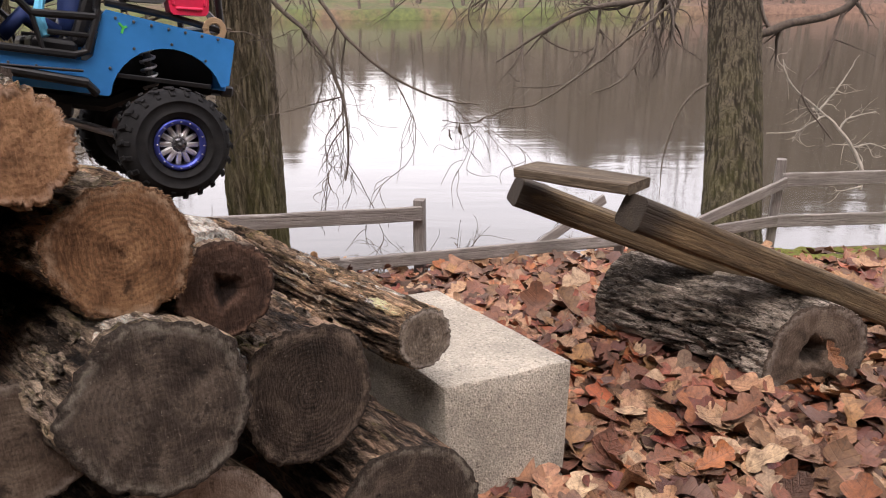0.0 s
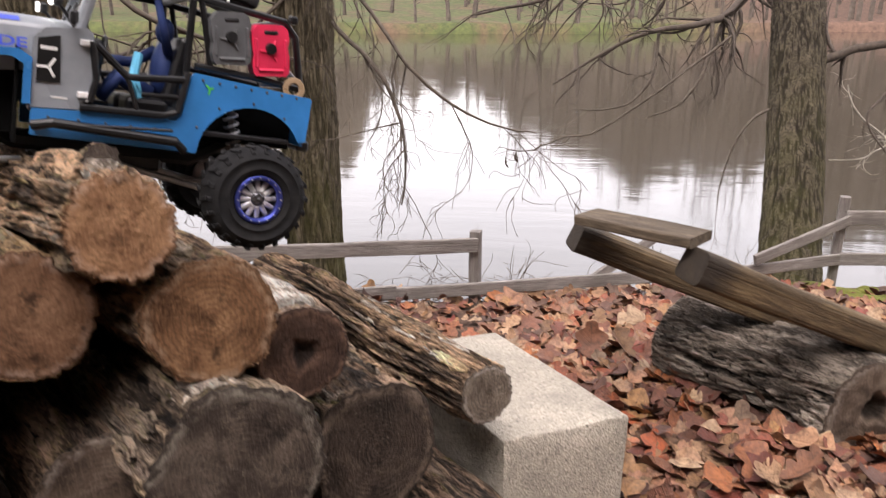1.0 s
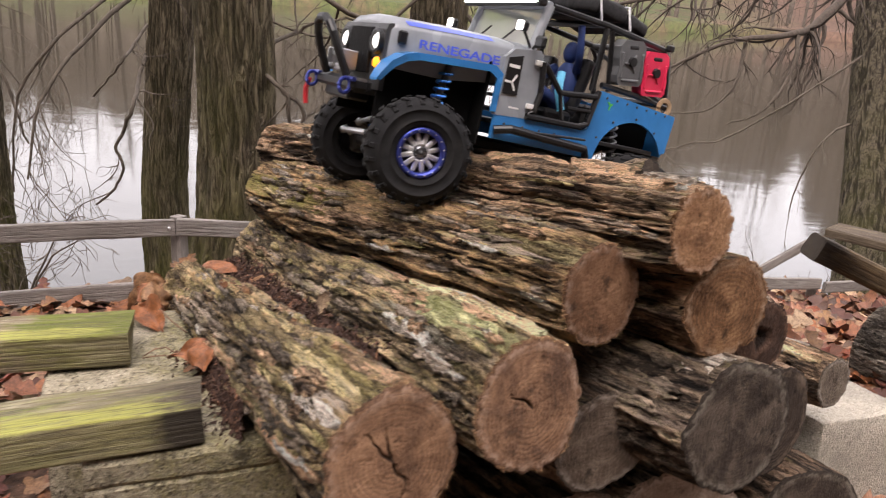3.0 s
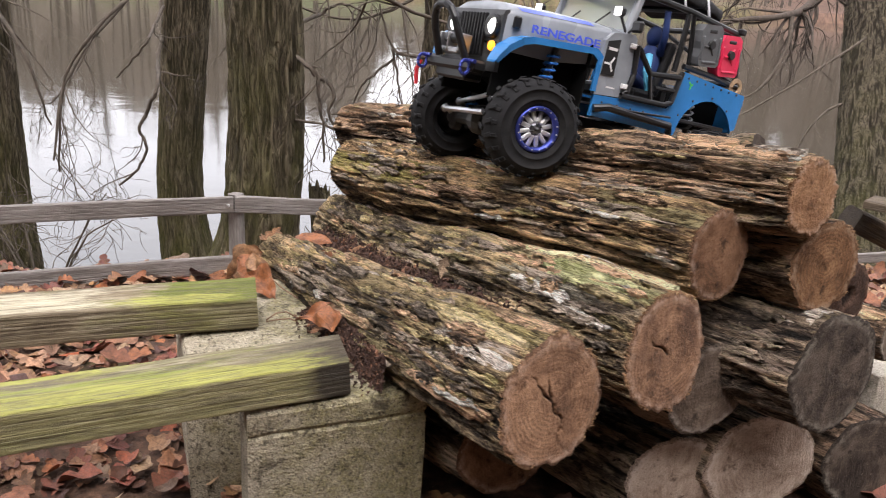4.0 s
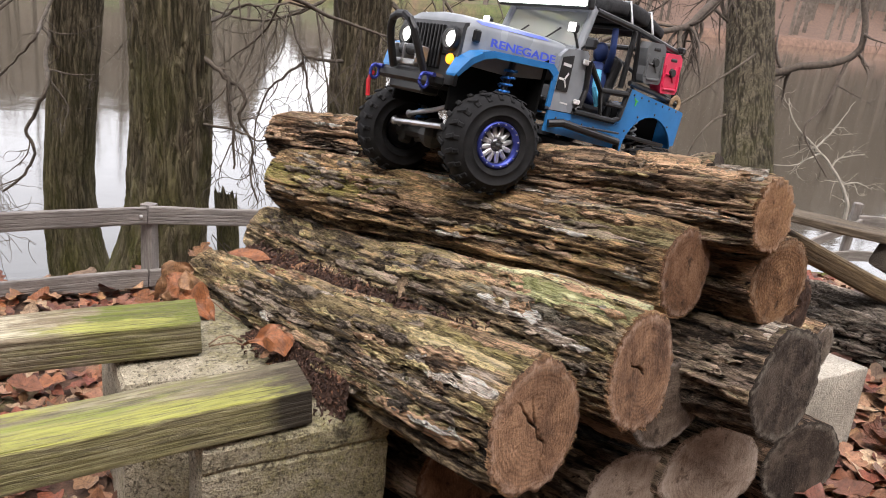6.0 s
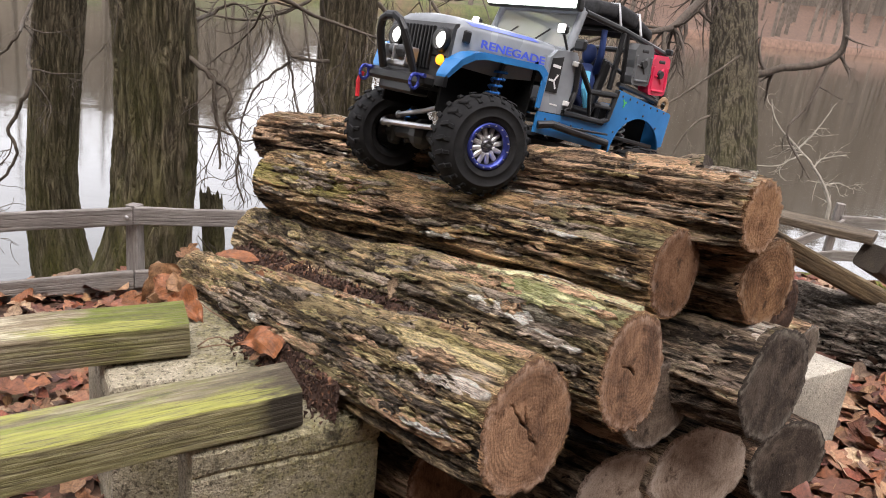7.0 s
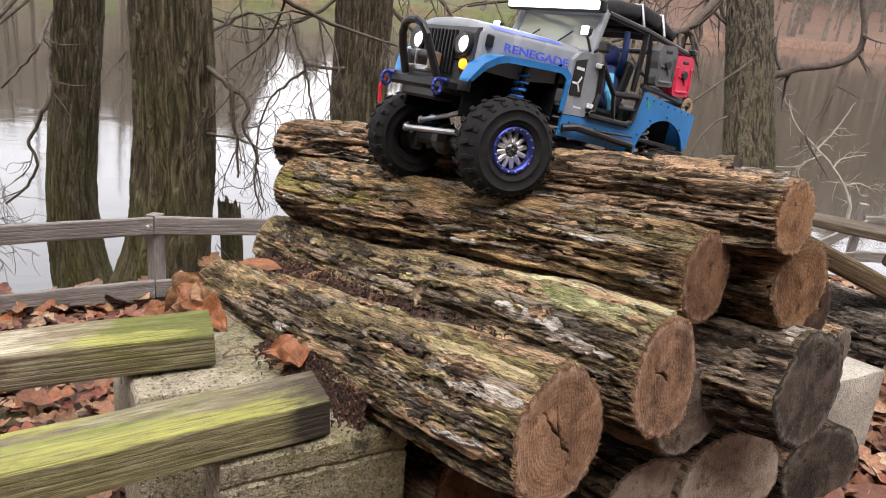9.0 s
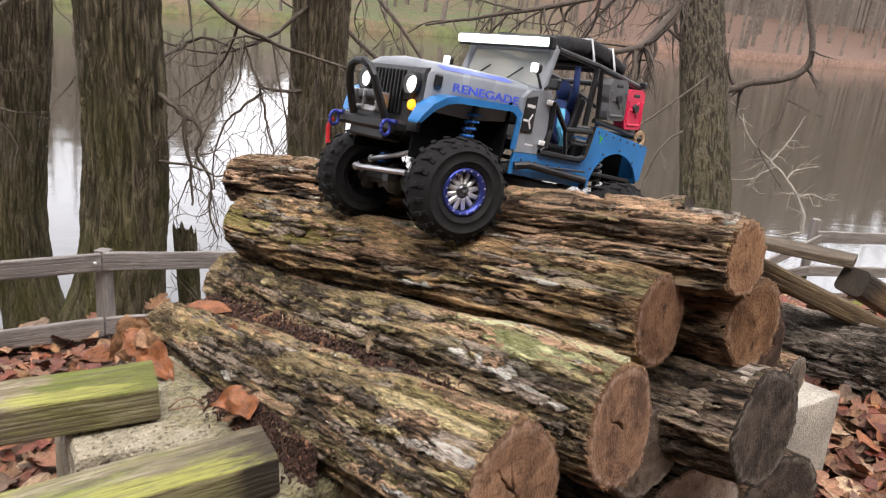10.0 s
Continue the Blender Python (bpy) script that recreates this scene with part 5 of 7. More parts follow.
t_far_left = tree("mossy-footed tree trunk at the water edge", (-3.13, 3.3, -1.35), (-3.17, 3.3, 2.4), 0.125, 0.12, 5.0, flare=1.4)
branch(t_far_left, [(-3.1, 3.25, 0.6), (-2.9, 3.0, 0.5), (-2.7, 2.9, 0.3), (-2.62, 2.9, 0.0)], 0.014, 0.004, 33, twigs=7, depth=3, length=0.5, droop=0.4)

t_mid = tree("dark grey tree trunk leaning over the water", (-0.88, 3.6, -1.3), (-0.93, 3.66, 2.6), 0.138, 0.13, 4.0, flare=1.25)
branch(t_mid, [(-0.98, 3.5, 0.75), (-1.15, 3.4, 0.60), (-1.4, 3.3, 0.52), (-1.75, 3.2, 0.62)], 0.010, 0.004, 41, twigs=9, depth=3, length=0.69, droop=0.45)
branch(t_mid, [(-0.98, 3.52, 0.36), (-1.107, 3.3, 0.383), (-1.171, 3.3, 0.413), (-1.20, 3.3, 0.485), (-1.241, 3.3, 0.60)], 0.009, 0.004, 42, twigs=4, depth=2, length=0.30, droop=0.2)
branch(t_mid, [(-1.171, 3.3, 0.405), (-1.14, 3.3, 0.291), (-1.123, 3.3, 0.202), (-1.092, 3.3, 0.10)], 0.007, 0.003, 46, twigs=4, depth=2, length=0.30, droop=0.3)
branch(t_mid, [(-1.156, 3.3, 0.365), (-1.254, 3.3, 0.278), (-1.315, 3.3, 0.208), (-1.362, 3.3, 0.072), (-1.36, 3.3, -0.10)], 0.007, 0.003, 47, twigs=6, depth=3, length=0.40, droop=0.3)
branch(t_mid, [(-0.80, 3.5, 0.95), (-0.55, 3.3, 0.70), (-0.35, 3.2, 0.45), (-0.1, 3.2, 0.28), (0.15, 3.2, 0.22)], 0.011, 0.003, 43, twigs=9, depth=3, length=0.63, droop=0.5)
branch(t_mid, [(-0.78, 3.6, 0.65), (-0.50, 3.3, 0.42), (-0.40, 3.2, 0.15), (-0.42, 3.2, -0.1)], 0.012, 0.003, 44, twigs=8, depth=3, length=0.52, droop=0.4)

# thin twig hanging over the water with two withered leaves
branch(t_mid, [(0.95, 3.35, 0.62), (0.477, 3.239, 0.268), (0.276, 3.217, 0.205), (0.121, 3.199, 0.151), (-0.002, 3.203, 0.162)], 0.006, 0.0015, 45, twigs=5, length=0.14, droop=0.1)
# bare crowns over the trunks
for k, (t, top, r) in enumerate(((t_right, Vector((2.78, 8.03, 1.78)), 0.20), (t_two, Vector((-1.545, 2.58, 2.17)), 0.133), (t_slim, Vector((-2.02, 3.55, 2.37)), 0.099), (t_far_left, Vector((-3.17, 3.3, 2.37)), 0.119), (t_mid, Vector((-0.93, 3.66, 2.57)), 0.129))):
    a = 1.3 * k
    branch(t, [top, top + Vector((0.05 * math.cos(a), 0.1, 1.6)), top + Vector((0.25 * math.cos(a), 0.3, 3.2)), top + Vector((0.4 * math.cos(a), 0.2, 5.2))], r, 0.02, 200 + k, twigs=26, length=2.0, droop=-0.5, depth=3, name="crown")

# small dark stump and thin shoots at the water's edge
t_stump = tree("short broken dark stump at the water edge", (-1.42, 3.0, -1.2), (-1.445, 3.0, -0.20), 0.044, 0.048, 6.0, flare=1.0, nt=40)
for v in t_stump.children[0].data.vertices:
    # splintered top
    rise = max(0.0, (v.co.z - 0.90) / 0.10)
    v.co.z += rise * (0.05 * noise_at(v.co.x * 45, v.co.y * 45, 2.0) + 0.03 * noise_at(v.co.x * 120, v.co.y * 120, 5.0))


def shrub(label, base, seed, n=5, h=0.5):
    """A bare shrub: a few thin crooked stems with twigs."""
    ob = thing("shrub", label, "shrub", Matrix.Translation(base), "bare shrubs")
    rnd = random.Random(seed)
    for k in range(n):
        a = rnd.uniform(0, 6.28)
        d = Vector((math.cos(a) * 0.5, math.sin(a) * 0.3, 1))
        p0 = Vector(base)
        p1 = p0 + d * h * rnd.uniform(0.4, 0.6)
        p2 = p1 + Vector((d.x * 0.8, d.y * 0.5, rnd.uniform(0.2, 0.6))) * h * 0.6
        branch(ob, [p0, p1, p2], 0.006, 0.0018, seed * 10 + k, twigs=8, length=h * 0.55, droop=0.05, name="stem")
    return ob


# Stems added for the dark twig shapes low over the water.
shrub("added bare dark stems at the water edge", (0.20, 3.35, -1.0), 61, 6, 0.62)
shrub("added bare dark stems at the water edge", (0.62, 3.55, -1.0), 62, 6, 0.60)
shrub("added bare dark stems at the water edge", (-0.35, 3.3, -1.0), 63, 5, 0.52)
shrub("added bare dark stems at the water edge", (1.25, 3.9, -1.1), 64, 5, 0.55)
shrub("bare dark shrub behind the low fence", (-2.3, 2.2, -0.6), 65, 6, 0.62)
shrub("bare dark shrub between the trunks", (-1.12, 2.7, -0.8), 66, 6, 0.60)


# ---- fallen leaves ----
def leaf_shape(kind, rnd):
    """Verts and faces of one curled leaf about 1 long, lying along x: edge, rib, edge at each station."""
    n = 25
    curl, fold, twist = rnd.uniform(-1.2, 1.2), rnd.uniform(-0.15, 0.75), rnd.uniform(-0.8, 0.8)
    lobes, phase = rnd.choice((3, 3.5, 4)), rnd.uniform(-0.25, 0.25)
    w0, w1, waves = rnd.uniform(0, 6.28), rnd.uniform(0, 6.28), rnd.uniform(0.015, 0.05)
    side_l, side_r = rnd.uniform(0.85, 1.1), rnd.uniform(0.85, 1.1)
    verts, faces = [], []
    for i in range(n):
        x = i / (n - 1)
        body = math.sin(math.pi * min(1.0, x * 0.96 + 0.02)) ** 0.75
        if kind == 0:  # lobed oak, wider towards the tip
            w = 0.32 * body * (0.42 + 0.62 * abs(math.sin(math.pi * (lobes * x + phase))) ** 0.7) * (0.72 + 0.45 * x)
        elif kind == 1:  # oval
            w = 0.27 * body * (1 + 0.05 * math.sin(23 * x))
        else:  # broad with a few blunt points
            w = 0.42 * body * (0.55 + 0.48 * abs(math.sin(math.pi * (2.2 * x + phase))) ** 1.2)
        if i in (0, n - 1):
            w = 0.006
        wl, wr = w * side_l, w * side_r
        zc = curl * (x - 0.5) ** 2
        sweep = 0.16 * w if kind != 1 else 0.0
        tw = twist * (x - 0.5)
        ul, ur = waves * math.sin(9 * x + w0), waves * math.sin(8 * x + w1)
        verts += [(x + sweep, wl, zc + fold * wl + tw * wl + ul), (x, 0, zc), (x + sweep, -wr, zc + fold * wr - tw * wr + ur)]
        if i:
            a, b = 3 * i - 3, 3 * i
            faces += [(a, a + 1, b + 1, b), (a + 1, a + 2, b + 2, b + 1)]
    k = len(verts)
    verts += [(-0.22, 0.006, 0.02), (-0.22, -0.006, 0.02), (0.0, -0.012, 0.0), (0.0, 0.012, 0.0)]
    faces.append((k, k + 1, k + 2, k + 3))
    return np.array(verts), faces


def set_leaf_uv(me, flat):
    """Lay each leaf's own length and width into the mesh's UV map."""
    idx = np.empty(len(me.loops), dtype=np.int32)
    me.loops.foreach_get("vertex_index", idx)
    me.uv_layers.new(name="leaf").data.foreach_set("uv", np.asarray(flat, dtype=np.float32).reshape(-1, 2)[idx].ravel())


def leaf_library():
    rnd = random.Random(77)
    return [leaf_shape((0, 0, 0, 2, 0, 1, 0, 2)[i % 8], rnd) for i in range(32)]


LIB = leaf_library()


def in_pile(x, y):
    """Under the log pile or the pale block, where no leaf shows."""
    u = (x + 0.3) * -0.53 / 0.78 + (y - 0.6) * 0.57 / 0.78
    v = (x + 0.3) * 0.73 + (y - 0.6) * 0.68
    return 0.08 < u < 0.62 and -0.26 < v < 0.10


def build_litter():
    rnd = random.Random(3)
    lit = None
    verts, faces, ribs = [], [], []
    near = []
    total = 10500
    made = 0
    while made < total:
        q = rnd.random()
        if q < 0.62:
            x, y = rnd.uniform(0.0, 1.9), rnd.uniform(0.55, 2.55)
        elif q < 0.70:
            x, y = rnd.uniform(-0.65, 0.25), rnd.uniform(1.15, 2.25)
        elif q < 0.84:
            x, y = rnd.uniform(-1.9, -0.85), rnd.uniform(0.55, 1.65)
        else:
            x, y = rnd.uniform(-2.6, 2.4), rnd.uniform(0.2, 2.4)
        if y > bank_edge(x) + 0.04 or in_pile(x, y) or (x < -1.0 and noise_at(x * 1.6, y * 1.6, 2) > 0.45):
            if rnd.random() < 0.97:
                continue
        if x > 1.08 and y > 2.28 and rnd.random() < 0.85:
            continue
        made += 1
        s = rnd.uniform(0.045, 0.098) * (0.68 if x < 0 else 1.0)
        z = ground_z(x, y) + rnd.uniform(0.002, 0.030)
        m = pose(x, y, z, rnd.gauss(0, 13), rnd.gauss(0, 13), rnd.uniform(0, 360))
        if rnd.random() < 0.12:
            m = m @ pose(0, 0, 0, 180, 0, 0)
        k = rnd.randrange(len(LIB))
        if 0.18 < x < 0.98 and 0.72 < y < 1.35 and len(near) < 280 and rnd.random() < 0.30:
            near.append((k, m, s))
            continue
        lv, lf = LIB[k]
        a = np.array(m.to_3x3()) * s
        off = len(verts)
        pts = lv @ a.T + np.array(m.translation)
        verts += pts.tolist()
        faces += [tuple(off + i for i in f) for f in lf]
        ribs += lv[:, :2].ravel().tolist()
    for _ in range(5200):
        # thinner drifts over the rest of the bank
        x, y = rnd.uniform(-7, 7), rnd.uniform(-6, 4.5)
        if y > bank_edge(x) + 0.1 or (-1.4 < x < 1.9 and y > 0.1):
            continue
        m = pose(x, y, ground_z(x, y) + 0.012, rnd.gauss(0, 14), rnd.gauss(0, 14), rnd.uniform(0, 360))
        lv, lf = LIB[rnd.randrange(len(LIB))]
        a = np.array(m.to_3x3()) * rnd.uniform(0.06, 0.12)
        off = len(verts)
        verts += (lv @ a.T + np.array(m.translation)).tolist()
        faces += [tuple(off + i for i in f) for f in lf]
        ribs += lv[:, :2].ravel().tolist()
    lit = mesh_part("leaf_litter", verts, faces, LEAVES)
    set_leaf_uv(lit.data, ribs)
    tagged(lit, "deep litter of brown, tan and russet oak leaves", "leaves", kind="stuff")
    meshes = []
    for i, (lv, lf) in enumerate(LIB):
        me = bpy.data.meshes.new("leaf")
        me.from_pydata([tuple(v) for v in lv], [], lf)
        me.materials.append(LEAVES_ONE)
        set_leaf_uv(me, lv[:, :2].ravel())
        meshes.append(me)
    for k, m, s in near:
        o = new("leaf", meshes[k])
        o.parent = lit
        o.matrix_basis = m @ Matrix.Scale(s, 4)
    return meshes


LEAVES_ONE = leaf_mat("fallen_leaf_each", LITTER, by_island=False)
LEAF_MESHES = build_litter()


def lone_leaf(label, k, place, s, rx, ry, rz):
    me = LEAF_MESHES[k].copy()
    me.materials[0] = LEAF_ONE
    o = new("leaf", me)
    o.matrix_basis = pose(*place, rx, ry, rz) @ Matrix.Scale(s, 4)
    return tagged(o, label, "leaf", "leaves on the pile")


def draped_leaf(label, rib, width, up, fold, mat, stem=(), wide=0.62, seed=0):
    """A dry leaf along three rib points: a thin wavy sheet, folded along its rib, with its stem."""
    rnd = random.Random(seed)
    a, b, c = (Vector(p) for p in rib)
    nu, nv = 17, 9
    w0, w1 = rnd.uniform(0, 6), rnd.uniform(0, 6)
    verts, faces, flat = [], [], []
    for i in range(nu):
        t = i / (nu - 1)
        p = (1 - t) ** 2 * a + 2 * t * (1 - t) * b + t * t * c
        d = (2 * (1 - t) * (b - a) + 2 * t * (c - b)).normalized()
        side = Vector(up).cross(d).normalized()
        n = d.cross(side)
        body = math.sin(math.pi * t ** (math.log(0.5) / math.log(wide))) ** 0.8 if 0 < t < 1 else 0.0
        body *= 1 + 0.14 * math.sin(15 * t + w0)
        for k in range(nv):
            v = 2 * k / (nv - 1) - 1
            y = 0.5 * width * max(body, 0.02) * v
            z = fold * abs(y) + 0.05 * width * math.sin(6 * t + 3 * v + w1) * abs(v) + 0.03 * width * math.sin(17 * t + w0) * v
            q = p + side * y + n * (z + 0.22 * width * noise_at(5 * t + seed, 1.6 * v, seed))
            verts.append(tuple(q))
            flat += [t, 0.4 * v * body]
            if i and k:
                m = i * nv + k
                faces.append((m - nv - 1, m - nv, m, m - 1))
    o = mesh_part("leaf", verts, faces, mat)
    set_leaf_uv(o.data, flat)
    tagged(o, label, "leaf", "leaves on the pile")
    if stem:
        bm = bmesh.new()
        tube(bm, [Vector(q) for q in stem], 0.0011, 6)
        part("stem", bm, LEAF_STEM, o, smooth=True)
    return o


def twig_piece(label, pts, r):
    bm = bmesh.new()
    tube(bm, [Vector(p) for p in pts], r, 6)
    return tagged(part("twig", bm, LEAF_STEM, smooth=True), label, "twig", "twigs on the block")


LEAF_STEM = plain("dry_leaf_stem", (0.20, 0.12, 0.075), 0.8, grain=0.4, scale=120)
LEAF_RUST = leaf_mat("rust_leaf", [(0.30, 0.100, 0.036), (0.36, 0.135, 0.050)])
LEAF_BUFF = leaf_mat("buff_leaf", [(0.36, 0.185, 0.088), (0.42, 0.235, 0.12)])
TO_EYE = (0.15, -0.62, 0.77)
draped_leaf("curled orange-brown leaf lying on the mossy block", ((-0.93, 0.656, 0.305), (-0.899, 0.656, 0.328), (-0.855, 0.646, 0.33)), 0.052, TO_EYE, -0.45, LEAF_RUST, ((-0.93, 0.656, 0.305), (-0.946, 0.685, 0.293), (-0.968, 0.686, 0.288), (-0.982, 0.687, 0.283)), wide=0.72, seed=4)
draped_leaf("curled strip of rusty leaf beside the beam end", ((-0.861, 0.655, 0.289), (-0.845, 0.640, 0.298), (-0.832, 0.632, 0.288)), 0.011, TO_EYE, 0.9, LEAF_RUST, seed=5)
draped_leaf("curled strip of orange leaf beside the beam end", ((-0.842, 0.627, 0.286), (-0.822, 0.618, 0.291), (-0.806, 0.626, 0.289)), 0.013, TO_EYE, 0.9, LEAF_BUFF, seed=6)
draped_leaf("long dry leaf draped over the far log end", ((-1.060, 0.945, 0.268), (-1.000, 0.962, 0.335), (-0.936, 0.925, 0.325)), 0.036, (0.1, -0.5, 0.85), -0.25, LEAF_RUST, wide=0.6, seed=7)
for k, (p, d, lift) in enumerate((((-1.092, 0.926, 0.265), (0.05, 0.01, 0.045), 0.02), ((-1.072, 0.900, 0.262), (-0.05, 0.02, 0.035), 0.025), ((-1.128, 0.975, 0.250), (0.02, -0.03, 0.05), 0.015), ((-1.052, 0.880, 0.275), (-0.02, -0.05, 0.03), 0.018), ((-1.020, 0.795, 0.285), (-0.045, 0.03, 0.022), 0.012), ((-1.110, 0.945, 0.235), (0.055, -0.02, 0.015), 0.02))):
    p, d = Vector(p), Vector(d)
    draped_leaf("large dry tan leaf heaped against the log ends", (p - 0.6 * d, p + Vector((0, 0, lift)), p + 0.6 * d), 0.046, (0.2 * math.sin(2 * k), -0.7, 0.6), 0.9 * math.cos(1.7 * k), (LEAF_BUFF, LEAF_RUST, LEAF_BUFF)[k % 3], seed=20 + k)
for k, (p, d) in enumerate((((-0.883, 0.874, 0.333), (0.012, 0.006, 0.004)), ((-0.850, 0.840, 0.333), (0.010, -0.006, 0.002)), ((-0.829, 0.843, 0.342), (0.014, 0.004, 0.0)), ((-0.766, 0.769, 0.362), (0.010, -0.012, 0.002)))):
    p, d = Vector(p), Vector(d)
    draped_leaf("curled leaf scrap lodged between two logs", (p - d, p + Vector((0, 0, 0.008)), p + d), 0.012, TO_EYE, 0.6, (LEAF_BUFF, LEAF_RUST)[k % 2], seed=40 + k)
twig_piece("thin pale cane leaning on the low log", ((-1.010, 0.800, 0.305), (-0.985, 0.785, 0.294), (-0.956, 0.770, 0.286)), 0.0012)
twig_piece("short dry twig lying on the mossy block", ((-0.947, 0.781, 0.292), (-0.930, 0.755, 0.288), (-0.918, 0.731, 0.286)), 0.0022)
twig_piece("short dry twig lying on the mossy block", ((-0.880, 0.697, 0.290), (-0.862, 0.704, 0.298), (-0.848, 0.712, 0.306)), 0.0014)
twig_piece("hooked dark twig lying on the mossy block", ((-0.984, 0.692, 0.283), (-0.972, 0.704, 0.290), (-0.958, 0.708, 0.292), (-0.940, 0.704, 0.286)), 0.0011)
twig_piece("thin straw on the corner of the mossy block", ((-0.800, 0.592, 0.283), (-0.785, 0.606, 0.285), (-0.766, 0.624, 0.284)), 0.0008)
twig_piece("thin straw on the corner of the mossy block", ((-0.815, 0.610, 0.284), (-0.800, 0.628, 0.286), (-0.792, 0.640, 0.288)), 0.0008)
lone_leaf("small curled tan leaf standing between two logs", 4, (-0.733, 0.660, 0.390), 0.031, 60, -55, 70).data.materials[0] = LEAF_TAN
for k, (x, y, z) in enumerate(((-1.05, 0.97, 0.325), (-1.09, 1.01, 0.31), (-1.12, 0.93, 0.26), (-1.16, 0.98, 0.22), (-1.10, 1.05, 0.27))):
    lone_leaf("dry orange-brown leaf caught on the log ends", (2, 4, 7, 10, 12)[k], (x, y, z - 0.034), 0.062, 8 - 5 * k, 6 * k - 10, 75 * k)
for k in range(12):
    f = k / 11
    lone_leaf("dry leaf crumb in the furrow between logs", (4, 12, 7, 15)[k % 4], (-0.66 - 0.33 * f, 0.53 + 0.40 * f + 0.01 * math.sin(k * 5), 0.405 - 0.085 * f), 0.014 + 0.007 * (k % 3), 30 * math.sin(k * 2.0), 25 * math.cos(k * 3.0), 67 * k)
for k in range(3):
    lone_leaf("leaf fragment on the mossy block", (7, 4, 12)[k % 3], (-0.80 - 0.035 * k, 0.60 + 0.03 * (k % 3), 0.296), 0.022 + 0.008 * (k % 3), 12, -10, 97 * k)


for x, y, z in ((0.020, 3.185, 0.128), (0.062, 3.190, 0.150)):
    lone_leaf("withered dark leaf hanging from a twig", 4, (x, y, z), 0.055, 20, 80, 30 + 300 * x).data.materials[0] = TWIG
lone_leaf("dark red leaf stuck in the hollow of the fallen log", 4, (0.675, 1.225, 0.095), 0.06, 20, 50, -40)


# ---- moss clumps by the fence ----
def moss_clumps():
    rnd = random.Random(8)
    bm = bmesh.new()
    for _ in range(46):
        x, y = rnd.uniform(1.08, 2.1), rnd.uniform(2.30, 2.62)
        r = rnd.uniform(0.02, 0.06)
        vs = blob(bm, (x, y, ground_z(x, y) + 0.012), (r * 1.5, r, r * 0.35), seg=12)
        for v in vs:
            v.co.z += 0.008 * noise_at(*(v.co * 60))
    n = Nodes("moss_green")
    f = n.noise(n.coords(), 90, 5, 0.7)
    m = n.done(n.ramp(f, (0.3, (0.05, 0.055, 0.008)), (0.7, (0.20, 0.21, 0.03))), 0.95, 0.0, n.bump(f, 1.0, 0.006))
    ob = part("moss", bm, m, smooth=True)
    tagged(ob, "low yellow-green moss clumps among the leaves", "moss", kind="stuff")


moss_clumps()


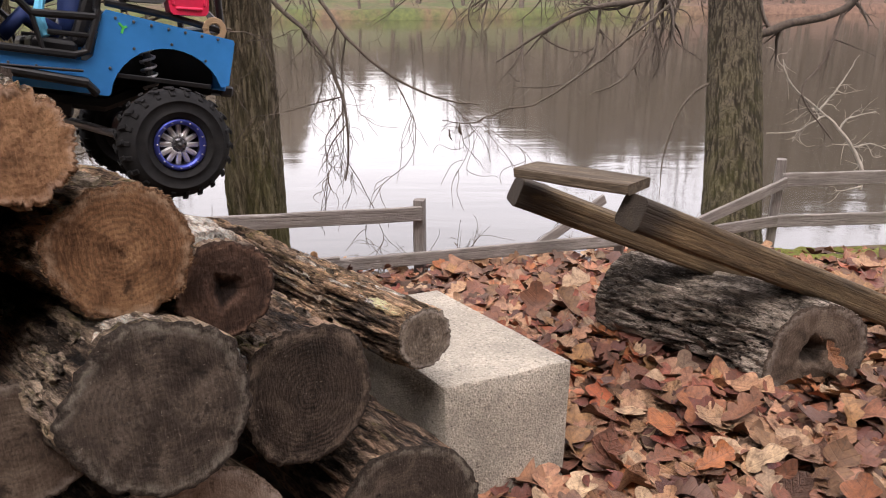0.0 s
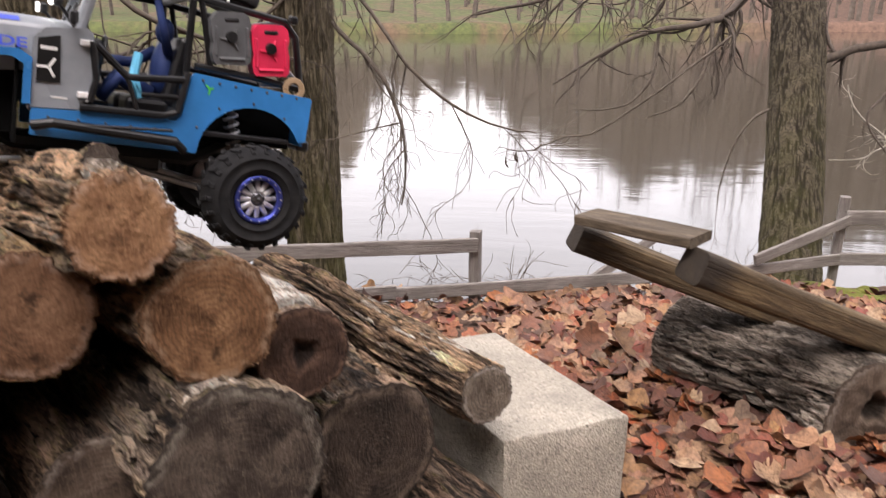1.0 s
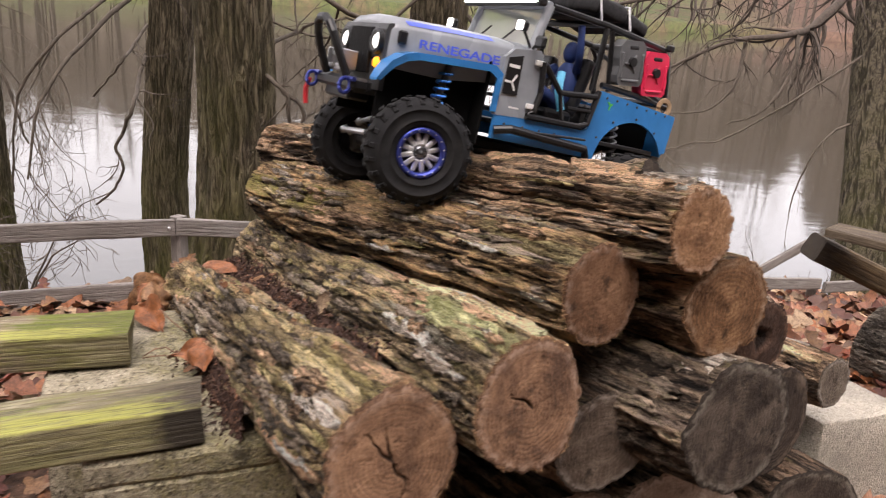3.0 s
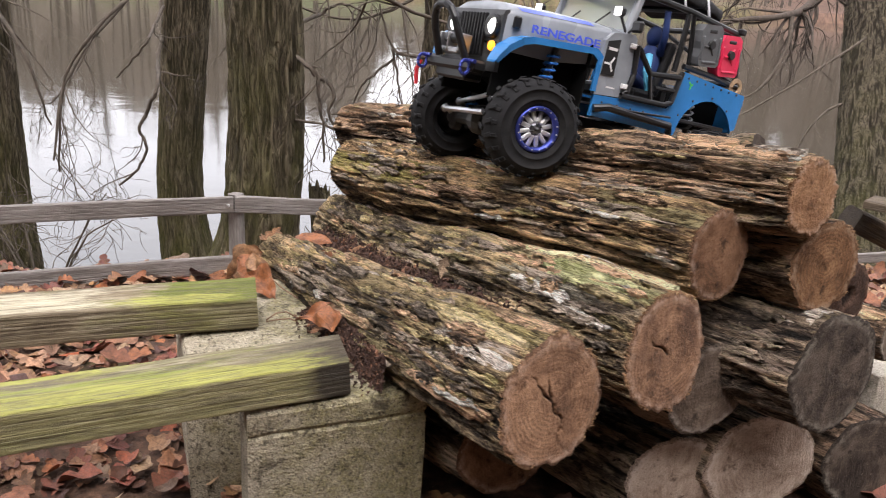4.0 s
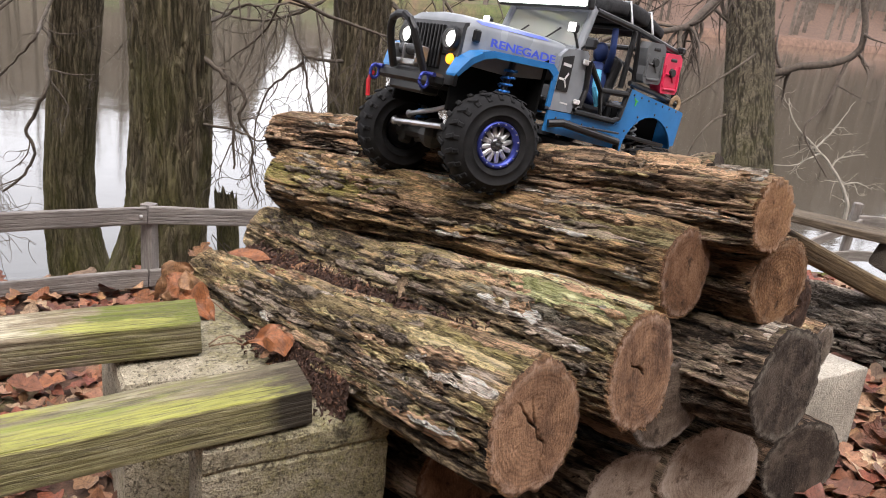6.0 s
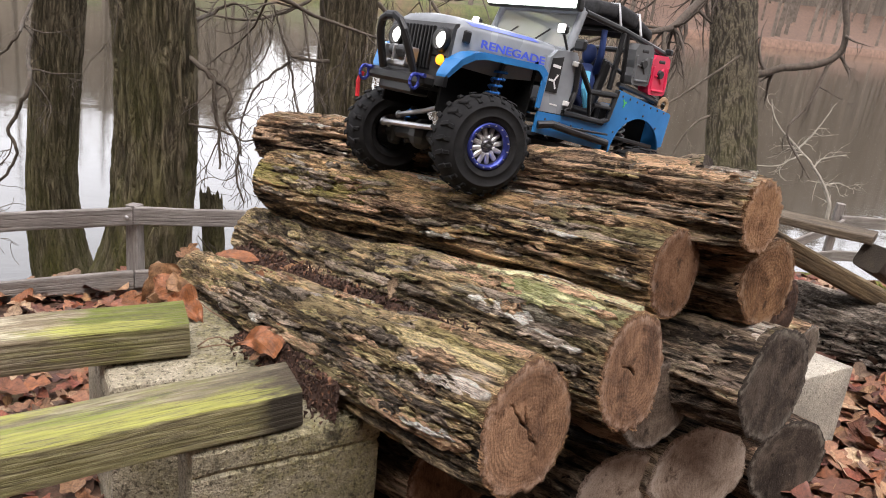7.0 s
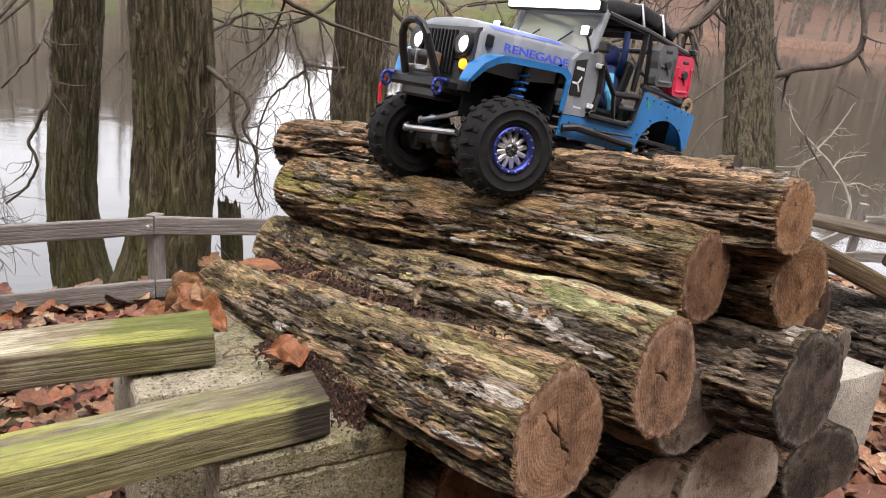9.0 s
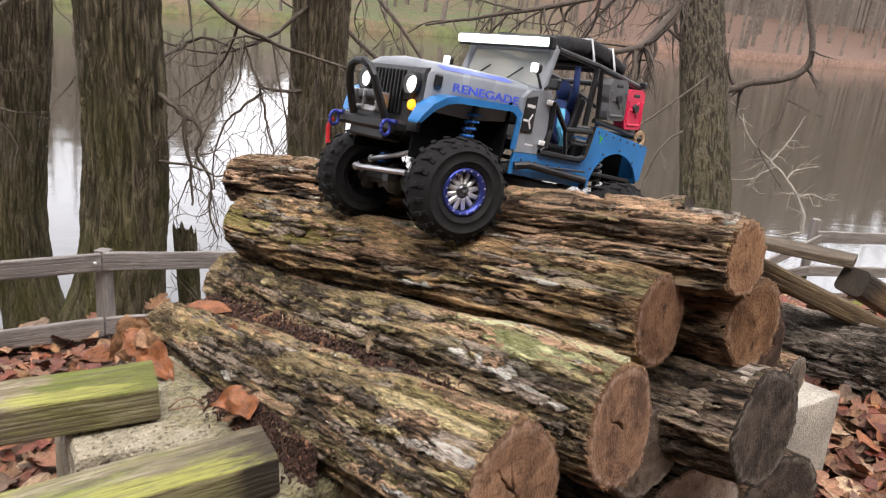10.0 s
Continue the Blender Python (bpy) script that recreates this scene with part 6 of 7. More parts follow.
# ---- bark dust and crumbs lodged between two logs ----
def furrow_debris():
    rnd = random.Random(21)
    verts, faces = [], []
    for _ in range(3400):
        f = 0.12 + 0.88 * rnd.random() ** 0.85
        w = rnd.gauss(0, 0.016)
        c = Vector((-0.590 - 0.41 * f + 0.75 * w, 0.46 + 0.56 * f + 0.65 * w, 0.418 - 0.117 * f + 0.22 * w + rnd.uniform(-0.006, 0.004)))
        r = rnd.uniform(0.0012, 0.0044)
        k = len(verts)
        m = pose(0, 0, 0, rnd.uniform(0, 360), rnd.uniform(0, 360), rnd.uniform(0, 360))
        for p in ((1.8, 0, 0), (-1.2, 0.9, 0), (-1, -0.9, 0.2), (0, 0, 0.8)):
            verts.append(c + r * (m @ Vector(p)))
        faces += [(k, k + 1, k + 2), (k, k + 3, k + 1), (k + 1, k + 3, k + 2), (k + 2, k + 3, k)]
    # and a bed of rotted bark against the flank of the lowest log, on the block
    foot, axis = Vector((-0.589, 0.389, 0.377)), Vector((-0.589 + 1.049, 0.389 - 0.994, 0.377 - 0.249)).normalized() * -1
    side = Vector((0, 0, 1)).cross(axis).normalized()
    up = axis.cross(side)

    def bed(f, g):
        """A place on the bed: f along the log, g from its flank down to the block."""
        x = 0.235 + 0.26 * f
        turn = radians(-8 + 13 * math.sin(math.pi * min(1, f * 1.05)) + 12 * noise_at(f * 9, 2, 2))
        r = 0.070 - 0.013 * f
        top = foot + axis * x + r * (math.cos(turn) * side + math.sin(turn) * up)
        low = top + side * (0.003 + 0.017 * f + 0.005 * noise_at(f * 8, 5, 1))
        low.z = 0.280
        p = top.lerp(low, g)
        p.z = low.z + (top.z - low.z) * (1 - g) ** 1.3
        return p + Vector((0, 0, 0.006 * noise_at(f * 30, g * 6, 1) * (1 - abs(2 * g - 1))))

    nf, ng = 60, 10
    for i in range(nf + 1):
        for k in range(ng + 1):
            verts.append(bed(i / nf, k / ng))
            if i and k:
                m = len(verts) - 1
                faces.append((m - ng - 2, m - ng - 1, m, m - 1))
    for _ in range(1300):
        f, g = rnd.random(), abs(rnd.gauss(0.45, 0.4))
        c = bed(f, min(g, 1.0)) + side * max(0, g - 1.0) * 0.05 + Vector((0, 0, 0.001))
        r = rnd.uniform(0.0010, 0.0042)
        k = len(verts)
        m = pose(0, 0, 0, rnd.uniform(0, 360), rnd.uniform(0, 360), rnd.uniform(0, 360))
        for p in ((1.8, 0, 0), (-1.2, 0.9, 0), (-1, -0.9, 0.2), (0, 0, 0.8)):
            verts.append(c + r * (m @ Vector(p)))
        faces += [(k, k + 1, k + 2), (k, k + 3, k + 1), (k + 1, k + 3, k + 2), (k + 2, k + 3, k)]
    n = Nodes("bark_crumbs")
    mat = n.done(n.ramp(n.island(), (0.0, (0.035, 0.017, 0.012)), (0.75, (0.075, 0.040, 0.028)), (0.93, (0.14, 0.070, 0.045)), (1.0, (0.30, 0.15, 0.085))), 0.95)
    ob = mesh_part("bark_crumbs", verts, faces, mat, smooth=False)
    tagged(ob, "dark bark crumbs and leaf dust lodged between logs", "debris", kind="stuff")


furrow_debris()


# ---- model car ----
def car_materials():
    mats = {}
    mats["blue"] = plain("car_blue_paint", (0.030, 0.20, 0.50), 0.24, grain=0.18, scale=14)
    mats["grey"] = plain("car_grey_paint", (0.26, 0.28, 0.305), 0.3, grain=0.15, scale=20)
    mats["black"] = plain("car_black_plastic", (0.008, 0.008, 0.009), 0.4, grain=0.3, scale=50)
    mats["dark"] = plain("car_dark_grey", (0.045, 0.046, 0.048), 0.5, grain=0.3, scale=40)
    n = Nodes("tyre_rubber")
    f = n.noise(n.coords(), 90, 5, 0.65)
    dust = n.noise(n.coords(), 22, 5, 0.7)
    mats["rubber"] = n.done(n.mix(n.ramp(dust, (0.5, 0.0), (0.75, 0.35)), n.ramp(f, (0.3, (0.010, 0.010, 0.0108)), (0.7, (0.018, 0.018, 0.019))), (0.035, 0.031, 0.027)), 0.85, 0.0, n.bump(f, 0.3, 0.001), Specular_IOR_Level=0.22)
    mats["steel"] = plain("grey_steel", (0.55, 0.55, 0.56), 0.42, 1.0, grain=0.15)
    mats["spoke"] = plain("satin_aluminium", (0.74, 0.74, 0.76), 0.42, 0.75, grain=0.08)
    # Darker than the spokes: shade of the recessed dish put into the metal's colour.
    mats["rim"] = plain("shaded_rim_metal", (0.20, 0.20, 0.22), 0.35, 1.0, grain=0.1)
    mats["ring"] = plain("anodised_blue", (0.055, 0.075, 0.34), 0.35, 0.75, grain=0.1)
    mats["spring"] = plain("spring_blue", (0.06, 0.28, 0.75), 0.3, 0.5, grain=0.1)
    mats["decal"] = plain("decal_violet_blue", (0.055, 0.10, 0.58), 0.4, grain=0.1)
    mats["white"] = plain("decal_white", (0.75, 0.75, 0.74), 0.5, grain=0.05)
    mats["red"] = plain("can_pink_red", (0.72, 0.03, 0.09), 0.4, grain=0.1)
    mats["strap"] = plain("red_strap", (0.55, 0.02, 0.03), 0.7)
    mats["can"] = plain("can_grey", (0.11, 0.115, 0.12), 0.45, grain=0.15)
    # Shadow black: the shade inside the wheel arches put into the colour.
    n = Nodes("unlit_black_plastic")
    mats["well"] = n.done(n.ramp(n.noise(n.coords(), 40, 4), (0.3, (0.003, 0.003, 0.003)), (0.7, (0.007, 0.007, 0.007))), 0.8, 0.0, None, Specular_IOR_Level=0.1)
    mats["cloth"] = plain("black_cargo_cloth", (0.018, 0.018, 0.02), 0.9, grain=0.5, scale=160, bump=0.5)
    mats["suit"] = plain("doll_blue", (0.012, 0.034, 0.14), 0.7)
    mats["sky"] = plain("doll_light_blue", (0.10, 0.45, 0.68), 0.6)
    mats["rope"] = plain("tan_rope", (0.36, 0.25, 0.15), 0.9)
    mats["green"] = plain("decal_green", (0.05, 0.5, 0.08), 0.5)
    for key, color, power in (("lamp", (1, 1, 0.97), 2.2), ("bar", (0.86, 1, 0.90), 2.6), ("amber", (1, 0.42, 0.02), 1.6)):
        n = Nodes("lit_" + key)
        mats[key] = n.done(color, 0.3, 0.0, None, Emission_Color=(*color, 1), Emission_Strength=power)
    # Pale grey, part opaque: the sky's reflection is put into the pane's colour.
    n = Nodes("windscreen_sky_sheen")
    mats["glass"] = n.done((0.62, 0.66, 0.64), 0.06, 0.0, None, Alpha=0.42)
    return mats


CM = car_materials()


def plate(bm, outline, y0, y1):
    """A flat plate: an (x, z) outline with thickness from y0 to y1."""
    a = [bm.verts.new((x, y0, z)) for x, z in outline]
    b = [bm.verts.new((x, y1, z)) for x, z in outline]
    n = len(outline)
    fs = [bm.faces.new(a), bm.faces.new(b[::-1])]
    for i in range(n):
        fs.append(bm.faces.new((a[i], b[i], b[(i + 1) % n], a[(i + 1) % n])))
    bmesh.ops.recalc_face_normals(bm, faces=fs)
    bmesh.ops.triangulate(bm, faces=fs[:2])


def loft(bm, rows, cap=True):
    """Skin over rows of points of equal count."""
    vs = [[bm.verts.new(p) for p in r] for r in rows]
    for a, b in zip(vs, vs[1:]):
        for k in range(len(a) - 1):
            bm.faces.new((a[k], a[k + 1], b[k + 1], b[k]))
    if cap:
        bm.faces.new(vs[0])
        bm.faces.new(vs[-1][::-1])
    bmesh.ops.recalc_face_normals(bm, faces=bm.faces[:])


def arc(cx, cz, r, a0, a1, n, rz=None):
    return [(cx + r * math.cos(radians(a0 + (a1 - a0) * i / n)), cz + (rz or r) * math.sin(radians(a0 + (a1 - a0) * i / n))) for i in range(n + 1)]


TYRE_R, TYRE_W = 0.0655, 0.056


def wheel_meshes():
    R, W = TYRE_R, TYRE_W
    out = {}
    bm = bmesh.new()
    half = [(0.0270, W / 2 - 0.013), (0.0295, W / 2 - 0.005), (0.034, W / 2 - 0.0015), (0.0374, W / 2 - 0.0008), (0.0380, W / 2 + 0.0008), (0.0387, W / 2 - 0.0004), (0.043, W / 2), (0.0498, W / 2 - 0.0010), (0.0504, W / 2 + 0.0004), (0.0512, W / 2 - 0.0012), (R - 0.0115, W / 2 - 0.003), (R - 0.0065, W / 2 - 0.0075), (R - 0.0032, W / 2 - 0.014), (R - 0.0022, W / 2 - 0.021)]
    prof = [(r, -h) for r, h in half] + [(R - 0.0018, 0)] + half[::-1]
    lathe(bm, prof, 80)
    out["tyre"] = bm
    bm = bmesh.new()
    lathe(bm, [(0.0265, -W / 2 + 0.005), (0.0245, -0.009), (0.0225, 0.013), (0.0250, W / 2 - 0.008), (0.0268, W / 2 - 0.006)], 40)
    lathe(bm, [(0.0001, 0.008), (0.021, 0.007), (0.0235, 0.004)], 40)
    lathe(bm, [(0.0001, W / 2 - 0.007), (0.0055, W / 2 - 0.007), (0.0088, W / 2 - 0.0095), (0.0092, W / 2 - 0.018)], 24)
    out["rim"] = bm
    bm = bmesh.new()
    lathe(bm, [(0.0235, W / 2 - 0.009), (0.0240, W / 2 - 0.0030), (0.0275, W / 2 - 0.0012), (0.0298, W / 2 - 0.0026), (0.0302, W / 2 - 0.007)], 48)
    out["beadlock_ring"] = bm
    bm = bmesh.new()
    for k in range(16):
        lathe(bm, [(0.0001, W / 2 + 0.0002), (0.0009, W / 2 + 0.0001), (0.0010, W / 2 - 0.003)], 6, pose(0, 0, 0, 0, 22.5 * k, 0) @ pose(0.0268, 0, 0))
    out["ring_bolts"] = bm
    bm = bmesh.new()
    for k in range(6):
        lathe(bm, [(0.0001, W / 2 - 0.0045), (0.0012, W / 2 - 0.0045), (0.0014, W / 2 - 0.009)], 8, pose(0, 0, 0, 0, 60 * k + 15, 0) @ pose(0.0062, 0, 0))
    lathe(bm, [(0.0001, W / 2 - 0.002), (0.0024, W / 2 - 0.002), (0.0026, W / 2 - 0.008)], 12)
    out["hub_nut"] = bm
    for name, size, bevel in (("tread_block", (0.0026, 0.018, 0.0066), 0.0011), ("shoulder_block", (0.0026, 0.011, 0.0062), 0.0010), ("spoke", (0.0160, 0.005, 0.0062), 0.0016)):
        bm = bmesh.new()
        box(bm, size, None, bevel)
        out[name] = bm
    mats = {"tread_block": CM["rubber"], "shoulder_block": CM["rubber"], "spoke": CM["spoke"], "tyre": CM["rubber"], "rim": CM["rim"], "beadlock_ring": CM["ring"], "hub_nut": CM["dark"], "ring_bolts": CM["steel"]}
    meshes = {}
    for name, b in out.items():
        me = bpy.data.meshes.new(name)
        b.to_mesh(me)
        b.free()
        me.materials.append(mats[name])
        me.polygons.foreach_set("use_smooth", [name not in ("tread_block", "shoulder_block", "spoke")] * len(me.polygons))
        meshes[name] = me
    return meshes


def wheel_pieces():
    """Places of the tread blocks, shoulder blocks and spokes about one hub."""
    R, W = TYRE_R, TYRE_W
    tread, shoulder = [], []
    for k in range(22):
        turn = 360 / 22
        for s, da in ((1, 0), (-1, turn / 2)):
            ring = pose(0, 0, 0, 0, turn * k + da, 0)
            tread.append(ring @ pose(R - 0.0016, 0.0125 * s, 0) @ pose(0, 0, 0, 14 * s, 0, 5 * s))
            shoulder.append(ring @ pose(R - 0.0062, s * (W / 2 - 0.0078), 0, 0, 0, s * 42))
    spokes = [pose(0, 0, 0, 0, 30 * k, 0) @ pose(0.0160, W / 2 - 0.0115, 0, 0, 0, -10) for k in range(12)]
    return (("tread_block", tread), ("shoulder_block", shoulder), ("spoke", spokes))


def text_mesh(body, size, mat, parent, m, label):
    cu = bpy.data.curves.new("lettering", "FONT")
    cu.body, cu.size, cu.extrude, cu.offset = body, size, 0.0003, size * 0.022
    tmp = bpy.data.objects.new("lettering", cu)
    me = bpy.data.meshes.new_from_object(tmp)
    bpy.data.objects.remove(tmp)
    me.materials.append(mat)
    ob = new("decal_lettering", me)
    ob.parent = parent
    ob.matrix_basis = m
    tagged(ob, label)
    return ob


def build_car():
    car = thing("toy_car", "blue and grey radio-controlled model off-road car standing on the logs", "toy car", pose(-0.561, 0.903, 0.437, 3.33, -10.9, 214.72) @ Matrix.Scale(1.04, 4))
    blue, grey, black, dark = CM["blue"], CM["grey"], CM["black"], CM["dark"]

    # tub sides, cowl sides, fenders
    for s in (1, -1):
        y0, y1 = s * 0.0925, s * 0.0965
        bm = bmesh.new()
        outline = [(0.087, 0.176), (0.087, 0.147), (-0.102, 0.144)] + arc(-0.170, 0.144, 0.066, 2, 156, 14, 0.062)[0:] + [(-0.240, 0.172), (-0.243, 0.224), (-0.241, 0.227), (-0.095, 0.238), (-0.091, 0.232), (-0.083, 0.186), (-0.076, 0.180), (0.03, 0.179)]
        plate(bm, outline, y0, y1)
        part("tub_side", bm, blue, car)
        bm = bmesh.new()
        plate(bm, [(0.087, 0.177), (0.032, 0.180), (0.026, 0.186), (0.030, 0.262), (0.036, 0.268), (0.076, 0.262), (0.0875, 0.250)], s * 0.0885, s * 0.0955)
        part("cowl_side", bm, grey, car, "grey painted cowl side")
        # front fender: a lip and a top plate that draw in towards the grille
        top = [(0.0875, 0.180, 0.0985), (0.0875, 0.228, 0.0985), (0.10, 0.236, 0.0985), (0.210, 0.2285, 0.0985), (0.226, 0.2235, 0.096), (0.239, 0.213, 0.090), (0.246, 0.200, 0.084), (0.250, 0.190, 0.080)]
        lip = [(0.0955, 0.180), (0.0955, 0.221), (0.107, 0.2275), (0.208, 0.2205), (0.222, 0.216), (0.234, 0.2065), (0.2405, 0.196), (0.245, 0.188)]
        bm = bmesh.new()
        rows = []
        for (x, z, y), (xi, zi) in zip(top, lip):
            rows.append([bm.verts.new(p) for p in ((x, s * y, z), (xi, s * y, zi), (xi, s * (y - 0.003), zi), (x, s * (y - 0.003), z))])
        for p, q in zip(rows, rows[1:]):
            for k in range(4):
                bm.faces.new((p[k], p[(k + 1) % 4], q[(k + 1) % 4], q[k]))
        for end in (rows[0], rows[-1]):
            bm.faces.new(end)
        for (xa, za, ya), (xb, zb, yb) in zip(top[1:], top[2:]):
            vs = [bm.verts.new((x, y, z + dz)) for dz in (0.0004, -0.0026) for x, y, z in ((xa, s * 0.06, za), (xa, s * (ya - 0.0015), za), (xb, s * (yb - 0.0015), zb), (xb, s * 0.06, zb))]
            for q in ((0, 1, 2, 3), (7, 6, 5, 4), (0, 4, 5, 1), (1, 5, 6, 2), (2, 6, 7, 3), (3, 7, 4, 0)):
                bm.faces.new([vs[i] for i in q])
        bmesh.ops.recalc_face_normals(bm, faces=bm.faces[:])
        part("front_fender", bm, blue, car)
        # rivets on the rear quarter
        for x, z in [(-0.105 - 0.0195 * i, 0.2305 - 0.0009 * i) for i in range(7)] + [(0.07 - 0.03 * i, 0.168) for i in range(5)] + [(-0.166 + 0.073 * math.cos(a), 0.142 + 0.069 * math.sin(a)) for a in (0.5, 1.0, 1.6, 2.2)]:
            bm = bmesh.new()
            blob(bm, (x, s * 0.0972, z), (0.0018, 0.0012, 0.0018), seg=6)
            part("rivet", bm, dark, car)
        # step bar
        bm = bmesh.new()
        tube(bm, [(0.085, s * 0.099, 0.158), (0.066, s * 0.108, 0.163), (-0.075, s * 0.108, 0.156), (-0.088, s * 0.099, 0.146)], 0.0055, 10)
        box(bm, (0.13, 0.012, 0.003), pose(-0.005, s * 0.1065, 0.1655, 0, 2.5, 0), 0.001)
        part("rock_slider", bm, black, car, "black step bar along the rocker")
        # tubular door
        bm = bmesh.new()
        yd = s * 0.099
        loop = [(0.030, yd, 0.255), (0.024, yd, 0.215), (0.030, yd, 0.190), (0.040, yd, 0.183), (-0.060, yd, 0.184), (-0.076, yd, 0.190), (-0.086, yd, 0.236)]
        tube(bm, loop, 0.0044, 8)
        tube(bm, [(0.026, yd, 0.252), (-0.012, yd, 0.222), (-0.086, yd, 0.228)], 0.0044, 8)
        tube(bm, [(-0.012, yd, 0.222), (-0.026, yd, 0.186)], 0.003, 8)
        tube(bm, [(-0.030, yd, 0.205), (-0.080, yd, 0.207)], 0.003, 8)
        part("tube_door", bm, black, car, "black tubular half door")
        for z in (0.252, 0.196):
            bm = bmesh.new()
            box(bm, (0.014, 0.004, 0.007), pose(0.036, s * 0.0985, z), 0.001)
            part("door_hinge", bm, CM["white"], car, "pale door hinge")

    # black badge panel and plain marks on it, left and right
    for s in (1, -1):
        bm = bmesh.new()
        plate(bm, [(0.083, 0.205), (0.060, 0.206), (0.062, 0.256), (0.083, 0.250)], s * 0.0957, s * 0.0972)
        badge = part("badge_panel", bm, black, car, "black badge panel on the cowl")
        bm = bmesh.new()
        box(bm, (0.016, 0.0006, 0.004), pose(0.0725, s * 0.0975, 0.241))
        for a in (90, 210, 330):
            box(bm, (0.003, 0.0006, 0.011), pose(0.0718, s * 0.0975, 0.221) @ pose(0, 0, 0, 0, a, 0) @ pose(0, 0, 0.006), 0.0002)
        part("badge_mark", bm, CM["white"], badge)
        bm = bmesh.new()
        box(bm, (0.016, 0.0006, 0.0022), pose(0.060, s * 0.0958, 0.190))
        part("badge_bar", bm, CM["white"], car)
        bm = bmesh.new()
        for dx, dz, a in ((0, 0, 30), (0.004, 0.002, -40), (0.002, -0.004, 80)):
            box(bm, (0.006, 0.0006, 0.0025), pose(-0.115 + dx, s * 0.0968, 0.222 + dz, 0, a, 0))
        part("green_decal", bm, CM["green"], car)

    # rear panel, floor
    bm = bmesh.new()
    box(bm, (0.004, 0.187, 0.062), pose(-0.2355, 0, 0.196), 0.001)
    part("tailgate", bm, blue, car)
    bm = bmesh.new()
    box(bm, (0.30, 0.184, 0.006), pose(-0.07, 0, 0.168), 0.001)
    box(bm, (0.13, 0.12, 0.05), pose(-0.165, 0, 0.192), 0.004)
    part("floor_pan", bm, black, car)

    # hood with crowned top and scuttle
    rows = []
    for x, w, z, c in ((0.2375, 0.063, 0.249, 0.010), (0.2345, 0.0645, 0.2555, 0.011), (0.225, 0.0675, 0.2575, 0.012), (0.16, 0.0765, 0.2615, 0.012), (0.090, 0.0855, 0.265, 0.011), (0.040, 0.0895, 0.267, 0.009), (0.028, 0.090, 0.262, 0.008)):
        low = 0.205 if x > 0.09 else 0.215
        rows.append([(x, -w, low), (x, -w, z - 0.006), (x, -w * 0.96, z), (x, -w * 0.6, z + c * 0.8), (x, 0, z + c), (x, w * 0.6, z + c * 0.8), (x, w * 0.96, z), (x, w, z - 0.006), (x, w, low)])
    bm = bmesh.new()
    loft(bm, rows)
    hood = part("hood", bm, grey, car, "grey painted hood", smooth=True)
    for k in (-1, -2):
        hood.data.polygons[k].use_smooth = False
    for s in (1, -1):
        bm = bmesh.new()
        rr = []
        for x, w, z, c in ((0.215, 0.0689, 0.2581, 0.012), (0.16, 0.0765, 0.2615, 0.012), (0.100, 0.0842, 0.2645, 0.011)):
            rr.append([(x, s * w * 0.965, z + 0.0006), (x, s * w * 0.78, z + c * 0.44 + 0.0008)])
        loft(bm, rr, cap=False)
        part("hood_stripe", bm, CM["decal"], car, "violet-blue hood stripe")
        bm = bmesh.new()
        box(bm, (0.012, 0.006, 0.016), pose(0.222, s * 0.0705, 0.243), 0.002)
        part("hood_latch", bm, black, car)
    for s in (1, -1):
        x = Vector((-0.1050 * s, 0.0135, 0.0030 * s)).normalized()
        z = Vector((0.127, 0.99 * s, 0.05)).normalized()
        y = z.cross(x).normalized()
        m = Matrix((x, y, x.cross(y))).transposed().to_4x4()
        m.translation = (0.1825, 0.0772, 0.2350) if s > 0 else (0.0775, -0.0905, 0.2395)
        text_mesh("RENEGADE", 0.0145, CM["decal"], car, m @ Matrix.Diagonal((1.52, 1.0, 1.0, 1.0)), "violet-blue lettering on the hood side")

    # grille with slots and lamps
    bm = bmesh.new()
    plate(bm, [(0.232, 0.176), (0.238, 0.176), (0.2415, 0.248), (0.239, 0.255), (0.232, 0.257)], -0.064, 0.064)
    grille = part("grille", bm, dark, car, "black slotted grille")
    for k in range(9):
        bm = bmesh.new()
        box(bm, (0.006, 0.0036, 0.056), pose(0.2420, -0.0288 + 0.0072 * k, 0.222, 0, 2, 0), 0.001)
        part("grille_bar", bm, black, grille)
    for s in (1, -1):
        bm = bmesh.new()
        lathe(bm, [(0.0001, 0.006), (0.007, 0.005), (0.0102, 0.002), (0.0115, -0.003)], 24, pose(0.2410, s * 0.0470, 0.2335, 0, 0, -90))
        part("headlight", bm, CM["lamp"], grille, "lit round white headlight")
        bm = bmesh.new()
        lathe(bm, [(0.0112, 0.001), (0.0122, 0.006), (0.0155, 0.005), (0.0165, -0.004)], 24, pose(0.2410, s * 0.0470, 0.2335, 0, 0, -90))
        part("headlight_bezel", bm, black, grille)
        bm = bmesh.new()
        lathe(bm, [(0.0001, 0.004), (0.006, 0.003), (0.0075, -0.002)], 16, pose(0.2400, s * 0.0500, 0.2085, 0, 0, -90))
        part("turn_signal", bm, CM["amber"], grille, "amber turn signal")

    # windscreen frame, glass, light bar
    bm = bmesh.new()
    for s in (1, -1):
        tube(bm, [(0.024, s * 0.083, 0.262), (0.007, s * 0.080, 0.327)], 0.0065, 10)
    tube(bm, [(0.024, -0.083, 0.268), (0.024, 0.083, 0.268)], 0.005, 8)
    tube(bm, [(0.007, -0.080, 0.327), (0.007, 0.080, 0.327)], 0.006, 8)
    part("windscreen_frame", bm, grey, car, "grey painted windscreen frame")
    bm = bmesh.new()
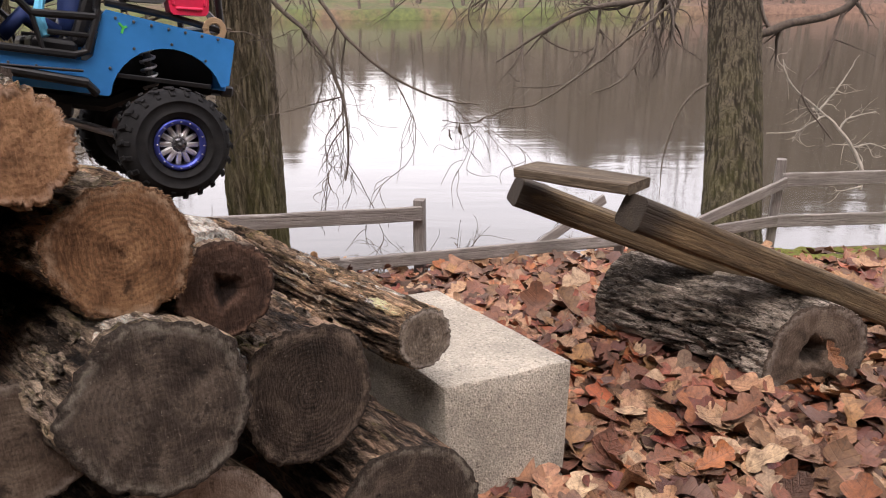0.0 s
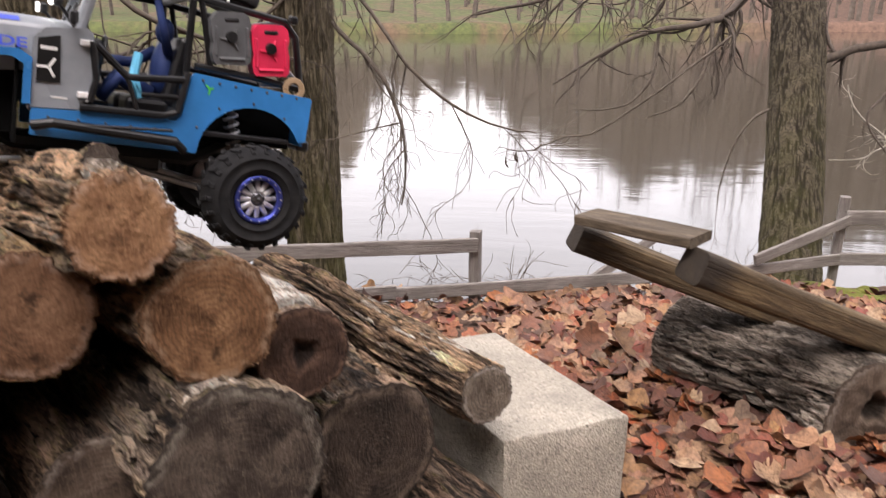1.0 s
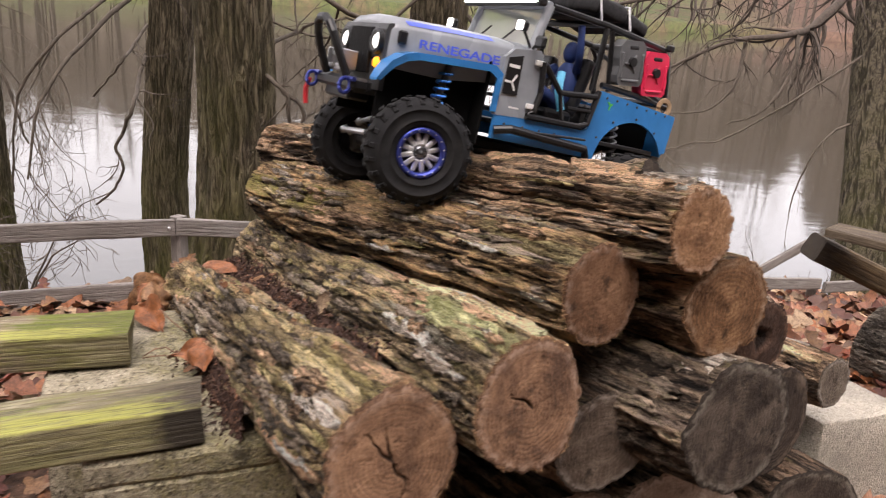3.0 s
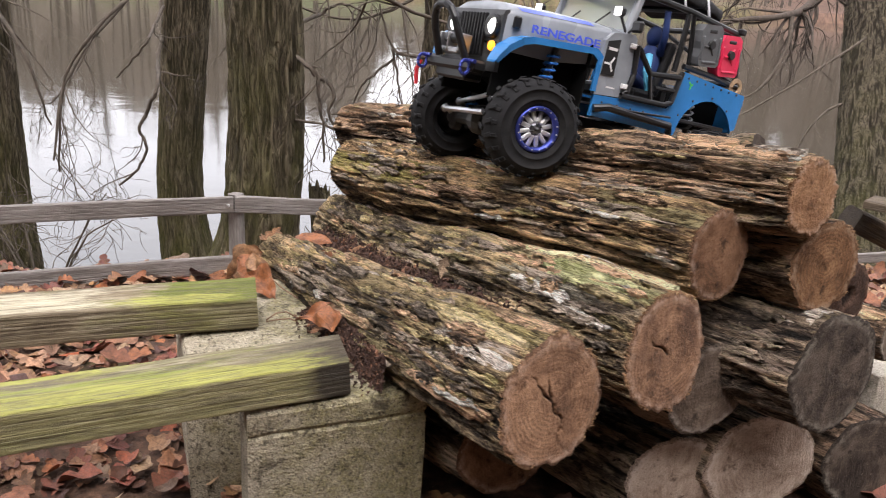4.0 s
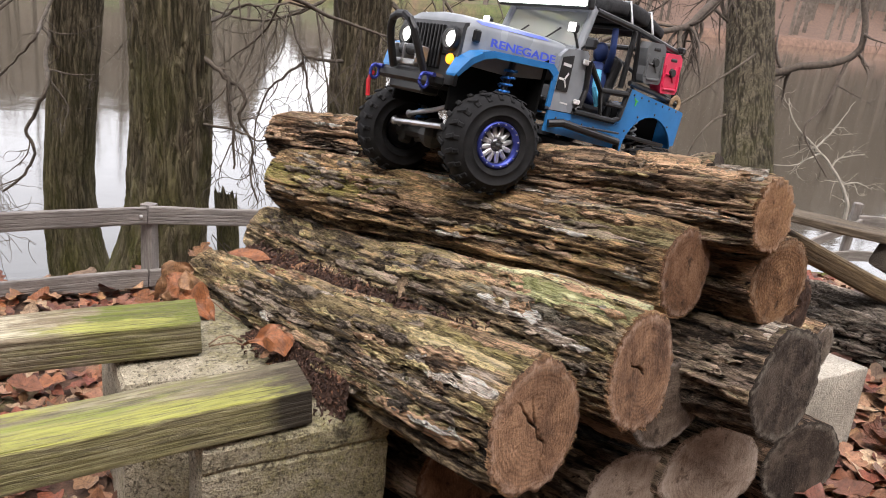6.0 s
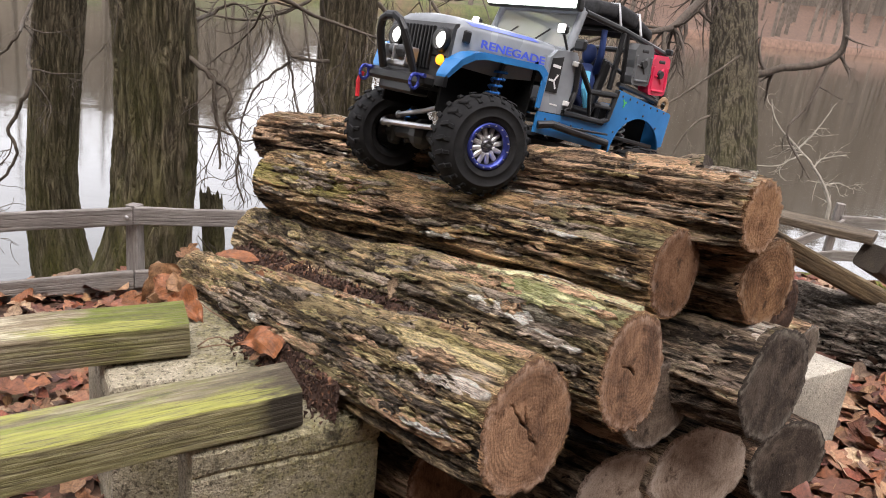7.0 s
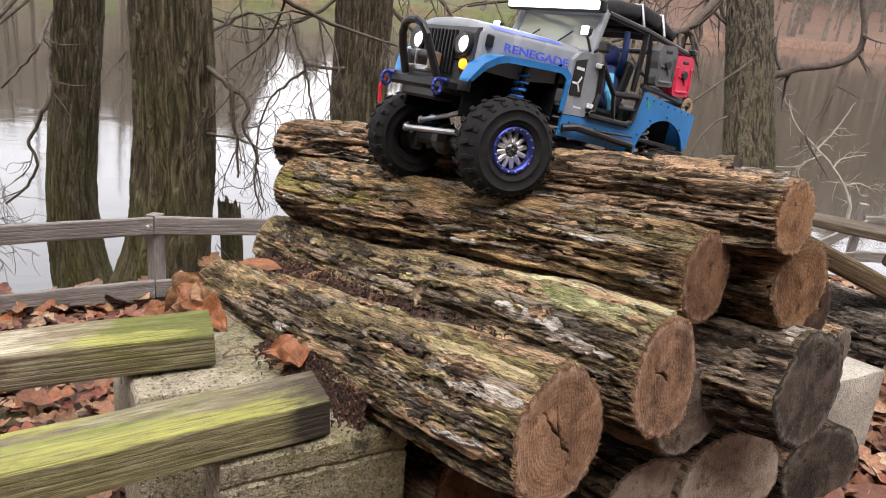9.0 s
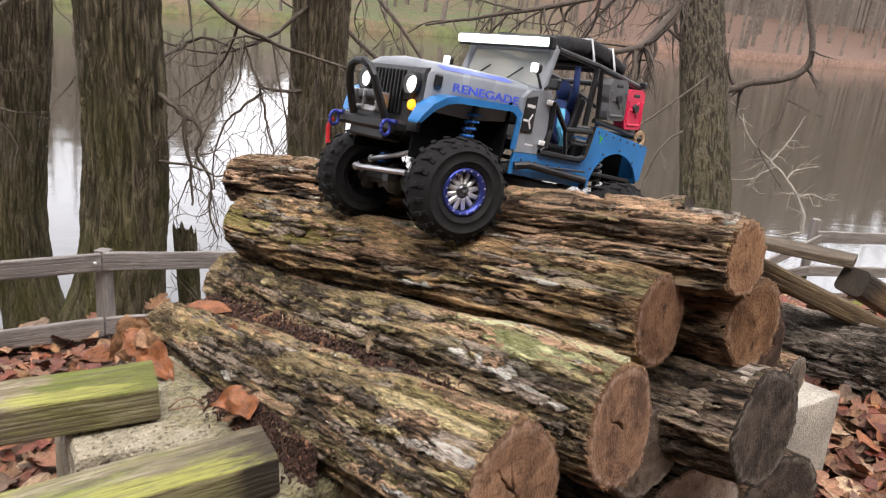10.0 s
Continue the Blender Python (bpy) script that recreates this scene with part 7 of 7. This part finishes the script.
    vs = [bm.verts.new(p) for p in ((0.022, -0.079, 0.271), (0.022, 0.079, 0.271), (0.009, 0.076, 0.323), (0.009, -0.076, 0.323))]
    bm.faces.new(vs)
    g = part("windscreen", bm, CM["glass"], car, "windscreen pane greyed with a painted sky reflection")
    g.visible_shadow = False
    for ends in (((0.029, 0.010, 0.272), (0.022, 0.040, 0.296)), ((0.029, -0.055, 0.272), (0.022, -0.025, 0.296))):
        bm = bmesh.new()
        tube(bm, ends, 0.0014, 6)
        part("wiper", bm, black, car)
    bm = bmesh.new()
    box(bm, (0.014, 0.184, 0.018), pose(0.027, 0, 0.331, 0, 8, 0), 0.003, 2)
    bar = part("light_bar", bm, black, car, "roof light bar, switched on")
    bm = bmesh.new()
    box(bm, (0.006, 0.178, 0.012), pose(0.0355, 0, 0.3305, 0, 8, 0), 0.0025, 2)
    part("lens", bm, CM["bar"], bar, "glowing white lens")
    for s in (1, -1):
        bm = bmesh.new()
        box(bm, (0.010, 0.013, 0.013), pose(0.046, s * 0.0885, 0.2925), 0.003)
        tube(bm, [(0.044, s * 0.087, 0.288), (0.026, s * 0.085, 0.268)], 0.002, 6)
        sp = part("spot_lamp", bm, black, car)
        bm = bmesh.new()
        box(bm, (0.004, 0.012, 0.012), pose(0.0525, s * 0.0885, 0.2925), 0.001)
        part("lens", bm, CM["lamp"], sp, "glowing square lens")
        bm = bmesh.new()
        tube(bm, [(0.030, s * 0.095, 0.268), (0.032, s * 0.104, 0.273)], 0.002, 6)
        box(bm, (0.008, 0.020, 0.016), pose(0.032, s * 0.112, 0.276), 0.003)
        part("side_mirror", bm, black, car)

    # roll cage: main hoop with its tubes
    r = 0.0046
    bm = bmesh.new()
    tube(bm, [(-0.088, -0.080, 0.236), (-0.090, -0.080, 0.320), (-0.090, -0.074, 0.326), (-0.090, 0.074, 0.326), (-0.090, 0.080, 0.320), (-0.088, 0.080, 0.236)], r, 8)
    cage = part("roll_cage", bm, black, car, "black tubular roll cage")
    runs = []
    for s in (1, -1):
        y = s * 0.080
        runs.append(([(0.020, s * 0.080, 0.327), (-0.09, y, 0.325), (-0.203, y, 0.316), (-0.218, y, 0.300), (-0.232, y, 0.236)], r))
        runs.append(([(-0.100, y, 0.322), (-0.118, y, 0.240)], r * 0.8))
        runs.append(([(-0.095, y * 1.12, 0.246), (-0.165, y * 1.12, 0.243), (-0.232, y * 1.1, 0.236)], r * 0.9))
    for x, z in ((-0.205, 0.315), (-0.232, 0.24)):
        runs.append(([(x, -0.08, z), (x, 0.08, z)], r))
    runs.append(([(-0.205, -0.08, 0.315), (-0.232, 0.08, 0.24)], r * 0.8))
    for pts, rad in runs:
        bm = bmesh.new()
        tube(bm, pts, rad, 8)
        part("cage_tube", bm, black, cage)

    # cargo bags on the cage
    for x0, x1, z0, z1, h in ((-0.010, -0.072, 0.328, 0.332, 0.022), (-0.074, -0.128, 0.332, 0.331, 0.024), (-0.131, -0.172, 0.328, 0.322, 0.020)):
        bm = bmesh.new()
        ang = math.degrees(math.atan2(z0 - z1, x0 - x1))
        box(bm, (abs(x0 - x1), 0.150, h), pose((x0 + x1) / 2, 0, (z0 + z1) / 2 + h / 2 + 0.004, 0, -ang, 0), 0.008, 3)
        bmesh.ops.subdivide_edges(bm, edges=bm.edges[:], cuts=2, use_grid_fill=True)
        for v in bm.verts:
            v.co.z += 0.004 * noise_at(v.co.x * 45, v.co.y * 45, v.co.z * 45)
        part("cargo_bag", bm, CM["cloth"], car, "black soft cargo bag on the roof rack", smooth=True)
    bm = bmesh.new()
    for x, z in ((-0.073, 0.350), (-0.1295, 0.348)):
        tube(bm, [(x, -0.082, z - 0.022), (x, -0.07, z + 0.010), (x, 0.07, z + 0.010), (x, 0.082, z - 0.022)], 0.0022, 6)
    part("strap", bm, CM["steel"], car)

    # jerry cans on the rear cage
    for x, z, key, lab in ((-0.134, 0.284, "can", "grey plastic fuel can"), (-0.183, 0.278, "red", "pink-red plastic fuel can")):
        bm = bmesh.new()
        base = pose(x, 0.087, z, 0, 7, 0) @ Matrix.Scale(0.88, 4)
        plate_pts = [(-0.021, -0.035), (0.021, -0.035), (0.025, -0.031), (0.027, -0.020), (0.0245, -0.006), (0.027, 0.006), (0.027, 0.024), (0.018, 0.035), (-0.017, 0.035), (-0.025, 0.029), (-0.027, 0.016), (-0.0245, 0.004), (-0.027, -0.010), (-0.026, -0.030)]
        b2 = bmesh.new()
        plate(b2, plate_pts, -0.011, 0.011)
        bmesh.ops.transform(b2, matrix=base, verts=b2.verts[:])
        can = part("fuel_can", b2, CM[key], car, lab)
        bm.free()
        bm = bmesh.new()
        for dx in (-0.021, 0.021):
            box(bm, (0.005, 0.004, 0.040), base @ pose(dx, 0.0115, -0.004), 0.0018)
        box(bm, (0.036, 0.004, 0.005), base @ pose(0, 0.0115, -0.027), 0.0018)
        for turn in (90, 210, 330):
            box(bm, (0.0035, 0.0035, 0.014), base @ pose(0, 0.0112, -0.001) @ pose(0, 0, 0, 0, turn, 0) @ pose(0, 0, 0.009), 0.001)
        part("rib", bm, CM[key], can)
        bm = bmesh.new()
        box(bm, (0.022, 0.0236, 0.008), base @ pose(-0.001, 0, 0.024), 0.003, 2)
        part("handle_slot", bm, CM["black"], can, "dark handle opening")
        bm = bmesh.new()
        lathe(bm, [(0.0001, 0.0155), (0.007, 0.0155), (0.0085, 0.011)], 12, base @ pose(0, 0, 0.002))
        part("cap", bm, CM["black"], can, "black round cap")
    bm = bmesh.new()
    for k in range(3):
        tube(bm, [(-0.218 + (0.013 - 0.002 * k) * math.cos(a), 0.094, 0.233 + (0.013 - 0.002 * k) * math.sin(a) + 0.003) for a in [i * math.pi / 6 for i in range(12)]], 0.002, 6, closed=True)
    part("rope_coil", bm, CM["rope"], car, "small coil of tan rope")
    bm = bmesh.new()
    box(bm, (0.010, 0.012, 0.010), pose(-0.212, 0.083, 0.320), 0.002)
    part("rear_lamp", bm, black, car)

    # seats and driver doll
    for s in (1, -1):
        bm = bmesh.new()
        box(bm, (0.055, 0.055, 0.022), pose(-0.045, s * 0.042, 0.190), 0.006, 2)
        box(bm, (0.018, 0.055, 0.085), pose(-0.080, s * 0.042, 0.236, 0, -14, 0), 0.006, 2)
        part("seat", bm, black, car)
    bm = bmesh.new()
    box(bm, (0.016, 0.15, 0.03), pose(0.022, 0, 0.245), 0.004)
    tube(bm, [(0.012 - 0.004 * math.sin(a), 0.042 + 0.021 * math.cos(a), 0.243 + 0.021 * math.sin(a)) for a in [i * math.pi / 8 for i in range(16)]], 0.0025, 6, closed=True)
    part("dashboard", bm, black, car)
    bm = bmesh.new()
    blob(bm, (-0.066, 0.042, 0.236), (0.016, 0.022, 0.034))
    blob(bm, (-0.066, 0.042, 0.282), (0.0125, 0.012, 0.0155))
    tube(bm, [(-0.050, 0.052, 0.205), (-0.010, 0.056, 0.222), (0.012, 0.056, 0.195)], 0.011, 8, r_end=0.008)
    tube(bm, [(-0.050, 0.032, 0.205), (-0.010, 0.030, 0.222), (0.012, 0.030, 0.195)], 0.011, 8, r_end=0.008)
    tube(bm, [(-0.068, 0.060, 0.256), (-0.058, 0.070, 0.282), (-0.046, 0.074, 0.316)], 0.0066, 8, r_end=0.0048)
    tube(bm, [(-0.060, 0.022, 0.258), (-0.030, 0.020, 0.240), (0.000, 0.032, 0.240)], 0.008, 8, r_end=0.006)
    part("driver_doll", bm, CM["suit"], car, "small plain blue doll in the driver's seat", smooth=True)
    bm = bmesh.new()
    tube(bm, [(-0.028, 0.074, 0.250), (-0.022, 0.082, 0.225), (-0.030, 0.088, 0.200)], 0.006, 8)
    part("harness", bm, CM["sky"], car, "light blue strap")

    # chassis
    bm = bmesh.new()
    for s in (1, -1):
        tube(bm, [(0.258, s * 0.036, 0.176), (0.19, s * 0.036, 0.178), (0.10, s * 0.036, 0.135), (-0.11, s * 0.036, 0.132), (-0.18, s * 0.036, 0.168), (-0.235, s * 0.036, 0.165)], 0.009, 6)
    box(bm, (0.15, 0.085, 0.020), pose(0.0, 0, 0.122), 0.004)
    box(bm, (0.085, 0.09, 0.060), pose(0.135, 0, 0.205), 0.006)
    part("chassis", bm, black, car, "black frame rails and skid plate")
    # Inner panels in shadow black, so the arches read as shaded.
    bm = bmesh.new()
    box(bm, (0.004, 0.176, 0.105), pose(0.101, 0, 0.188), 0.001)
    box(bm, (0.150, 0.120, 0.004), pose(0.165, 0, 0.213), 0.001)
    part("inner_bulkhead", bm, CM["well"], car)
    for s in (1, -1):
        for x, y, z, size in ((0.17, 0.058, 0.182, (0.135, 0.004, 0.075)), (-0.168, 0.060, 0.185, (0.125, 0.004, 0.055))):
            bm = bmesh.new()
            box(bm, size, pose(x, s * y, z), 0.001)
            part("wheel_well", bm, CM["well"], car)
    zf, zfr, zr = 0.116, 0.102, 0.098
    for name, x, z, zo in (("front_axle", 0.165, zf, zfr), ("rear_axle", -0.180, zr, zr)):
        bm = bmesh.new()
        tube(bm, [(x, -0.095, zo), (x, 0.095, z)], 0.0085, 10)
        blob(bm, (x, -0.018, (z + zo) / 2), (0.022, 0.020, 0.022))
        for s in (1, -1):
            box(bm, (0.020, 0.014, 0.034), pose(x, s * 0.078, z if s > 0 else zo, 0, -8, 0), 0.004)
        part(name, bm, dark, car)
    bm = bmesh.new()
    tube(bm, [(0.190, -0.080, zfr + 0.012), (0.190, 0.082, zf + 0.010)], 0.0042, 8)
    for y, z in ((-0.080, zfr + 0.012), (0.082, zf + 0.010)):
        blob(bm, (0.190, y, z), (0.006, 0.006, 0.006))
        tube(bm, [(0.190, y, z + 0.004), (0.178, y, z - 0.004)], 0.004, 6)
    part("steering_rod", bm, CM["steel"], car, "bare metal steering rod between the front wheels")
    bm = bmesh.new()
    tube(bm, [(0.194, -0.070, zfr + 0.026), (0.200, -0.005, 0.142), (0.204, 0.052, 0.158)], 0.0036, 8)
    blob(bm, (0.194, -0.070, zfr + 0.026), (0.005, 0.005, 0.006))
    blob(bm, (0.204, 0.052, 0.158), (0.005, 0.005, 0.006))
    part("drag_link", bm, CM["steel"], car, "bare metal drag link")
    bm = bmesh.new()
    box(bm, (0.004, 0.030, 0.026), pose(0.186, 0.036, 0.142, 0, 12, 0), 0.002)
    box(bm, (0.006, 0.044, 0.006), pose(0.188, 0.040, 0.129, 0, 12, 0), 0.001)
    part("servo_plate", bm, CM["steel"], car, "bare aluminium servo plate")
    for s in (1, -1):
        bm = bmesh.new()
        tube(bm, [(0.160, s * 0.06, (zf if s > 0 else zfr) - 0.008), (0.03, s * 0.045, 0.118)], 0.0042, 8)
        tube(bm, [(-0.165, s * 0.06, zr - 0.008), (-0.03, s * 0.045, 0.118)], 0.0042, 8)
        part("suspension_link", bm, CM["steel"], car, "bare metal suspension rod")
        for x, z, top, nm, key in ((0.150, zf if s > 0 else zfr, (0.137, s * 0.080, 0.224), "front_shock", "spring"), (-0.172, zr, (-0.150, s * 0.072, 0.212), "rear_shock", "steel")):
            a, b = Vector((x, s * 0.072, z + 0.004)), Vector(top)
            bm = bmesh.new()
            tube(bm, [a, b], 0.0045, 8)
            sh = part(nm, bm, CM["dark"], car)
            d = (b - a).normalized()
            u = d.cross(Vector((0, 1, 0))).normalized()
            w = d.cross(u)
            bm = bmesh.new()
            tube(bm, [a.lerp(b, 0.12 + 0.8 * i / 72) + 0.0085 * (math.cos(i * 0.7854) * u + math.sin(i * 0.7854) * w) for i in range(73)], 0.0018, 5)
            part("coil_spring", bm, CM[key], sh)

    # bumper, hoop, winch, shackles
    bm = bmesh.new()
    box(bm, (0.024, 0.124, 0.016), pose(0.260, 0, 0.178), 0.004)
    box(bm, (0.03, 0.075, 0.02), pose(0.250, 0, 0.168), 0.003)
    part("front_bumper", bm, black, car)
    bm = bmesh.new()
    tube(bm, [(0.272, 0.042, 0.186), (0.290, 0.040, 0.218), (0.296, 0.037, 0.232), (0.300, 0.030, 0.243), (0.302, 0.020, 0.248), (0.302, 0.006, 0.248), (0.300, -0.006, 0.243), (0.296, -0.013, 0.232), (0.290, -0.017, 0.218), (0.272, -0.024, 0.186)], 0.0052, 10)
    part("bumper_hoop", bm, black, car, "black tubular stinger hoop")
    bm = bmesh.new()
    box(bm, (0.016, 0.044, 0.008), pose(0.262, -0.006, 0.194), 0.002)
    for y in (-0.030, -0.010, 0.018):
        box(bm, (0.020, 0.003, 0.024), pose(0.262, y, 0.205), 0.001)
    winch = part("winch", bm, CM["steel"], car, "small bare metal winch")
    bm = bmesh.new()
    lathe(bm, [(0.0001, -0.018), (0.0075, -0.018), (0.0075, 0.016), (0.0001, 0.016)], 16, pose(0.262, -0.006, 0.211))
    part("drum", bm, dark, winch)
    for s in (1, -1):
        bm = bmesh.new()
        tube(bm, [(0.278 + 0.007 * math.sin(a), s * 0.055, 0.174 - 0.009 * math.cos(a)) for a in [i * math.pi / 6 for i in range(12)]], 0.0024, 6, closed=True)
        tube(bm, [(0.271, s * 0.047, 0.183), (0.271, s * 0.065, 0.183)], 0.003, 6)
        part("shackle", bm, CM["ring"], car, "blue shackle")
    bm = bmesh.new()
    tube(bm, [(0.280, -0.056, 0.174), (0.283, -0.058, 0.160), (0.280, -0.057, 0.140)], 0.0032, 6)
    part("tow_strap", bm, CM["strap"], car, "red hanging tow strap")
    bm = bmesh.new()
    box(bm, (0.018, 0.15, 0.014), pose(-0.246, 0, 0.165), 0.003)
    part("rear_bumper", bm, black, car)

    # the nose stands back over the front axle
    running_gear = ("front_axle", "rear_axle", "steering_rod", "suspension_link", "front_shock", "rear_shock", "coil_spring", "windscreen", "windscreen_frame", "wiper", "light_bar", "lens", "spot_lamp", "side_mirror")

    def set_back(x):
        f = max(0.0, min(1.0, (x + 0.09) / 0.12))
        return x - 0.006 - 0.014 * f

    for ob in car.children_recursive:
        if ob.name.split(".")[0] in running_gear:
            continue
        if ob.name.startswith("decal"):
            continue
        for v in ob.data.vertices:
            v.co.x = set_back(v.co.x)

    # wheels
    meshes = wheel_meshes()
    for x, y, z, turn in ((0.174, 0.109, zf, -15), (0.156, -0.109, zfr, 165), (-0.180, 0.110, zr, 0), (-0.180, -0.110, zr, 180)):
        w = new("wheel", meshes["rim"])
        w.parent = car
        w.matrix_basis = pose(x, y, z, 0, 0, turn) @ pose(0, 0, 0, 0, 11 + 40 * x, 0)
        for k in ("tyre", "beadlock_ring", "ring_bolts", "hub_nut"):
            o = new(k, meshes[k])
            o.parent = w
        for key, places in wheel_pieces():
            for m in places:
                o = new(key, meshes[key])
                o.parent = w
                o.matrix_basis = m
    return car


build_car()
